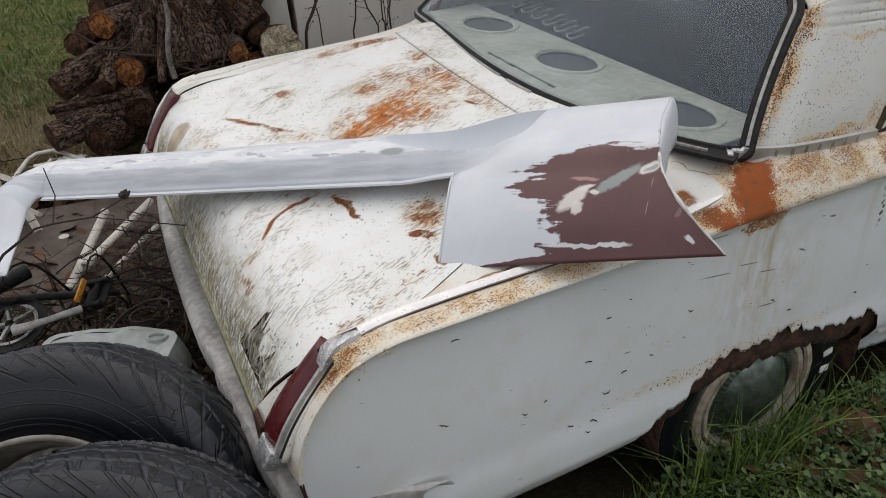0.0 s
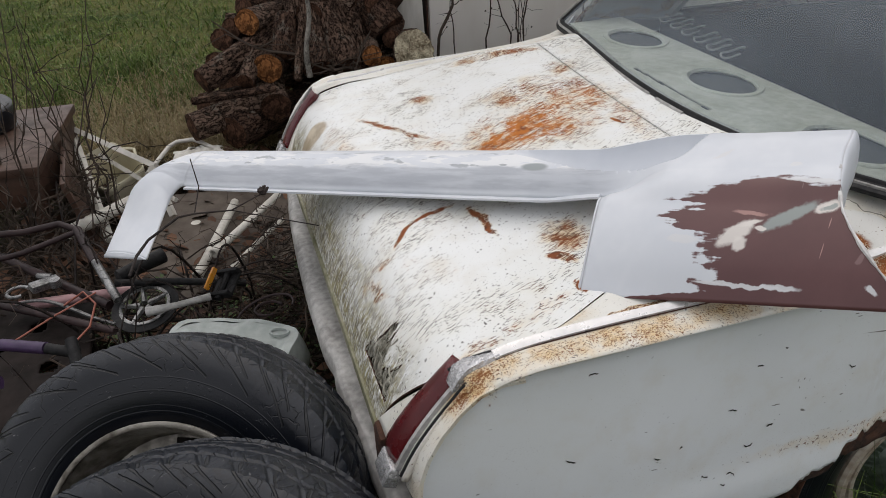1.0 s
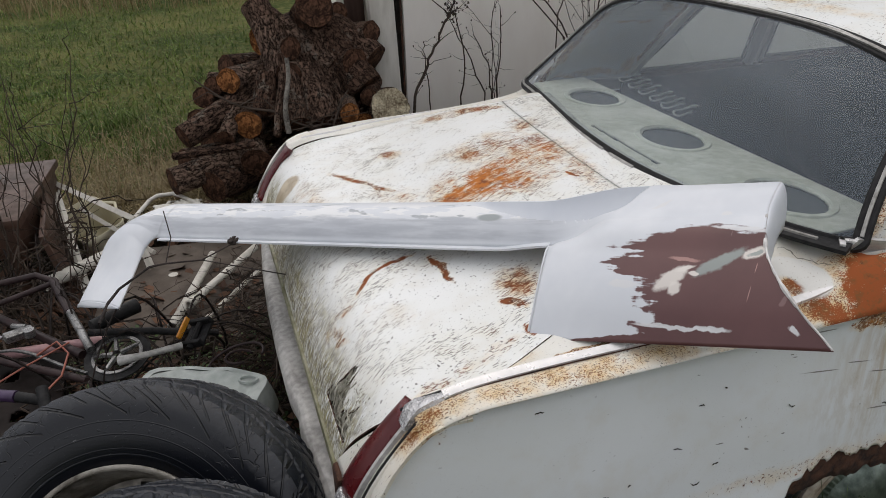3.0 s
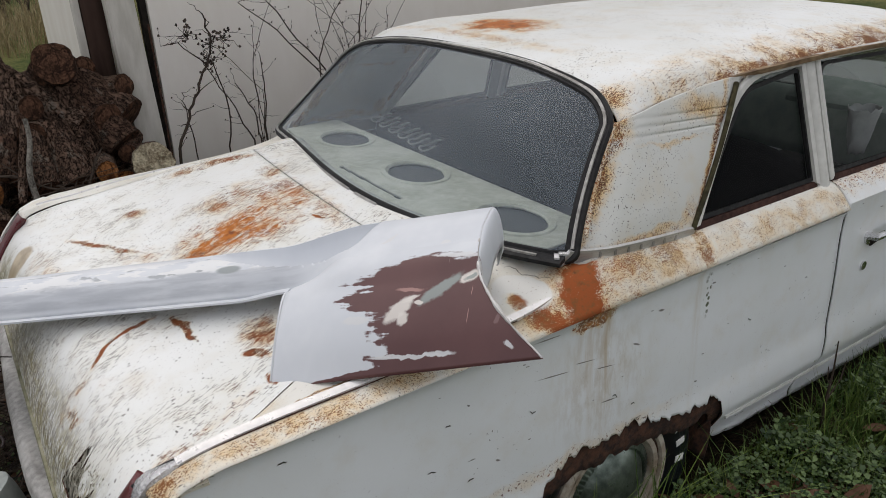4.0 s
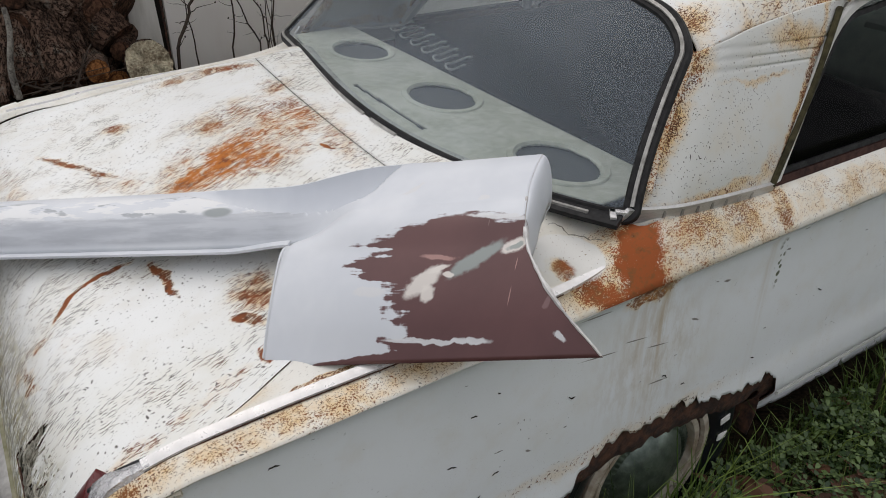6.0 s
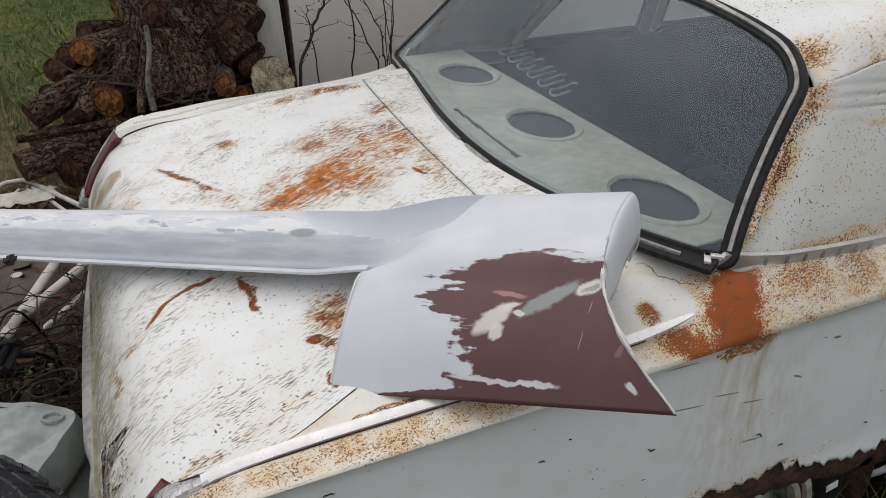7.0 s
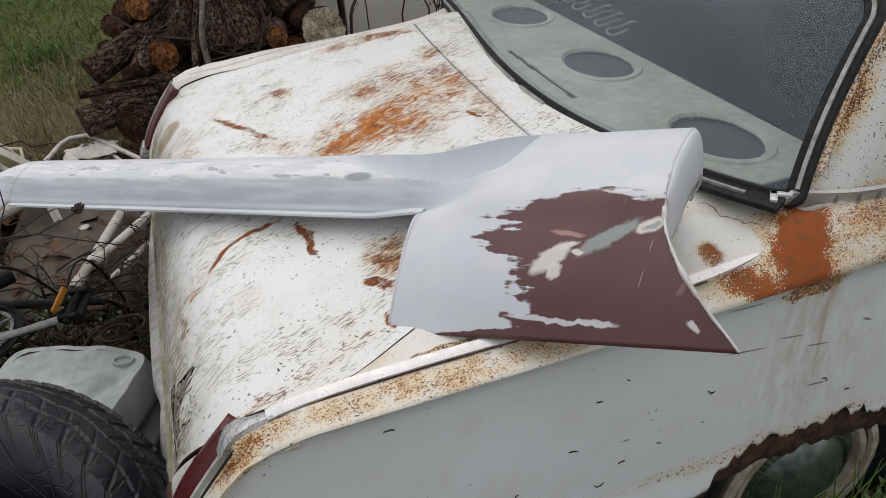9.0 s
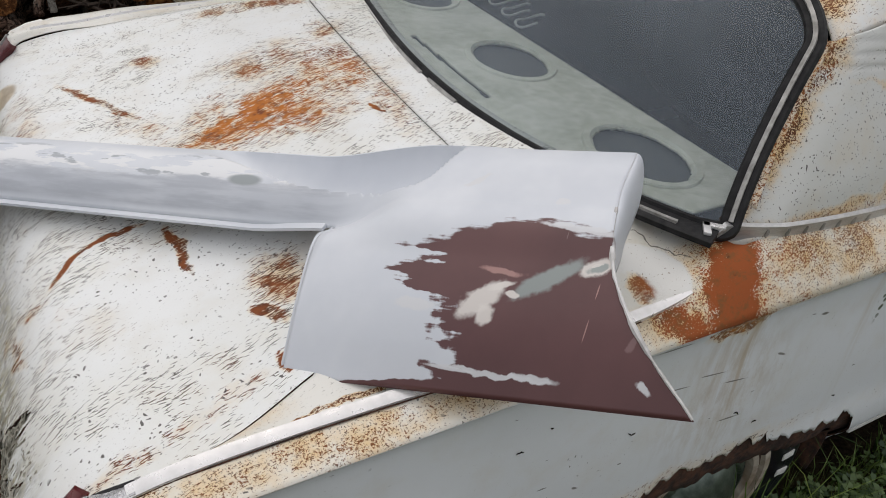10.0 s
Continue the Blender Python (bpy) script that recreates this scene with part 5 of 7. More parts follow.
    for at, size, ang, tint in (((0.386, 0.253), (0.045, 0.011), -30, GREEN), ((0.309, 0.283), (0.030, 0.013), -35, CREAM), ((0.318, 0.297), (0.010, 0.010), 0, CREAM), ((0.330, 0.266), (0.016, 0.004), -20, CREAM), ((0.345, 0.274), (0.007, 0.004), 0, CREAM), ((0.325, 0.250), (0.026, 0.004), 4, PINK), ((0.442, 0.236), (0.020, 0.0085), -20, CREAM), ((0.443, 0.237), (0.011, 0.0045), -20, GREEN), ((0.440, 0.234), (0.006, 0.002), -20, CREAM), ((0.345, 0.344), (0.065, 0.0020), -1, WHITE), ((0.395, 0.342), (0.030, 0.0028), -3, WHITE), ((0.29, 0.345), (0.030, 0.0015), 0, WHITE), ((0.525, 0.335), (0.008, 0.003), 20, WHITE), ((0.225, 0.296), (0.026, 0.006), 0, WHITE), ((0.410, 0.194), (0.050, 0.0045), 6, WHITE), ((0.455, 0.205), (0.012, 0.004), -60, WHITE), ((0.376, 0.144), (0.011, 0.006), 0, WHITE), ((0.250, 0.110), (0.020, 0.004), -40, WHITE), ((0.50, 0.305), (0.0035, 0.006), 14, (0.22, 0.13, 0.13)), ((0.445, 0.300), (0.0008, 0.010), 5, PINK), ((0.448, 0.262), (0.0008, 0.008), 5, PINK)):
        b = n.blob(at, size, ang, 0.5, 0.14, 90, "xy", torn if min(size) > 0.0018 else sw)
        color = n.mix(n.math("MULTIPLY", b, 0.9), color, tint)
    n.bump(n.noise(60, 5), 0.06, 0.003)
    return n.done(color, n.ramp(maroon, 0, 1, 0.42, 0.34))


M_PRIMER = primer()
M_RAWEDGE = simple("raw_fibreglass_edge", (0.46, 0.44, 0.43), (0.76, 0.75, 0.74), 50, 0.7)
panel = thing("fibreglass_body_panel", "grey primed fibreglass panel with maroon patch, lying across the trunk lid", "car part")

flare_h = curve_of([(-0.030, 0.02), (-0.028, 0.07), (-0.020, 0.120), (-0.005, 0.165), (0.02, 0.186), (0.06, 0.190), (0.12, 0.176), (0.183, 0.158), (0.234, 0.130), (0.278, 0.098), (0.315, 0.058), (0.338, 0.022), (0.350, 0.0)])
arm_h = curve_of([(-0.030, 0.06), (-0.026, 0.10), (-0.015, 0.130), (0.0, 0.146), (0.03, 0.162), (0.06, 0.166), (0.09, 0.160), (0.115, 0.147), (0.135, 0.128), (0.147, 0.110), (0.152, 0.100)])
end_s = curve_of([(-0.03, 0.440), (0.0, 0.455), (0.06, 0.452), (0.12, 0.446), (0.183, 0.448), (0.234, 0.460), (0.278, 0.487), (0.315, 0.528), (0.350, 0.590)])


def base_z(s):
    return 0.871 + 0.2 * (s - 0.074) if s > 0 else 0.8562 + 0.172 * s


def panel_pt(s, w, h):
    p = PO + PD * s + PN * w
    return (p.x, p.y, base_z(s) + h)


lip_w = curve_of([(-0.34, 0.030), (-0.26, 0.046), (-0.175, 0.069), (-0.106, 0.090), (-0.036, 0.106), (0.04, 0.114), (0.079, 0.119), (0.128, 0.128), (0.155, 0.124), (0.175, 0.106), (0.190, 0.078), (0.202, 0.040), (0.208, 0.014)])


def plain_h(s, w):
    """Height of the strip that arm and flare share, with no hollow in it."""
    flat = flare_h(w) - 0.055 * (1 - smoothstep(0.02, 0.16, s)) * smoothstep(0.08, 0.152, w)
    rim_up = 0.003 * smoothstep(-0.34, -0.12, s) * (1 - smoothstep(0.21, 0.30, s)) * smoothstep(0.10, 0.015, w) * smoothstep(-0.03, 0.0, w)
    return lerp(arm_h(w), flat, smoothstep(-0.05, 0.17, s)) + rim_up


def back_h(s, w):
    """The same with the long hollow between its back rim and a curved lip."""
    h, edge = plain_h(s, w), lip_w(s)
    if not -0.34 < s < 0.208 or not 0.014 < w < edge:
        return h
    u = (w - 0.014) / (edge - 0.014)
    deep = min(0.058, 0.60 * (edge - 0.014)) * smoothstep(-0.34, -0.06, s)
    hollow = lerp(plain_h(s, 0.014), plain_h(s, edge), u) - deep * math.sin(math.pi * u) ** 0.58
    return lerp(h, hollow, smoothstep(-0.34, -0.16, s))


def front_h(s, w):
    h = flare_h(w) - 0.010 * (1 - smoothstep(0.045, 0.066, s))
    return lerp(back_h(s, 0.152), h, smoothstep(0.152, 0.235, w)) if w < 0.235 else h


S0 = 0.045
wa = span(-0.030, 0.0, 10) + span(0.004, 0.152, 44)
wv = wa + span(0.157, 0.31, 30) + span(0.315, 0.350, 10)
arm_ss = span(-1.20, -0.32, 62) + span(-0.31, S0, 70)


def near_shift(w):
    return 0.022 * smoothstep(0.17, 0.35, w)


def near_drop(u, w):
    """The flare's open edge runs lower towards the arm."""
    return 0.022 * (1 - u) * smoothstep(0.152, 0.35, w)


def flare_pt(u, w):
    s = lerp(S0 + near_shift(w), end_s(w), u)
    return panel_pt(s, w + near_drop(u, w), back_h(s, w) if w <= 0.152 else front_h(s, w))


part("shell", joined(grid(lambda s, w: panel_pt(s, w, back_h(s, w)), arm_ss, wa), grid(flare_pt, span(0, 0.5, 60) + span(0.51, 1, 40), wv)), M_PRIMER, panel, "half-round arm widening into a maroon flare", solid=0.006, rim=M_RAWEDGE, angle=75, merge=True)
lipline = [panel_pt(s, 0.156, 0.097 + 0.012 * smoothstep(-0.1, 0.03, s)) for s in span(-1.19, 0.03, 60)]
part("arm_lip", strip(lipline, [(-0.007, -0.003), (0.007, -0.003), (0.007, 0.002), (-0.007, 0.003)], [(0, 0, 1)] * 61), M_PRIMER, panel, "thin flange along the arm")
part("flare_side", grid(lambda u, w: panel_pt(S0 + near_shift(w) - 0.006 * math.sin(u * math.pi / 2), w + near_drop(0, w), lerp(front_h(S0, w) - 0.001, -0.004, u)), span(0, 1, 10), span(0.152, 0.350, 30)), M_PRIMER, panel, solid=0.005, angle=70)
part("flare_end", grid(lambda u, w: panel_pt(end_s(w) + 0.022 * math.sin(math.pi * u * 0.5) * (1 - smoothstep(0.13, 0.27, w)), w, flare_h(w) - 0.001 - 0.09 * (1 - math.cos(math.pi * u * 0.5)) * min(1, flare_h(w) / 0.15)), span(0, 1, 10), span(-0.028, 0.300, 36)), M_PRIMER, panel, solid=0.004, angle=70)
raw_end = [panel_pt(end_s(w) - 0.001, w, flare_h(w) + 0.0005) for w in span(0.150, 0.349, 46)]
part("raw_edge", tube(raw_end, [0.0022 + 0.0016 * noise.noise((k * 0.45, 3.3, 0)) + 0.0016 * (noise.noise((k * 0.16, 9.1, 0)) > 0.15) for k in range(47)], 6), M_RAWEDGE, panel, "chipped pale edge of the flare")


# the bent leg at the arm's far end
def leg_pt(u, v):
    """u along the bend from the arm's end, v across the half-round."""
    a = radians(90) * smoothstep(0, 0.5, u)
    c_s, c_w = -1.20, 0.182
    w0 = lerp(-0.030, 0.152, v)
    r = c_w - w0
    run = max(0.0, u - 0.45) / 0.55
    s = c_s - r * math.sin(a) + 0.065 * run
    w = c_w - r * math.cos(a) + 0.180 * run
    drop = -0.030 * smoothstep(0.1, 0.5, u) - 0.102 * run
    flat = lerp(1.0, 0.22, smoothstep(0.30, 0.75, u))
    return panel_pt(s, w, 0.105 + (arm_h(w0) - 0.105) * flat + drop)


part("bent_leg", grid(leg_pt, span(0, 1, 50), span(0, 1, 30)), M_PRIMER, panel, "short leg bent down at the end", solid=0.006, rim=M_RAWEDGE, angle=60)

part("leg_cap", ([leg_pt(1, v) for v in span(0, 1, 30)], [tuple(range(31))]), M_PRIMER, panel, solid=0.004)

# ---- ground ----
def ground_z(x, y):
    z = 0.02 * noise.noise((x * 0.9, y * 0.9, 0)) + 0.01 * noise.noise((x * 3, y * 3, 5))
    z += (0.09 + 0.03 * smoothstep(1.0, 2.5, x)) * smoothstep(-0.60, -0.95, y) * smoothstep(0.1, 0.8, x)
    z -= 0.04 * smoothstep(0.9, 2.0, y)
    return z + 0.9 * smoothstep(14, 40, y)


def soil():
    n = Nodes("damp_soil_and_grass_litter", 0.95, spec=0.1)
    big, mid, fine = n.noise(0.7, 3), n.noise(6, 5), n.noise(60, 6, 0.7)
    y = n.vec("DOT_PRODUCT", n.co, (0, 1, 0))
    heap = n.blob((-0.45, 1.0), (1.3, 2.0), 0, 0.7, 0.15, 2.0)
    under = n.blob((2.1, 0.1), (2.5, 1.1), 0, 0.4, 0.1, 3.0)
    foot = n.math("MULTIPLY", n.ramp(n.math("ADD", y, n.math("MULTIPLY", big, 1.0)), 3.3, 2.7), n.ramp(y, -1.9, -1.4))
    field = n.math("SUBTRACT", 1.0, n.most(heap, under, n.math("MULTIPLY", foot, 0.75)))
    dirt = n.mix(n.ramp(fine, 0.35, 0.65), (0.014, 0.010, 0.008), (0.055, 0.038, 0.025))
    lawn = n.mix(n.ramp(n.math("ADD", n.math("MULTIPLY", big, 0.5), n.math("MULTIPLY", n.noise(14, 5, 0.7), 0.5)), 0.38, 0.62), (0.034, 0.055, 0.012), (0.135, 0.130, 0.045))
    n.bump(n.math("ADD", mid, fine), 0.6, 0.03)
    return n.done(n.mix(field, dirt, lawn))


gx = [-60, -30, -15, -8] + span(-5, 5, 70) + [6, 8, 12, 18, 30, 60]
gy = [-40, -15, -6] + span(-3.5, 6, 66) + [7, 8, 10, 12, 15, 18, 22, 27, 33, 40, 60, 90]
ground = raw("ground", grid(lambda x, y: (x, y, ground_z(x, y)), gx, gy), soil(), True)
tagged(ground, "damp soil under weeds and mown grass", "ground", kind="structure")


def leaf_mat(name, a, b, rough=0.6):
    """Green matter that differs from blade to blade."""
    n = Nodes(name, rough, spec=0.3)
    g = n.t.nodes.new("ShaderNodeNewGeometry")
    n.b.inputs["Subsurface Weight"].default_value = 0.0
    return n.done(n.mix(g.outputs["Random Per Island"], a, b))


M_GRASS = leaf_mat("green_grass", (0.024, 0.060, 0.008), (0.15, 0.21, 0.050))
M_DRY = leaf_mat("dry_straw_grass", (0.16, 0.12, 0.055), (0.36, 0.29, 0.16))
M_CLOVER = leaf_mat("clover_green", (0.014, 0.036, 0.010), (0.115, 0.170, 0.056), 0.45)
M_STRAW = leaf_mat("matted_straw", (0.085, 0.075, 0.028), (0.22, 0.185, 0.090))
M_DEAD = leaf_mat("dead_brown_leaf", (0.045, 0.020, 0.012), (0.15, 0.075, 0.042), 0.7)
M_TWIG = leaf_mat("bare_brown_twig", (0.012, 0.008, 0.006), (0.085, 0.062, 0.047), 0.8)


def blades(rng, n, place, length, width, lean=0.6):
    """Curved tapering blades, each two quads long."""
    verts, faces = [], []
    for _ in range(n):
        x, y = place(rng)
        z = ground_z(x, y) - 0.005
        l, w, a = rng.uniform(*length), rng.uniform(*width), rng.uniform(0, 2 * math.pi)
        d, k = rng.uniform(0, 2 * math.pi), rng.uniform(0.1, lean)
        cx, cy, sx, sy = math.cos(d), math.sin(d), math.cos(a) * w, math.sin(a) * w
        i = len(verts)
        for t, q in ((0, 1), (0.55, 0.8), (1, 0.08)):
            px, py, pz = x + cx * k * l * t * t, y + cy * k * l * t * t, z + l * t * (1 - 0.35 * k * t)
            verts += [(px - sx * q, py - sy * q, pz), (px + sx * q, py + sy * q, pz)]
        faces += [(i, i + 1, i + 3, i + 2), (i + 2, i + 3, i + 5, i + 4)]
    return verts, faces


def off_car(rng, x0, x1, y0, y1):
    while True:
        x, y = rng.uniform(x0, x1), rng.uniform(y0, y1)
        if not (-0.2 < x < 4.5 and -0.80 < y < 0.9):
            return x, y


rng = random.Random(11)
tagged(raw("grass", joined(
    blades(rng, 16000, lambda r: (r.gauss(2.75, 0.75), -0.84 - abs(r.gauss(0, 0.9))), (0.06, 0.16), (0.0018, 0.0035), 0.9),
    blades(rng, 14000, lambda r: (r.gauss(2.0, 3.0), -1.5 - abs(r.gauss(0, 2.2))), (0.04, 0.10), (0.003, 0.006), 0.9),
    blades(rng, 7000, lambda r: (-1.75 - abs(r.gauss(0, 1.6)), r.gauss(1.0, 2.5)), (0.04, 0.10), (0.003, 0.006), 0.9),
    blades(rng, 2500, lambda r: (r.gauss(1.1, 0.5), -0.84 - abs(r.gauss(0, 0.4))), (0.05, 0.13), (0.0018, 0.003), 0.9)), M_GRASS), "long green grass beside the car", "grass", kind="stuff")


def field_spot(r):
    while True:
        y = 2.9 + 10 * r.random() ** 1.8
        x = r.uniform(-5.5, 2.2) * (0.5 + y / 9)
        if not (x > 0.75 and y > 2.4):
            return x, y


M_LAWN = leaf_mat("olive_field_grass", (0.026, 0.068, 0.008), (0.18, 0.245, 0.050))
tagged(raw("lawn", blades(rng, 42000, field_spot, (0.04, 0.11), (0.0025, 0.006), 2.2), M_LAWN), "short green field grass", "grass", kind="stuff")
tagged(raw("field_straw", blades(rng, 9000, field_spot, (0.03, 0.09), (0.0015, 0.004), 2.6), M_STRAW), "dry straw matted through the field grass", "grass", kind="stuff")


def tuft_spot(r):
    x, y = r.choice(((-0.62, 3.6), (-0.25, 3.9), (-0.95, 4.4), (-1.4, 3.9), (0.05, 4.6), (-2.2, 4.8)))
    return r.gauss(x, 0.13), r.gauss(y, 0.12)


tagged(raw("grass_tufts", blades(rng, 1500, tuft_spot, (0.10, 0.24), (0.002, 0.0045), 0.9), M_GRASS), "taller green grass tufts in the field", "grass", kind="stuff")
tagged(raw("dry_grass", blades(rng, 7500, lambda r: (r.gauss(-0.55, 0.7), 2.5 + abs(r.gauss(0, 0.7))), (0.08, 0.28), (0.0015, 0.003), 2.2), M_DRY), "flattened dry straw-coloured grass", "grass", kind="stuff")
tagged(raw("far_dry_grass", blades(rng, 5000, lambda r: (r.uniform(-6, 3), 11 + 6 * r.random()), (0.3, 0.8), (0.004, 0.009), 0.7), M_DRY), "tall dead weeds at the field's edge", "weeds", kind="stuff")


def weedy(r):
    """Patches of creeping weeds with bare gaps between them."""
    while True:
        x, y = r.gauss(1.75, 0.75), -0.87 - abs(r.gauss(0, 0.62))
        if noise.noise((x * 4.5, y * 4.5, 1.3)) + 0.5 * noise.noise((x * 11, y * 11, 4.0)) > -0.12 + 0.25 * r.random() - 0.2:
            return x, y


def clover(rng, n, place):
    verts, faces = [], []
    for _ in range(n):
        x, y = place(rng)
        z = ground_z(x, y) + rng.uniform(0.02, 0.10)
        a0, size = rng.uniform(0, 6.28), rng.uniform(0.010, 0.021)
        tx, ty = rng.uniform(-0.5, 0.5), rng.uniform(-0.5, 0.5)
        for k in range(3):
            a = a0 + k * 2.094
            i = len(verts)
            for r, d in ((0.05, 0), (0.75, -0.55), (1.12, -0.28), (1.0, 0), (1.12, 0.28), (0.75, 0.55)):
                px, py = size * r * math.cos(a + d), size * r * math.sin(a + d)
                verts.append((x + px, y + py, z + px * tx + py * ty + 0.15 * size * r))
            faces.append(tuple(range(i, i + 6)))
    return verts, faces


tagged(raw("clover", clover(rng, 5200, weedy), M_CLOVER), "dark clover and creeping weeds", "weeds", kind="stuff")


def fallen(rng, n, place):
    verts, faces = [], []
    for _ in range(n):
        x, y = place(rng)
        z, s, a = ground_z(x, y) + rng.uniform(0.02, 0.08), rng.uniform(0.02, 0.05), rng.uniform(0, 6.28)
        tx, ty, b = rng.uniform(-0.6, 0.6), rng.uniform(-0.6, 0.6), rng.uniform(0.1, 0.5)
        i = len(verts)
        for u, v in ((-1, 0), (-0.4, -0.5), (0.4, -0.45), (1, 0), (0.4, 0.5), (-0.4, 0.45)):
            px, py = s * (u * math.cos(a) - v * math.sin(a)), s * (u * math.sin(a) + v * math.cos(a))
            verts.append((x + px, y + py, z + px * tx + py * ty + b * s * v * v))
        faces += [(i, i + 1, i + 2, i + 3), (i, i + 3, i + 4, i + 5)]
    return verts, faces


tagged(raw("fallen_leaves", joined(fallen(rng, 60, lambda r: off_car(r, 0.9, 3.2, -1.7, -0.85)), fallen(rng, 60, lambda r: (r.gauss(1.55, 0.10), r.gauss(-1.12, 0.07))), fallen(rng, 40, lambda r: (r.gauss(1.25, 0.10), r.gauss(-1.0, 0.05))), fallen(rng, 320, lambda r: (r.uniform(-1.1, 0.0), r.uniform(0.0, 2.6)))), M_DEAD), "scattered brown fallen leaves", "leaves", kind="stuff")

# ---- shed wall ----
M_WALL = simple("dirty_cream_sheet_metal", (0.77, 0.725, 0.665), (0.87, 0.84, 0.79), 3.0, 0.6, 0.0, 0.05, (1, 1, 0.35))
M_POST = simple("flaking_cream_board", (0.46, 0.44, 0.39), (0.72, 0.70, 0.65), 12, 0.8, 0.0, 0.3, (1, 1, 0.2))
M_BROWN = simple("dark_brown_timber", (0.030, 0.018, 0.014), (0.075, 0.045, 0.035), 10, 0.8, 0.0, 0.3, (1, 1, 0.15))
WY = 2.62
tagged(part("wall_shed", box(0.965, 7.0, WY, WY + 0.10, -0.1, 2.7, 0.004), M_WALL), "dirty cream metal shed wall", "wall", kind="structure")
tagged(part("trim_corner_post", moved(box(-0.075, 0.075, -0.04, 0.06, -0.1, 2.7, 0.006), Matrix.Translation((0.862, WY, 0)) @ pose(0, 0, 0, 0, -2.0, 0)), M_POST), "flaking cream corner board", "trim", kind="structure")
# solid black bar put in as the shade of the gap
tagged(part("trim_gap", box(0.93, 0.972, WY + 0.03, WY + 0.09, -0.1, 2.7), M_DARK), "black bar for the shaded gap beside the corner board", "trim", kind="structure")
tagged(part("trim_rust_edge", joined(*[tube([(0.950 + 0.004 * noise.noise((z * 9, 0, 0)), WY - 0.002, z), (0.950 + 0.004 * noise.noise((z * 9 + 1, 0, 0)), WY - 0.002, z + 0.1)], 0.006 + 0.004 * abs(noise.noise((z * 7, 2, 0))), 5) for z in span(0, 1.1, 11)]), M_RUST), "rusting edge of the sheet", "trim", kind="structure")
tagged(part("trim_door_post", joined(box(0.64, 0.76, WY + 0.14, WY + 0.24, -0.1, 2.7, 0.006)), M_BROWN), "dark brown door post", "trim", kind="structure")
tagged(part("trim_white_strip", box(0.60, 0.635, WY + 0.13, WY + 0.2, -0.1, 2.7, 0.004), M_POST), "cream strip beside the door post", "trim", kind="structure")
tagged(part("wall_shed_side", box(0.78, 0.86, WY + 0.25, 5.6, -0.1, 2.7, 0.004), M_WALL), "shed side wall", "wall", kind="structure")
tagged(part("ceiling_shed_roof", box(0.5, 7.2, WY - 0.2, 5.8, 2.7, 2.8, 0.01), M_BROWN), "low shed roof", "roof", kind="structure")
tagged(part("wall_shed_end", box(6.9, 7.0, WY + 0.1, 5.6, -0.1, 2.7, 0.004), M_WALL), "shed end wall", "wall", kind="structure")

# ---- log pile ----
def bark():
    """Furrowed bark along the log, greyer or redder from log to log."""
    n = Nodes("rough_dark_bark", 0.92, spec=0.1)
    co = n.mapped(scale=(1, 1, 0.55))
    a = n.noise(60, 6, 0.75, co=co)
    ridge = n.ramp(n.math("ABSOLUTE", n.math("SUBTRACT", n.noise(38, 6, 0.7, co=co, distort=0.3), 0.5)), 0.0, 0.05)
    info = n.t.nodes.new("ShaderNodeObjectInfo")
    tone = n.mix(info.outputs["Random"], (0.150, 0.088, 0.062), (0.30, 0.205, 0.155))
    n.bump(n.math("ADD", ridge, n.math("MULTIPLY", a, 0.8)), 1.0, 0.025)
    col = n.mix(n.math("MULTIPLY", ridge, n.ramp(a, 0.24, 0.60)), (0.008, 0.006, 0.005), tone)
    lich = n.math("MULTIPLY", n.ramp(n.noise(9, 6, 0.75), 0.57, 0.66), ridge)
    return n.done(n.mix(n.math("MULTIPLY", lich, 0.6), col, (0.27, 0.25, 0.21)))


def cut_wood(name, a, b):
    n = Nodes(name, 0.88, spec=0.15)
    r = n.vec("LENGTH", n.mapped(scale=(1, 1, 0)), (0, 0, 0))
    rings = n.math("SINE", n.math("MULTIPLY", n.math("ADD", r, n.math("MULTIPLY", n.noise(9, 4), 0.05)), 520))
    rough = n.noise(34, 7, 0.75)
    n.bump(rough, 0.9, 0.012)
    rot = n.math("MULTIPLY", n.ramp(n.noise(15, 6, 0.75), 0.50, 0.60), 0.85)
    split = n.ramp(n.cells(11, n.warped(), "DISTANCE_TO_EDGE"), 0.05, 0.01)
    col = n.mix(n.ramp(n.math("ADD", n.math("MULTIPLY", rings, 0.018), rough), 0.36, 0.66), a, b)
    return n.done(n.mix(n.most(rot, n.math("MULTIPLY", split, 0.8)), col, tuple(c * 0.35 for c in a)))


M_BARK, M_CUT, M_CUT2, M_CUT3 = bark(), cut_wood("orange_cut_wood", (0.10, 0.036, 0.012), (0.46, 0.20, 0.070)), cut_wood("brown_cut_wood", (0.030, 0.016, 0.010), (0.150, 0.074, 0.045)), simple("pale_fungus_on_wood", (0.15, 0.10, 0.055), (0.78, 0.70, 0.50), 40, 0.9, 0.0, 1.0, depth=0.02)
rng = random.Random(21)


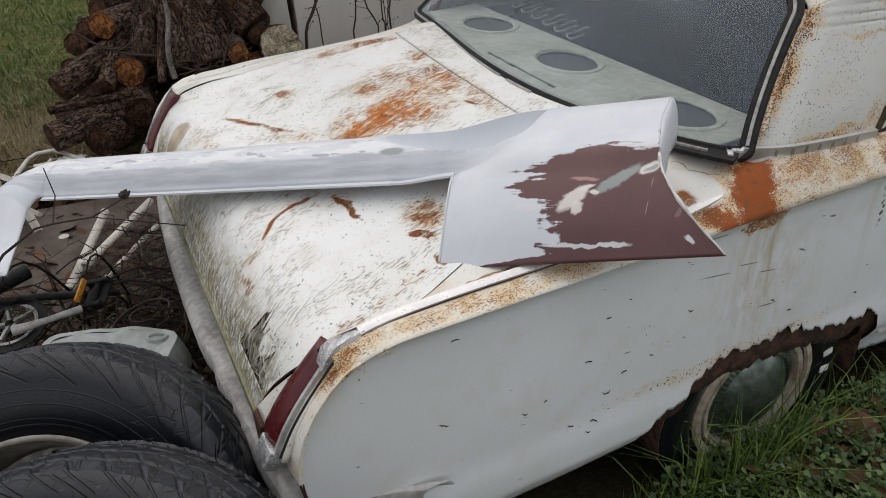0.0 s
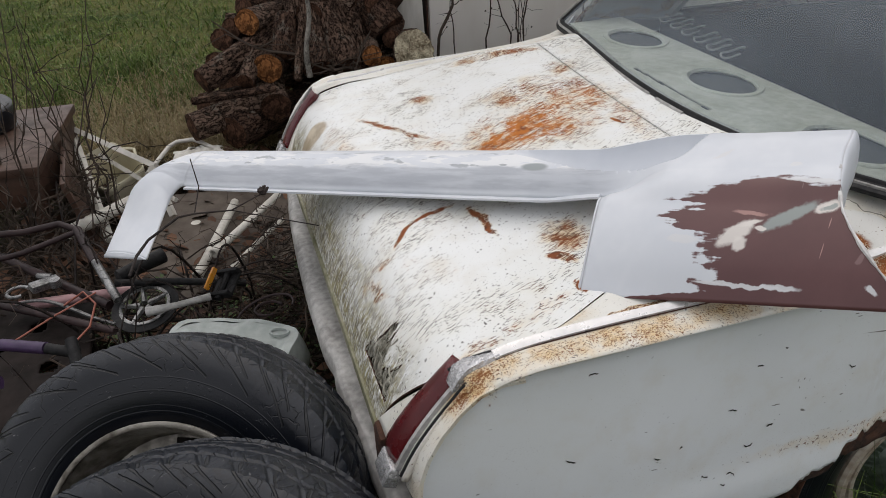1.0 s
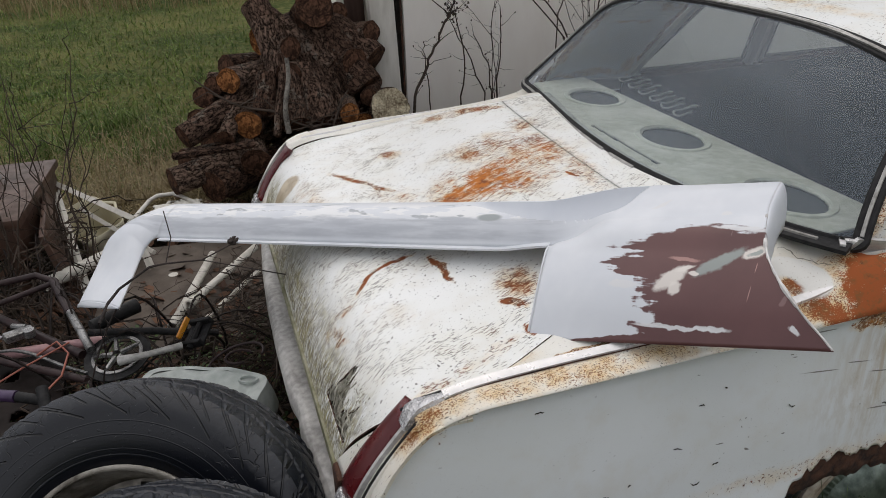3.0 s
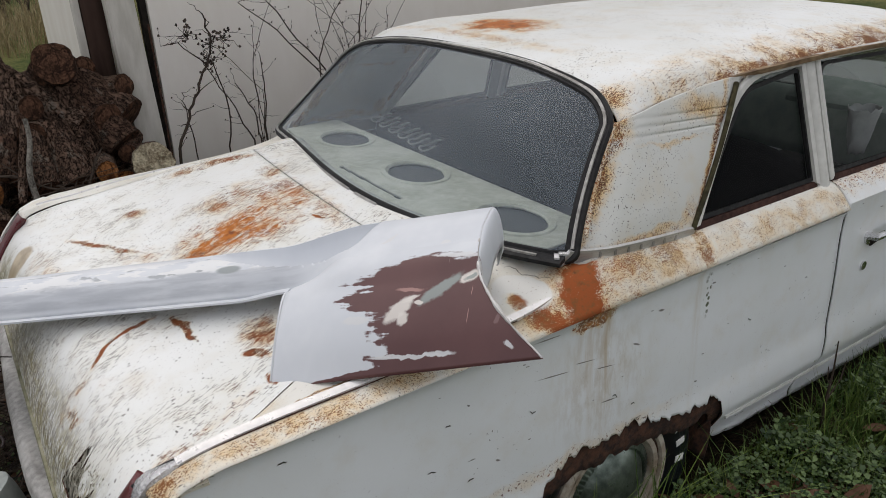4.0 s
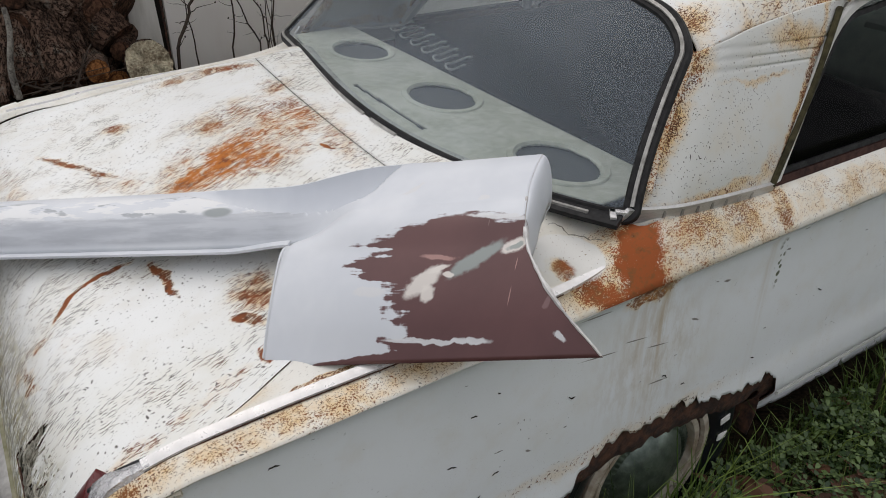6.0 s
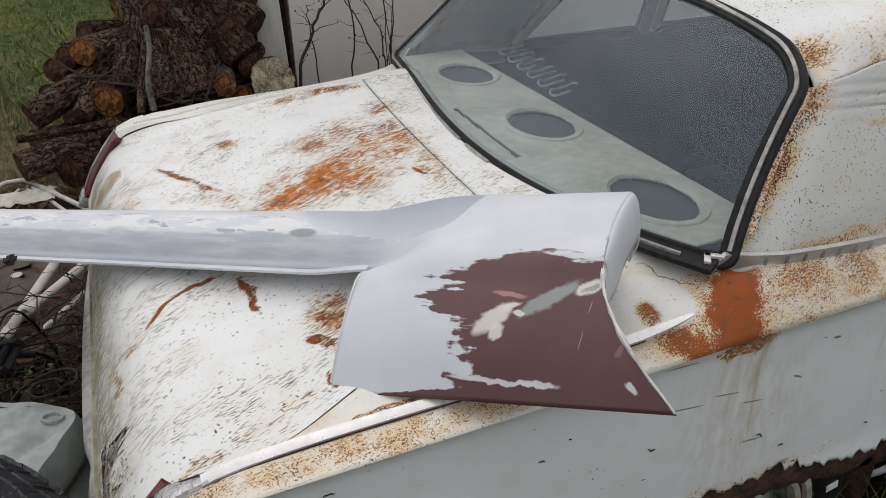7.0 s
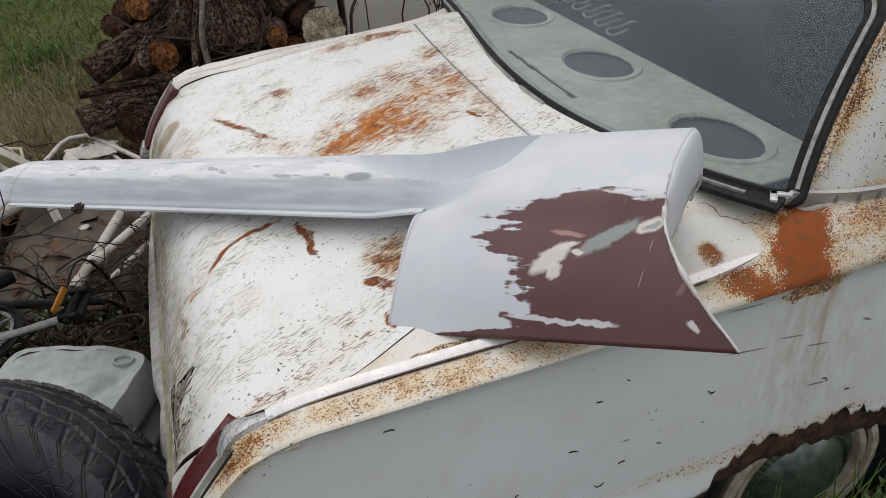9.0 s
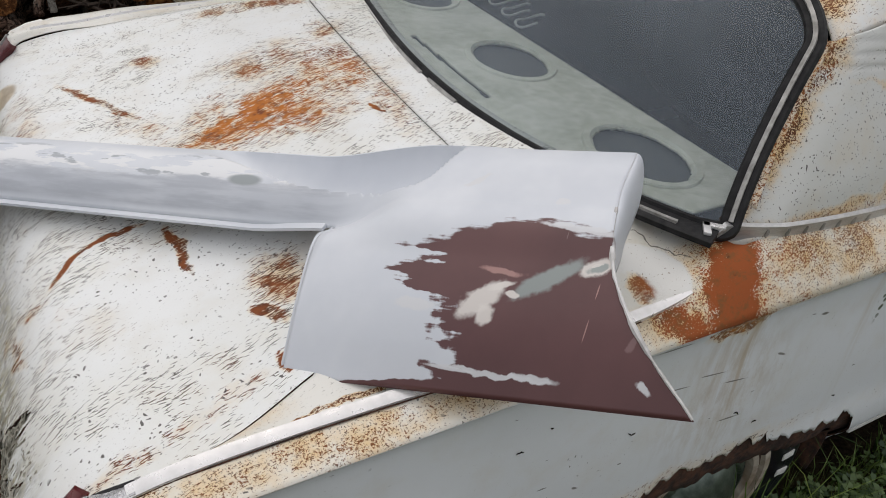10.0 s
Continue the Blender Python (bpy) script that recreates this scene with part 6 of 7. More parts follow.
def log(at, toward, radius, length, face):
    """A log whose cut face is at a place and looks toward a direction."""
    d = Vector(toward).normalized()
    q = d.to_track_quat("Z", "Y").to_matrix().to_4x4()
    m = Matrix.Translation(at) @ q
    seed = rng.uniform(0, 50)
    n = 40

    def side(u, v):
        a = 2 * math.pi * u
        r = radius * (1 + 0.10 * noise.noise((math.cos(a) * 1.5, math.sin(a) * 1.5, seed)) + 0.05 * noise.noise((math.cos(a) * 5, math.sin(a) * 5, seed + v * 4)) + 0.05 * (abs(noise.noise((math.cos(a) * 7, math.sin(a) * 7, seed + v * 2.5))) - 0.25) + 0.04 * noise.noise((math.cos(a) * 12, math.sin(a) * 12, v * 16 + seed)))
        bend = 0.06 * length * math.sin(v * 2 + seed)
        return (r * math.cos(a) + bend * v, r * math.sin(a) + bend * v * 0.4, -v * length)
    ob = thing("log", "bark-covered firewood log with sawn end", "log", "stacked firewood", at=m)
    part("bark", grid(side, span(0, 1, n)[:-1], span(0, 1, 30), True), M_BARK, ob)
    ring0 = [side(u, 0) for u in span(0, 1, n)[:-1]]
    ring1 = [side(u, 1) for u in span(0, 1, n)[:-1]]

    def cap(ring, z):
        vs_ = [(p[0] * k, p[1] * k, p[2] + z * (1 - k) * 2 + (0.022 if face is M_CUT3 else 0.004) * noise.noise((p[0] * 40 * k, p[1] * 40 * k, seed))) for k in (0.985, 0.6, 0.25) for p in ring]
        fs = [(i * n + j, i * n + (j + 1) % n, (i + 1) * n + (j + 1) % n, (i + 1) * n + j) for i in range(2) for j in range(n)] + [tuple(range(2 * n, 3 * n))]
        return vs_, fs
    part("sawn_end", cap(ring0, 0.004), face, ob, "sawn wood face")
    mid = Vector((sum(p[0] for p in ring1) / n, sum(p[1] for p in ring1) / n, 0))
    vs1 = [((p[0] - mid.x) * k + mid.x, (p[1] - mid.y) * k + mid.y, p[2] - 0.002) for k in (0.985, 0.4) for p in ring1]
    part("sawn_end", (vs1, [(j, (j + 1) % n, n + (j + 1) % n, n + j) for j in range(n)] + [tuple(range(n, 2 * n))]), M_CUT2, ob)
    return ob


# end face, the way it looks, radius, length
for at, to, r, l, face in (
    ((0.42, 2.62, 0.99), (-0.25, -1, 0.15), 0.105, 0.70, M_CUT2),
    ((0.13, 2.66, 0.88), (-0.6, -1, 0.0), 0.090, 0.70, M_CUT),
    ((-0.06, 2.72, 0.57), (-0.7, -1, 0.1), 0.070, 0.80, M_CUT2),
    ((0.02, 2.50, 0.36), (-0.2, -1, 0.15), 0.075, 0.70, M_CUT),
    ((0.62, 2.36, 0.40), (-0.1, -1, 0.1), 0.068, 0.60, M_CUT),
    ((0.77, 2.30, 0.50), (0.0, -1, 0.25), 0.115, 0.34, M_CUT3),
    ((-0.393, 2.220, 0.492), (-0.84, -0.44, -0.31), 0.066, 0.54, M_CUT2),
    ((-0.112, 2.360, 0.736), (-0.47, -0.87, 0.13), 0.068, 0.50, M_CUT),
    ((-0.194, 2.420, 0.701), (-0.50, -0.86, 0.13), 0.055, 0.50, M_CUT2),
    ((-0.051, 2.220, 0.523), (-0.32, -0.95, 0.03), 0.076, 0.40, M_CUT),
    ((0.515, 2.220, 0.518), (-0.09, -1.00, 0.03), 0.056, 0.38, M_CUT),
    ((-0.180, 2.180, 0.477), (-0.35, -0.83, -0.43), 0.045, 0.22, M_CUT2),
    ((-0.257, 2.440, 0.642), (-0.45, -0.87, 0.21), 0.060, 0.53, M_CUT2),
    ((-0.314, 2.400, 0.529), (-0.54, -0.81, 0.22), 0.060, 0.49, M_CUT2),
    ((-0.485, 2.120, 0.289), (-0.93, -0.36, -0.10), 0.075, 0.49, M_CUT2),
    ((-0.288, 2.080, 0.250), (-0.70, -0.72, -0.02), 0.085, 0.45, M_CUT2),
    ((-0.047, 2.120, 0.342), (0.03, -0.98, -0.21), 0.080, 0.29, M_CUT2),
    ((-0.412, 2.260, 0.344), (-0.85, -0.51, 0.10), 0.070, 0.47, M_CUT2),
    ((-0.458, 2.100, 0.435), (-1.00, 0.00, -0.03), 0.020, 0.42, M_CUT2),
    ((0.089, 2.120, 0.468), (-0.22, -0.46, -0.86), 0.020, 0.39, M_CUT2),
    ((0.043, 2.260, 0.556), (-0.17, -0.75, -0.64), 0.060, 0.25, M_CUT2),
    ((0.213, 2.220, 0.485), (0.01, -0.72, -0.69), 0.075, 0.32, M_CUT2),
    ((0.363, 2.220, 0.473), (0.09, -0.70, -0.71), 0.085, 0.37, M_CUT2),
    ((0.40, 2.38, 1.080), (-0.2, -1, 0.2), 0.105, 0.60, M_CUT2),
    ((0.74, 2.52, 0.90), (0.5, -1, 0.2), 0.062, 0.5, M_CUT2),
    ((0.58, 2.66, 1.00), (0.1, -1, 0.3), 0.060, 0.5, M_CUT2),
    ((0.50, 2.50, 0.72), (0.50, -0.45, -0.42), 0.085, 0.50, M_CUT2),
    ((0.66, 2.42, 0.60), (0.42, -0.45, -0.62), 0.105, 0.62, M_CUT2),
    ((0.74, 2.50, 0.74), (0.40, -0.40, -0.35), 0.100, 0.42, M_CUT2),
    ((0.36, 2.40, 0.52), (0.28, -0.50, -0.75), 0.085, 0.70, M_CUT2),
    ((0.48, 2.34, 0.36), (0.12, -0.45, -0.85), 0.080, 0.62, M_CUT2),
    ((0.22, 2.38, 0.44), (0.05, -0.45, -0.95), 0.085, 0.62, M_CUT2),
    ((0.34, 2.26, 0.26), (-0.05, -0.55, -0.75), 0.072, 0.55, M_CUT2),
    ((0.06, 2.46, 0.42), (-0.30, -0.55, -0.75), 0.080, 0.60, M_CUT2),
    ((0.08, 2.40, 0.22), (-0.70, -0.70, -0.25), 0.085, 0.8, M_CUT2),
    ((-0.22, 2.45, 0.12), (-0.9, -0.5, -0.1), 0.090, 0.9, M_CUT2),
    ((0.28, 2.20, 0.14), (-0.4, -0.8, -0.25), 0.100, 0.6, M_CUT2),
    ((0.55, 2.15, 0.18), (0.1, -0.8, -0.3), 0.110, 0.6, M_CUT2),
    ((0.16, 2.30, 0.08), (-0.8, -0.5, 0.0), 0.100, 0.8, M_CUT2),
    ((0.78, 2.25, 0.25), (0.2, -0.9, 0.0), 0.120, 0.5, M_CUT2),
    ((-0.10, 2.85, 0.42), (-0.8, -0.7, 0.1), 0.090, 0.7, M_CUT2),
    ((-0.10, 2.75, 0.72), (-0.9, -0.6, 0.1), 0.080, 0.7, M_CUT2),
    ((-0.25, 2.80, 0.25), (-0.8, -0.8, 0.0), 0.100, 0.8, M_CUT2),
    ((0.50, 2.86, 0.80), (-0.1, -0.8, -0.1), 0.120, 0.5, M_CUT2),
    ((0.25, 2.86, 0.70), (-0.2, -0.8, 0.1), 0.120, 0.5, M_CUT2),
    ((0.10, 2.86, 0.55), (-0.4, -0.8, 0.1), 0.120, 0.5, M_CUT2),
    ((0.45, 2.70, 0.50), (0.0, -0.8, 0.1), 0.140, 0.5, M_CUT2),
    ((0.20, 2.66, 0.35), (-0.2, -0.8, 0.1), 0.140, 0.5, M_CUT2),
    ((0.20, 2.30, 0.46), (0.10, -0.25, -1.0), 0.017, 0.40, M_CUT2),
    ((-0.30, 2.32, 0.30), (-1.0, -0.35, -0.2), 0.030, 0.75, M_CUT2),
):
    log(at, to, r, l, face)
for k in range(6):
    z = rng.uniform(0.30, 0.98)
    x = rng.uniform(-0.02 + 0.20 * z, 0.66)
    log((x, 2.14 + 0.36 * z, z), (rng.uniform(-0.7, 0.3), -1, rng.uniform(-0.1, 0.35)), rng.uniform(0.050, 0.080), rng.uniform(0.3, 0.4), M_CUT2)
for k in range(9):
    z = rng.uniform(0.12, 0.70)
    x = rng.uniform(-0.16 + 0.32 * z, 0.45)
    ang = rng.uniform(-0.9, 0.9) + (math.pi if k % 3 else 0)
    log((x, 2.20 + 0.42 * z + 0.10 * max(0.0, -x), z), (math.cos(ang), -0.35, 0.8 * math.sin(ang)), rng.uniform(0.030, 0.060), rng.uniform(0.30, 0.5), M_CUT2)

rng = random.Random(77)
for k in range(9):
    branch = thing("dead_branch", "thin dead branch fallen across the firewood", "branch", "branches on the firewood")
    x0, y0, z0 = rng.uniform(0.10, 0.50), rng.uniform(2.06, 2.20), rng.uniform(0.25, 0.55)
    ang, ln = rng.uniform(-0.9, 0.9) + (math.pi if k % 2 else 0), rng.uniform(0.30, 0.52)
    rise = rng.uniform(-0.25, 0.30)
    pts = [Vector((x0 + math.cos(ang) * ln * t, y0 + 0.12 * t + 0.02 * math.sin(4 * t + k), z0 + rise * t + 0.03 * math.sin(5 * t + 2 * k))) for t in span(0, 1, 8)]
    part("limb", tube(pts, [lerp(0.010, 0.003, t) for t in span(0, 1, 8)], 6), M_TWIG, branch)
    for j in range(4):
        p = pts[2 + j]
        part("twig", tube([p, p + Vector((rng.gauss(0, 0.06), rng.gauss(-0.02, 0.03), rng.uniform(-0.02, 0.09))), p + Vector((rng.gauss(0, 0.12), rng.gauss(-0.04, 0.04), rng.uniform(0.0, 0.16)))], [0.004, 0.003, 0.0015], 4), M_TWIG, branch)

# a lichened branch leaning on the pile
M_LICHEN = simple("lichen_mottled_bark", (0.016, 0.012, 0.010), (0.30, 0.28, 0.24), 60, 0.9, 0.0, 0.8)
limb = thing("lichened_branch", "pale lichen-mottled branch leaning on the log pile", "branch")
bend = [lerp(Vector((0.190, 2.16, 0.870)), Vector((0.142, 2.09, 0.485)), t) + Vector((0.010 * math.sin(7 * t), 0, 0)) for t in span(0, 1, 8)]
part("branch_stem", tube(bend, [lerp(0.011, 0.016, t) for t in span(0, 1, 8)], 10), M_LICHEN, limb)

# ---- two spare wheels leaning behind the bumper ----
M_STEEL = simple("dirty_silver_steel_rim", (0.060, 0.048, 0.034), (0.40, 0.375, 0.33), 22, 0.38, 0.5, 0.3)


def spare_wheel(m, label):
    R, RI, H = 0.410, 0.235, 0.124
    prof = tyre_profile(R, RI, H, 70)
    ob = thing("spare_wheel", label, "wheel", "spare wheels", at=m)

    def cut(d, half):
        """1 in a slot of a half-width, 0 outside, with sloping sides."""
        return smoothstep(half + 0.0022, half - 0.0010, abs(d))

    def groove(a, j):
        r, h = prof[j]
        arc, d = a * R, 0.0
        pitch = 2 * math.pi * R / 44
        if abs(h) < H * 0.82 and r > R - 0.03:
            zig = 0.006 * (abs((arc / pitch) % 2 - 1) * 2 - 1)
            for mid, half in ((0.048, 0.0038), (-0.048, 0.0038), (0.0, 0.0026)):
                d = max(d, cut(h - mid - zig * (1 if mid >= 0 else -1), half))
            side = 1 if h > 0 else -1
            lag = (arc + abs(h) * 0.55 + (pitch / 2 if side > 0 else 0) + pitch / 2) % pitch - pitch / 2
            if abs(h) > 0.048:
                d = max(d, cut(lag, 0.0040))
            else:
                d = max(d, 0.7 * cut(lag, 0.0020))
            sipe = (arc - h * 0.35 + pitch / 4) % (pitch / 2) - pitch / 4
            d = max(d, 0.35 * cut(sipe, 0.0008))
            worn = 0.0015 * noise.noise((math.cos(a) * 9, math.sin(a) * 9, h * 40))
            return -0.0042 * d + worn
        if r > RI + 0.62 * (R - RI):
            lag = (arc + 0.07 + (pitch / 2 if h > 0 else 0) + pitch / 2) % pitch - pitch / 2
            deep = smoothstep(RI + 0.62 * (R - RI), RI + 0.95 * (R - RI), r)
            chev = (arc + (r - RI) * 0.9) % (pitch * 2) - pitch
            return -0.0020 * deep * cut(lag, 0.0042) - 0.0016 * cut(chev, 0.003)
        return 0.0
    part("tyre", revolve(prof, 792, groove), M_TYRE, ob, "worn all-terrain tyre", angle=28)
    rim = part("rim", revolve([(0.232, 0.118), (0.243, 0.115), (0.241, 0.104), (0.228, 0.096), (0.216, 0.070), (0.208, 0.030), (0.200, 0.004), (0.165, 0.000), (0.140, 0.016), (0.10, 0.026), (0.08, 0.012), (0.045, 0.012), (0.001, 0.012)], 64), M_STEEL, ob, "dirty silver rim", solid=0.004)
    part("rim_barrel", revolve([(0.200, 0.004), (0.195, -0.05), (0.215, -0.09), (0.234, -0.118)], 48), M_STEEL, rim)
    for k in range(5):
        a = k * 2 * math.pi / 5
        part("lug_hole", tube([(0.055 * math.cos(a), 0.055 * math.sin(a), 0.018), (0.055 * math.cos(a), 0.055 * math.sin(a), 0.028)], 0.011, 8), M_RUST, rim)
    for k in range(8):
        a = k * 2 * math.pi / 8
        # no opening is cut: a black plate stands for each slot's shade
        part("vent_slot", moved(box(-0.022, 0.022, -0.012, 0.012, -0.003, 0.004, 0.002), Matrix.Rotation(a, 4, "Z") @ Matrix.Translation((0.178, 0, 0.004)) @ Matrix.Rotation(radians(90), 4, "Z")), M_DARK, rim)
    return ob


def stand(x, y, z, yaw, back):
    """A wheel on its tread: its outer face looks along yaw, and it leans back."""
    return Matrix.Translation((x, y, z)) @ pose(0, 0, 0, 90 - back, 0, yaw)


spare_wheel(stand(-0.540, -0.567, 0.387, -22.6, 34), "big worn off-road tyre on a dirty silver rim")
spare_wheel(stand(-0.510, -0.955, 0.419, -22.6, 34), "second worn off-road tyre standing in front")

# ---- grey plastic can ----
M_CAN = simple("faded_grey_green_plastic", (0.31, 0.35, 0.335), (0.56, 0.60, 0.575), 16, 0.55, 0.0, 0.25)
can = thing("plastic_can", "faded grey-green plastic can beside the bumper", "can")


def can_pt(u, v):
    a = 2 * math.pi * u
    c, s = math.cos(a), math.sin(a)
    k = (abs(c) ** 5 + abs(s) ** 5) ** (-1 / 5)
    t = v
    sh = 1 - 0.06 * smoothstep(0.82, 1.0, t) - 0.10 * smoothstep(0.985, 1.0, t)
    top = 0.015 * noise.noise((c * 2, s * 2, 3)) * smoothstep(0.8, 1, t)
    rib = 0.006 * math.sin(t * 26) * (1 - smoothstep(0.7, 0.85, t))
    return ((0.125 * k * c * sh + rib * c), (0.155 * k * s * sh + rib * s), 0.40 * min(t, 0.97) / 0.97 + top + (0.004 if t > 0.98 else 0))


m_can = Matrix.Translation((-0.418, 0.008, -0.008)) @ pose(0, 0, 0, 1, -2, -29) @ Matrix.Diagonal((1.68, 1.02, 1.0, 1.0))
part("can_body", moved(grid(can_pt, span(0, 1, 48)[:-1], span(0, 0.8, 24) + span(0.82, 1, 14), True), m_can), M_CAN, can)
topf = [can_pt(u, 1.0) for u in span(0, 1, 96)[:-1]]
part("can_top", moved(disc_of([(p[0], p[1]) for p in topf], lambda a, b: (a, b, 0.404 + 0.010 * noise.noise((a * 12, b * 12, 3)) + 0.005 * noise.noise((a * 30, b * 30, 8)) - 0.020 * math.exp(-((a - 0.085 + 2.2 * (0.07 - b) ** 2) / 0.011) ** 2) * smoothstep(-0.14, -0.10, b) * smoothstep(0.10, 0.05, b) - 0.010 * math.exp(-((b - 0.02 - 2.0 * (a + 0.04) ** 2) / 0.010) ** 2) * smoothstep(-0.11, -0.08, a) * smoothstep(0.05, 0.02, a)), span(1.0, 0.04, 26)), m_can), M_CAN, can)
part("moulded_circle", moved(strip([(0.080 + 0.016 * math.cos(a), 0.095 + 0.016 * math.sin(a), 0.409) for a in span(0, 6.283, 20)[:-1]], [(-0.003, -0.004), (0.003, -0.004), (0.002, 0.003), (-0.002, 0.003)], [(0, 0, 1)] * 20, True), m_can), M_CAN, can)

# ---- the scrap heap behind the car ----
M_PVC = simple("scuffed_white_plastic_pipe", (0.42, 0.40, 0.35), (0.70, 0.68, 0.62), 18, 0.5)
M_BOARD = simple("wet_brown_board", (0.045, 0.034, 0.026), (0.115, 0.090, 0.070), 7, 0.75)
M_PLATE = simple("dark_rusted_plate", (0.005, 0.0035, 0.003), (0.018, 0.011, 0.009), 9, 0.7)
M_TABLE = simple("rust_brown_painted_steel", (0.042, 0.022, 0.014), (0.118, 0.064, 0.045), 8, 0.5, 0.1)
M_BIKE = simple("faded_maroon_bike_paint", (0.013, 0.008, 0.009), (0.048, 0.030, 0.030), 14, 0.4)
M_PINK = simple("faded_pink_paint", (0.36, 0.20, 0.21), (0.52, 0.33, 0.33), 14, 0.5)
M_PURPLE = simple("purple_paint", (0.035, 0.018, 0.055), (0.085, 0.045, 0.12), 16, 0.4)
M_AMBER = simple("amber_reflector", (0.55, 0.22, 0.02), (0.75, 0.33, 0.04), 20, 0.25)
M_CREAM = simple("cream_plastic", (0.52, 0.48, 0.34), (0.70, 0.66, 0.50), 6, 0.5)
M_CABLE = simple("orange_cable_skin", (0.22, 0.06, 0.04), (0.36, 0.12, 0.08), 12, 0.5)


M_OLDSTEEL = simple("tarnished_steel", (0.045, 0.045, 0.045), (0.30, 0.30, 0.30), 60, 0.4, 0.5, 0.4)
M_CANE = simple("dark_cane_bark", (0.010, 0.008, 0.008), (0.045, 0.034, 0.030), 40, 0.7)


def bar(name, pts, r, mat, owner, label="", sides=10):
    return part(name, tube(pts, r, sides), mat, owner, label)


bike = thing("bicycle", "scrapped maroon child's bicycle lying on its side in brambles", "bicycle")
bar("down_tube", [(-1.45, 1.23, 0.37), (-1.11, 0.83, 0.36), (-0.76, 0.42, 0.36)], 0.015, M_BIKE, bike)
bar("chain_stay", [(-1.40, 0.80, 0.34), (-1.0, 0.50, 0.34), (-0.74, 0.30, 0.34)], 0.013, M_BIKE, bike)
bar("top_tube", [(-1.36, 0.98, 0.42), (-1.05, 0.86, 0.45), (-0.93, 0.86, 0.46), (-0.86, 0.80, 0.45)], 0.012, M_BIKE, bike)
bar("seat_stay", [(-1.45, 0.72, 0.40), (-1.05, 0.76, 0.42), (-0.86, 0.80, 0.45)], 0.010, M_BIKE, bike)
bar("seat_tube", [(-0.87, 0.81, 0.45), (-0.80, 0.60, 0.425)], 0.016, M_BIKE, bike)
bar("seat_post", [(-0.80, 0.60, 0.425), (-0.72, 0.37, 0.40)], 0.014, M_TARNISH, bike, "scratched chrome seat post")
bar("grip", [(-0.72, 0.465, 0.43), (-0.655, 0.51, 0.43), (-0.585, 0.555, 0.43)], [0.022, 0.024, 0.026], M_RUBBER, bike, "black rubber grip")
bar("handlebar", [(-0.73, 0.44, 0.425), (-0.55, 0.44, 0.39), (-0.34, 0.43, 0.34)], 0.012, M_RUBBER, bike)
bar("pink_tube", [(-1.06, 0.56, 0.335), (-0.70, 0.51, 0.345)], 0.018, M_PINK, bike, "faded pink tube")
bar("purple_tube", [(-1.25, 0.03, 0.44), (-0.97, 0.0, 0.45)], 0.017, M_PURPLE, bike, "purple tube")
bar("purple_grip", [(-1.00, 0.175, 0.45), (-0.88, 0.115, 0.45)], 0.017, M_PURPLE, bike, "ribbed purple grip")
bar("stem_clamp", [(-0.88, 0.115, 0.45), (-0.80, 0.09, 0.43)], 0.015, M_RUBBER, bike)
bar("stem", [(-0.815, 0.12, 0.46), (-0.80, 0.03, 0.40)], 0.016, M_RUBBER, bike)
bar("front_bar", [(-1.3, 0.27, 0.45), (-1.15, 0.24, 0.455), (-1.0, 0.175, 0.45)], 0.008, M_BIKE, bike)
mr = Matrix.Translation((-0.650, 0.365, 0.365)) @ pose(0, 0, 0, 12, -10, 20)
ring = part("chainring", moved(revolve([(0.075, -0.002), (0.102, -0.002), (0.102, 0.003), (0.075, 0.003), (0.075, -0.002)], 66, lambda a, j: 0.004 * math.sin(a * 33) if j in (1, 2) else 0), mr), M_RUBBER, bike, "dark toothed chainring")
part("chain_guard_ring", moved(revolve([(0.068, 0.004), (0.078, 0.004), (0.078, 0.008), (0.068, 0.008), (0.068, 0.004)], 48), mr), M_TARNISH, ring)
for k in range(5):
    a = k * 2 * math.pi / 5
    part("spider_arm", moved(tube([(0.012 * math.cos(a), 0.012 * math.sin(a), 0.005), (0.076 * math.cos(a), 0.076 * math.sin(a), 0.005)], [0.010, 0.006], 6), mr), M_TARNISH, ring)
bar("crank_arm", [(-0.640, 0.300, 0.385), (-0.55, 0.290, 0.395), (-0.45, 0.310, 0.39)], [0.016, 0.010, 0.012], M_WORN, bike, "scratched alloy crank arm")
pedal = part("pedal", moved(joined(box(-0.045, 0.045, -0.050, 0.050, -0.014, -0.006, 0.003), box(-0.045, 0.045, -0.050, -0.036, -0.014, 0.014, 0.003), box(-0.045, 0.045, 0.036, 0.050, -0.014, 0.014, 0.003), tube([(0, -0.06, 0), (0, 0.05, 0)], 0.011, 8)), Matrix.Translation((-0.405, 0.355, 0.40)) @ pose(0, 0, 0, 25, -20, -38)), M_RUBBER, bike, "black plastic pedal")
part("reflector", moved(box(-0.006, 0.004, -0.040, 0.040, -0.009, 0.009, 0.002), Matrix.Translation((-0.442, 0.375, 0.415)) @ pose(0, 0, 0, 25, -20, -38)), M_AMBER, pedal, "amber pedal reflector")
cage = [(-1.04 + 0.032 * math.cos(a), 0.565 + 0.032 * math.sin(a), 0.385) for a in span(0.4, 5.2, 14)]
der = bar("derailleur", cage, 0.006, M_TARNISH, bike, "silver derailleur cage")
part("derailleur_body", joined(moved(box(-0.05, 0.04, -0.018, 0.018, -0.012, 0.016, 0.006), Matrix.Translation((-0.955, 0.575, 0.39)) @ pose(0, 0, 0, 10, 5, 30)), tube([(-0.925, 0.56, 0.385), (-0.925, 0.56, 0.41)], 0.018, 12), tube([(-0.985, 0.62, 0.40), (-0.94, 0.60, 0.40)], 0.010, 8)), M_TARNISH, der)
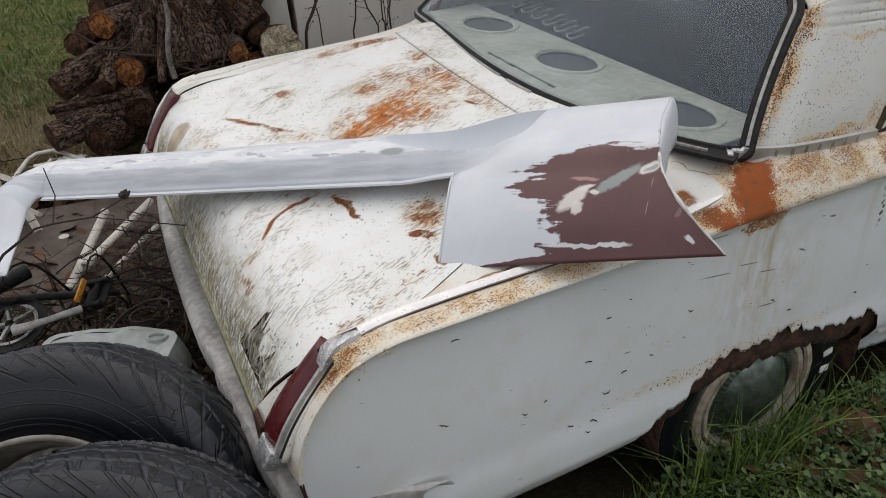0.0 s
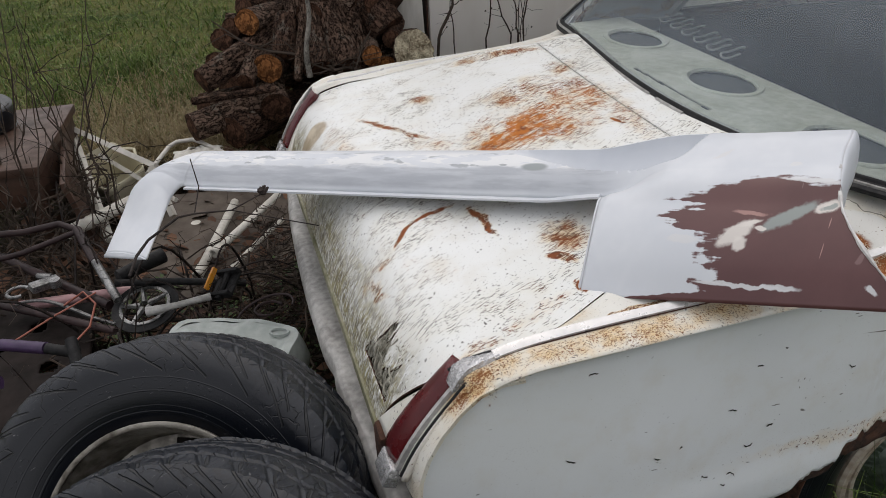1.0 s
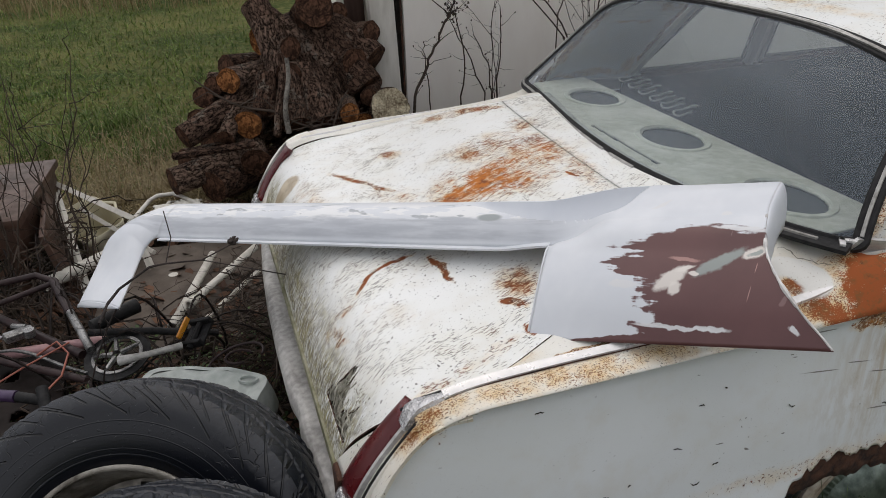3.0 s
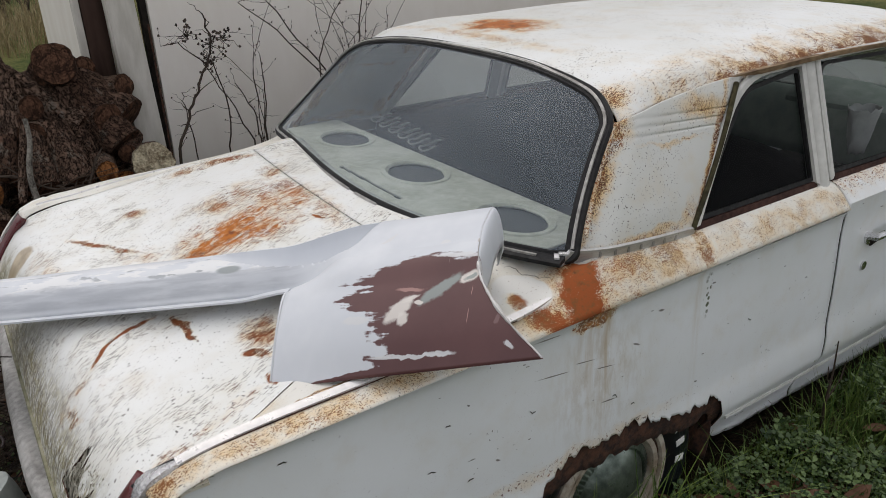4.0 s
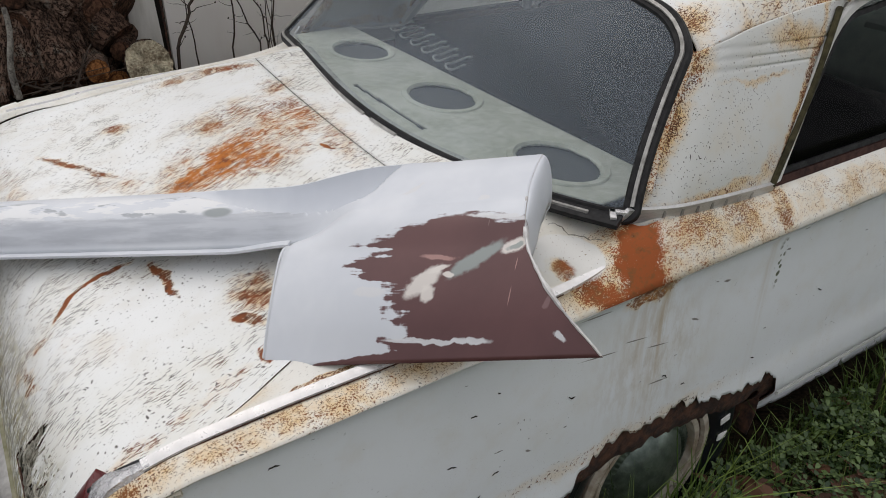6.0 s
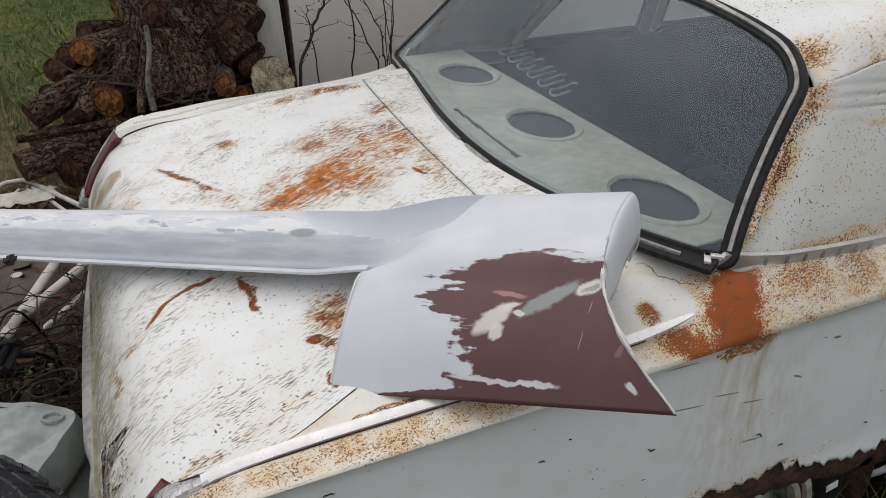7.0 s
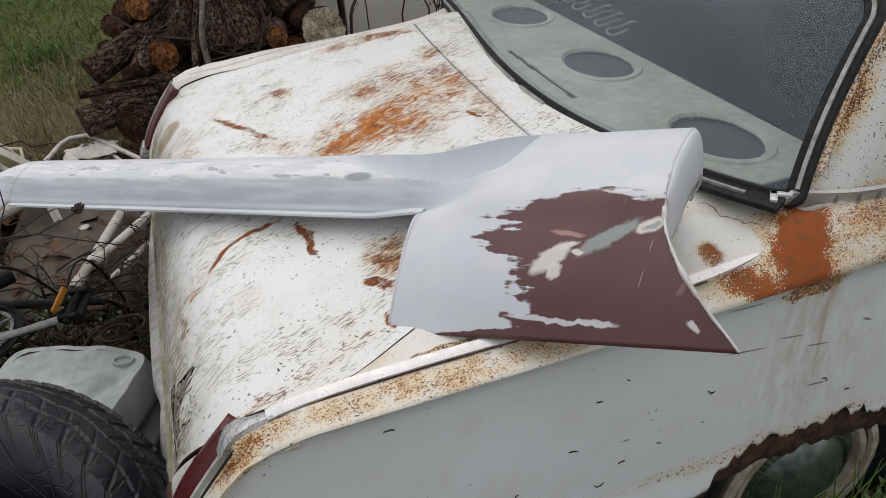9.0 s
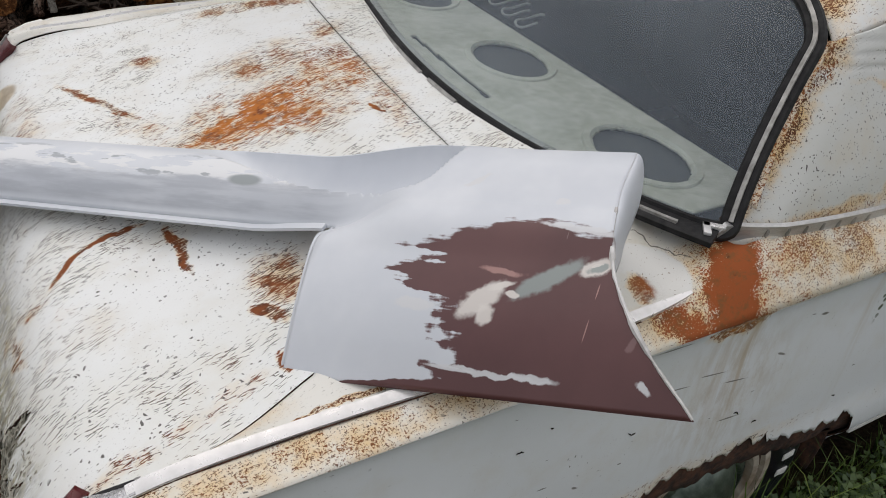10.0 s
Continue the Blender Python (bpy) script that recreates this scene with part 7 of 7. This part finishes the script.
path = [Vector((lerp(-1.05, -0.74, t), 0.545 - 0.22 * t ** 1.6, 0.352 + 0.012 * math.sin(6 * t))) for t in span(0, 1, 26)]
for i in range(len(path) - 1):
    mid, d = (path[i] + path[i + 1]) / 2, (path[i + 1] - path[i])
    m = Matrix.Translation(mid) @ d.to_track_quat("X", "Z").to_matrix().to_4x4()
    part("chain_link", moved(box(-0.008, 0.008, -0.005, 0.005, -0.004, 0.004, 0.0015), m), M_OLDSTEEL, bike)
bar("brake_cable", [(-0.90, 0.47, 0.36), (-0.84, 0.50, 0.38), (-0.80, 0.43, 0.37), (-0.81, 0.32, 0.36), (-0.86, 0.22, 0.36)], 0.0035, M_CABLE, bike, "orange cable")
bar("brake_cable", [(-1.02, 0.32, 0.36), (-0.92, 0.40, 0.37), (-0.80, 0.48, 0.38)], 0.003, M_CABLE, bike)
hoop = thing("wire_hoop", "dull metal hoop lying among twigs", "hoop")
part("hoop_ring", tube([(-0.295 + 0.085 * math.cos(a), 0.165 + 0.070 * math.sin(a), 0.395 + 0.02 * math.cos(a)) for a in span(-0.4, 4.4, 26)], 0.0042, 8), M_BIKE, hoop)
part("hoop_inner", tube([(-0.285 + 0.04 * math.cos(a), 0.15 + 0.035 * math.sin(a), 0.41) for a in span(0.2, 5.0, 18)], 0.004, 8), M_BIKE, hoop)

plate = thing("steel_plate", "rusty brown steel plate with round holes", "plate")
pv, pf = grid(lambda u, v: (lerp(-1.45, -0.83, u), lerp(0.12, 0.72, v) - 0.12 * u, 0.235 + 0.06 * v), span(0, 1, 60), span(0, 1, 60))
holes = ((-0.95, 0.30), (-1.12, 0.42), (-1.0, 0.50), (-1.25, 0.30), (-1.2, 0.58))
pf = [f for f in pf if not any((sum(pv[i][0] for i in f) / 4 - hx) ** 2 + (sum(pv[i][1] for i in f) / 4 - hy) ** 2 < 0.028 ** 2 for hx, hy in holes)]
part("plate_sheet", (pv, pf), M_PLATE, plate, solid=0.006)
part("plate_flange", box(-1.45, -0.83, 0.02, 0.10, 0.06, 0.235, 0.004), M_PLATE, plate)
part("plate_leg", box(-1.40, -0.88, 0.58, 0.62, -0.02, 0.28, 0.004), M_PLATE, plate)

board = thing("brown_board", "wet brown board lying flat on the ground", "board")
mb = Matrix.Translation((-0.46, 1.36, 0.035)) @ pose(0, 0, 0, 0.5, 1, -6)
part("board_panel", moved(box(-0.38, 0.36, -0.50, 0.46, -0.02, 0.02, 0.006), mb), M_BOARD, board)
part("board_sticker", tube([(-0.53, 1.50, 0.050), (-0.53, 1.50, 0.0585)], 0.022, 18), M_PVC, board, "small white round sticker")

for pts, r, label in (
    ([(-0.34, 1.56, 0.10), (-0.53, 0.94, 0.10)], 0.019, "scuffed white plastic pipe lying on the board"),
    ([(-0.14, 1.52, 0.12), (-0.46, 1.08, 0.11)], 0.017, "scuffed white plastic pipe lying among brambles"),
    ([(-1.05, 1.42, 0.15), (-0.66, 1.76, 0.15)], 0.030, "thick white plastic pipe behind the bent panel"),
):
    pipe = thing("plastic_pipe", label, "pipe", "white pipes")
    n_ = Vector(pts[1]) - Vector(pts[0])
    part("pipe_barrel", joined(tube([Vector(pts[0]), Vector(pts[0]) + n_ * 0.5, Vector(pts[1])], r, 14, False)), M_PVC, pipe, solid=0.003)
    part("pipe_collar", tube([Vector(pts[1]) - n_ * 0.10, Vector(pts[1])], r + 0.003, 14, False), M_PVC, pipe, solid=0.003)
stick = thing("thin_pole", "weathered pale wooden pole among brambles", "pole")
part("pole_shaft", tube([(-0.15, 1.28, 0.11), (-0.27, 1.10, 0.12), (-0.40, 0.93, 0.11)], 0.011, 8), M_PVC, stick)
part("pole_tip", tube([(-0.40, 0.93, 0.11), (-0.42, 0.90, 0.11)], 0.013, 8), M_RUST, stick)

chair = thing("folded_chair_frame", "white tubular frame of a collapsed folding chair", "chair")
part("frame_tube", tube([(-0.72, 1.82, 0.20), (-0.62, 2.14, 0.20), (-0.58, 2.18, 0.205), (-0.50, 2.18, 0.205), (-0.46, 2.14, 0.20), (-0.20, 1.72, 0.18)], 0.011, 10), M_POST, chair)
part("frame_tube", tube([(-0.66, 1.78, 0.16), (-0.52, 2.10, 0.19), (-0.46, 2.10, 0.19), (-0.26, 1.70, 0.15)], 0.009, 10), M_POST, chair)
part("torn_webbing", grid(lambda u, v: (lerp(-0.60, -0.36, u) + 0.02 * noise.noise((u * 5, v * 5, 0)), lerp(2.08, 1.92, v) , 0.19 + 0.02 * noise.noise((u * 7, v * 7, 2))), span(0, 1, 12), span(0, 1, 8)), M_PVC, chair, "torn white webbing", solid=0.002)

sash = thing("window_sash", "old white window sash leaning in the heap", "window frame")
for a, b, w in (((-1.10, 2.36, 0.30), (-0.66, 1.70, 0.28), 0.018), ((-1.10, 2.38, 0.29), (-0.90, 1.46, 0.06), 0.020), ((-0.96, 2.16, 0.20), (-0.60, 1.60, 0.14), 0.014), ((-0.68, 1.70, 0.28), (-0.62, 1.52, 0.10), 0.018)):
    part("sash_bar", tube([a, lerp(Vector(a), Vector(b), 0.5), b], w, 4), M_POST, sash)
crate = thing("cream_bin", "dirty cream plastic bin lying in the heap", "bin")
mc = Matrix.Translation((-0.90, 2.05, 0.10)) @ pose(0, 0, 0, 12, -14, 30)
part("bin_shell", moved(grid(lambda u, v: ((lambda a, k: (0.12 * k * math.copysign(abs(math.cos(a)) ** 0.35, math.cos(a)), 0.16 * k * math.copysign(abs(math.sin(a)) ** 0.35, math.sin(a)), v * 0.2 - 0.1))(2 * math.pi * u, 0.85 + 0.15 * v)), span(0, 1, 40)[:-1], span(0, 1, 6), True), mc), M_CREAM, crate, solid=0.004)
part("bin_floor", moved(box(-0.10, 0.10, -0.13, 0.13, -0.10, -0.09, 0.002), mc), M_CREAM, crate)
part("bin_handle", moved(tube([(0.12, -0.06, 0.09), (0.15, 0, 0.10), (0.12, 0.06, 0.09)], 0.008, 8), mc), M_CREAM, crate)

bench = thing("steel_bench", "rust-brown steel bench carrying a small wheel", "bench")
mt = Matrix.Translation((-1.36, 1.97, 0.0)) @ pose(0, 0, 0, 0, 0, -4)
part("bench_top", moved(box(-0.50, 0.29, -0.42, 0.40, 0.385, 0.425, 0.006), mt), M_TABLE, bench)
part("bench_apron", moved(box(0.245, 0.27, -0.40, 0.38, 0.22, 0.385, 0.004), mt), M_TABLE, bench)
part("bench_apron", moved(box(-0.46, 0.245, -0.40, -0.375, 0.24, 0.385, 0.004), mt), M_TABLE, bench)
for x, y in ((0.22, -0.36), (0.22, 0.34), (-0.42, -0.36), (-0.42, 0.34)):
    part("leg", moved(box(x - 0.03, x + 0.03, y - 0.03, y + 0.03, -0.05, 0.385, 0.006), mt), M_TABLE, bench)
part("leaning_sheet", moved(box(-0.012, 0.012, -0.30, 0.25, -0.02, 0.36, 0.003), Matrix.Translation((-0.99, 1.78, 0.0)) @ pose(0, 0, 0, 0, -10, 6)), M_TABLE, bench, "rusty sheet leaning on the bench")

small = thing("small_wheel", "small black tyre on a white disc wheel", "wheel", at=Matrix.Translation((-1.45, 2.12, 0.487)) @ pose(0, 0, 0, 4, 3, 0))
part("tyre", revolve(tyre_profile(0.185, 0.105, 0.062), 64), M_TYRE, small, angle=30)
part("disc", revolve([(0.106, 0.045), (0.110, 0.058), (0.100, 0.062), (0.090, 0.050), (0.05, 0.052), (0.03, 0.062), (0.001, 0.062)], 40), M_LETTER, small, "white disc wheel", solid=0.003)

# ---- brambles and twigs ----
def stem(rng, base, tip, r, kinks=7, wob=0.05, sides=4):
    a, b = Vector(base), Vector(tip)
    off = [Vector((rng.gauss(0, wob), rng.gauss(0, wob), rng.gauss(0, wob * 0.6))) * math.sin(math.pi * t) for t in span(0, 1, kinks)]
    pts = [lerp(a, b, t) + o for t, o in zip(span(0, 1, kinks), off)]
    return tube(pts, [r * (1 - 0.75 * t) for t in span(0, 1, kinks)], sides), pts


def canes(rng, base, height, spread, n, r=0.006):
    """Bare stems from one root, each with a few side twigs: one shape a stem."""
    out = []
    for _ in range(n):
        a, lean = rng.uniform(0, 6.28), rng.uniform(0.1, 1.0) * spread
        tip = (base[0] + math.cos(a) * lean, base[1] + math.sin(a) * lean, base[2] + height * rng.uniform(0.6, 1.0))
        g, pts = stem(rng, (base[0] + rng.gauss(0, 0.03), base[1] + rng.gauss(0, 0.03), base[2]), tip, r * rng.uniform(0.6, 1.1), 8, 0.03)
        geos = [g]
        for k in range(rng.randint(1, 4)):
            p = rng.choice(pts[2:])
            q = p + Vector((rng.gauss(0, 0.12), rng.gauss(0, 0.12), rng.uniform(0.02, 0.20)))
            geos.append(stem(rng, p, q, r * 0.45, 5, 0.012, 3)[0])
        out.append(joined(*geos))
    return out


rng = random.Random(33)
for base, h, sp, n in (((-1.15, 1.30, 0.0), 1.15, 0.40, 9), ((-0.98, 1.75, 0.0), 1.25, 0.35, 8), ((-1.30, 1.0, 0.0), 1.0, 0.45, 8), ((-0.85, 1.35, 0.0), 0.85, 0.30, 5), ((-1.25, 1.62, 0.0), 1.3, 0.45, 9), ((-0.95, 1.05, 0.0), 0.65, 0.35, 6)):
    bush = thing("bramble_bush", "bare brown bramble stems growing through the scrap", "shrub", "brambles")
    for g in canes(rng, base, h, sp, n):
        raw("cane", g, M_TWIG).parent = bush

geos = []
for _ in range(560):
    x, y, z = rng.uniform(-1.45, -0.05), rng.uniform(0.15, 1.9), rng.uniform(0.01, 0.30)
    if x > -0.85 and 0.85 < y:
        continue
    a, l = rng.uniform(0, 6.28), rng.uniform(0.12, 0.55)
    q = (min(x + math.cos(a) * l, -0.08), y + math.sin(a) * l, max(0.01, z + rng.uniform(-0.12, 0.16)))
    geos.append(stem(rng, (x, y, z), q, rng.uniform(0.002, 0.006), 6, 0.035, 4)[0])
for _ in range(260):
    x, y, z = rng.gauss(-0.20, 0.07), rng.gauss(0.70, 0.30), rng.uniform(0.02, 0.25)
    a, l = rng.uniform(0, 6.28), rng.uniform(0.08, 0.3)
    geos.append(stem(rng, (min(x, -0.1), y, z), (min(x + math.cos(a) * l, -0.08), y + math.sin(a) * l, max(0.02, z + rng.uniform(-0.1, 0.1))), rng.uniform(0.0015, 0.004), 5, 0.03, 4)[0])
tagged(raw("twig_litter", joined(*geos), M_TWIG), "tangle of bare twigs and dead canes", "twigs", kind="stuff")
tagged(raw("heap_weeds", clover(rng, 900, lambda r: (r.uniform(-1.3, -0.1), r.uniform(0.1, 1.0))), M_CLOVER), "dark weeds under the scrap", "weeds", kind="stuff")
tagged(raw("heap_leaves", fallen(rng, 700, lambda r: (r.uniform(-1.4, -0.1), r.uniform(0.05, 2.3))), M_DEAD), "dead brown leaves under the scrap", "leaves", kind="stuff")

for k in range(26):
    runner = thing("dead_cane", "dark dead bramble cane arching over the scrap", "cane", "arching canes")
    x, y = rng.uniform(-1.45, -0.25), rng.uniform(0.25, 1.5)
    if x > -0.85:
        y = 0.25 + 0.35 * (y - 0.25)
    a, l, h = rng.uniform(0, 6.28), rng.uniform(0.35, 0.8), rng.uniform(0.25, 0.5)
    pts = [(min(-0.12, x + math.cos(a) * l * t), y + math.sin(a) * l * t, 0.02 + h * math.sin(math.pi * (0.15 + 0.75 * t)) + 0.015 * math.sin(9 * t + k)) for t in span(0, 1, 12)]
    pts = [(x, y, 0.0)] + pts
    raw("cane_stem", tube(pts, [lerp(0.0055, 0.002, t) for t in span(0, 1, 12)] + [0.0018], 5), M_CANE).parent = runner
    for j in (4, 6, 8, 10):
        p = Vector(pts[j])
        raw("side_shoot", stem(rng, p, p + Vector((rng.gauss(0, 0.09), rng.gauss(0, 0.09), rng.uniform(-0.02, 0.12))), 0.002, 5, 0.012, 4)[0], M_CANE).parent = runner

# the cane that crosses the panel, with a withered bud
cane = thing("bramble_cane", "dark cane with a withered bud, hanging over the grey panel", "twig", at=Matrix.Translation((0.0, -0.03, -0.045)))
g1, p1 = stem(rng, (-0.62, -0.10, 0.30), (-0.57, -0.16, 0.84), 0.0042, 6, 0.012, 6)
part("cane_stem", g1, M_CANE, cane)
part("cane_branch", tube([(-0.57, -0.16, 0.84), (-0.555, -0.09, 0.850), (-0.53, -0.03, 0.855), (-0.46, 0.055, 0.860), (-0.42, 0.06, 0.860), (-0.33, 0.02, 0.872), (-0.25, 0.07, 0.88)], [0.0038, 0.0038, 0.0034, 0.0028, 0.0025, 0.002, 0.0016], 6), M_CANE, cane)
part("side_twig", tube([(-0.42, 0.06, 0.860), (-0.40, 0.13, 0.90), (-0.41, 0.20, 0.95)], 0.0016, 5), M_CANE, cane)
part("side_twig", tube([(-0.33, 0.02, 0.872), (-0.24, -0.03, 0.86), (-0.13, -0.06, 0.83)], 0.0015, 5), M_CANE, cane)
part("side_twig", tube([(-0.555, -0.09, 0.850), (-0.575, -0.06, 0.80), (-0.57, -0.03, 0.75)], 0.0015, 5), M_CANE, cane)
part("bud", joined(*[tube([(-0.25, 0.07, 0.88), (-0.246 + 0.009 * math.cos(a), 0.073 + 0.009 * math.sin(a), 0.888 + 0.006 * math.sin(2 * a)), (-0.243 + 0.013 * math.cos(a), 0.076 + 0.012 * math.sin(a), 0.893)], [0.004, 0.0055, 0.002], 6) for a in span(0, 5.2, 5)]), M_CANE, cane, "withered dark bud")

# ---- weeds against the shed wall ----
rng = random.Random(8)


def wall_weed(paths, label, heads=()):
    weed = thing("dead_weed", label, "weed", "weeds at the shed wall")
    for pts, r in paths:
        pts, geos = [Vector(p) for p in pts], []
        fine = []
        for i in range(len(pts) - 1):
            for t in span(0, 1, 4)[:-1]:
                fine.append(lerp(pts[i], pts[i + 1], t) + Vector((rng.gauss(0, 0.006), rng.gauss(0, 0.006), 0)))
        fine.append(pts[-1])
        geos.append(tube(fine, [r * (1 - 0.6 * i / len(fine)) for i in range(len(fine))], 5))
        for p in fine[2:]:
            if rng.random() < 0.75:
                d = Vector((rng.gauss(0, 0.07), rng.gauss(0, 0.05), rng.uniform(-0.02, 0.10)))
                g, q = stem(rng, p, p + d, r * 0.35, 5, 0.008, 3)
                geos.append(g)
                if rng.random() < 0.6:
                    e = q[-1]
                    geos.append(tube([e, e + Vector((0.004, 0, 0.008))], [0.005, 0.003], 5))
        raw("stalk", joined(*geos), M_TWIG).parent = weed
    for h in heads:
        h, geos = Vector(h), []
        for _ in range(16):
            e = h + Vector((rng.gauss(0, 0.055), rng.gauss(0, 0.03), rng.gauss(0.0, 0.05)))
            geos.append(stem(rng, h, e, 0.003, 4, 0.012, 3)[0])
            geos.append(tube([e, e + Vector((rng.gauss(0, 0.006), 0, 0.012))], [0.008, 0.004], 5))
        raw("seed_head", joined(*geos), M_TWIG).parent = weed


W = 2.35
wall_weed([([(0.86, W, -0.04), (0.94, W, 0.54), (1.02, W, 0.71), (1.09, W, 0.84), (1.16, W, 0.98), (1.21, W, 1.11), (1.18, W, 1.26)], 0.010), ([(1.23, W, -0.04), (1.23, W, 0.5), (1.25, W, 0.79), (1.20, W, 0.98), (1.16, W, 1.05)], 0.006), ([(1.16, W, 0.98), (1.02, W, 1.12), (0.93, W, 1.11)], 0.004)], "tall dead weed with a dark seed head", [(1.20, W, 1.09), (1.08, W, 1.15), (1.28, W, 1.12), (1.17, W, 1.0)])
wall_weed([([(1.40, W, -0.04), (1.42, W, 0.51), (1.40, W, 0.69), (1.31, W, 0.86)], 0.006), ([(1.47, W, -0.04), (1.47, W, 0.5), (1.48, W, 0.79), (1.48, W, 1.0)], 0.006), ([(1.40, W, -0.04), (1.38, W, 0.51), (1.28, W, 0.72), (1.16, W, 0.97)], 0.006)], "thin dead weed stalks")
wall_weed([([(2.2, W, -0.04), (1.9, W, 0.8), (1.6, W, 1.13), (1.39, W, 1.30)], 0.006), ([(2.25, W, -0.04), (1.92, W, 0.81), (1.74, W, 1.06), (1.56, W, 1.29), (1.45, W, 1.45)], 0.006), ([(1.82, W, -0.04), (1.86, W, 0.94), (1.94, W, 1.14), (2.03, W, 1.26)], 0.005)], "long dead canes leaning on the shed wall")
wall_weed([([(2.1, W, -0.04), (2.13, W, 0.98), (2.17, W, 1.24), (2.2, W, 1.4)], 0.006), ([(1.05, W, -0.04), (1.03, W, 0.5), (1.01, W, 0.75), (1.0, W, 0.85)], 0.005)], "dead weed with short side shoots")

for k in range(5):
    x = rng.uniform(1.15, 2.3)
    paths = []
    for j in range(3):
        top = rng.uniform(0.9, 1.5)
        paths.append(([(x, W + 0.05, -0.04), (x + rng.gauss(0, 0.03), W + 0.05, top * 0.4), (x + rng.gauss(0, 0.08), W + 0.06, top * 0.75), (x + rng.gauss(0, 0.15), W + 0.06, top)], 0.0035))
    wall_weed(paths, "thin bare weed with fine side twigs")

# bent stalks and grass over the wheel
rng = random.Random(4)
tagged(raw("wheel_grass", joined(blades(rng, 170, lambda r: (r.gauss(1.0, 0.14), r.uniform(-1.0, -0.90)), (0.18, 0.42), (0.0015, 0.003), 1.5), blades(rng, 30, lambda r: (r.gauss(1.9, 0.3), r.uniform(-1.05, -0.92)), (0.15, 0.4), (0.0015, 0.0025), 0.6)), M_LAWN), "long grass bent over the wheel", "grass", kind="stuff")
sap = thing("sapling", "bare brown sapling beside the sill", "sapling")
part("trunk", tube([(2.04, -0.93, 0.02), (2.02, -0.93, 0.2), (2.03, -0.93, 0.33), (2.02, -0.93, 0.45)], [0.006, 0.005, 0.0035, 0.002], 6), M_TWIG, sap)
part("side_shoot", tube([(2.02, -0.93, 0.22), (2.07, -0.94, 0.30), (2.08, -0.94, 0.36)], [0.003, 0.0025, 0.0015], 6), M_TWIG, sap)
part("side_shoot", tube([(2.03, -0.93, 0.28), (1.98, -0.94, 0.33), (1.97, -0.94, 0.38)], [0.003, 0.002, 0.0015], 6), M_TWIG, sap)

# brush and bare trees along the field's far edge
rng = random.Random(17)
geos = []
for _ in range(150):
    x, y = rng.uniform(-14, 8), rng.uniform(16, 24)
    geos += canes(rng, (x, y, ground_z(x, y)), rng.uniform(1.0, 2.6), 0.8, 5, 0.02)
tagged(raw("far_brush", joined(*geos), M_TWIG), "bare brown brush at the field's edge", "brush", kind="stuff")
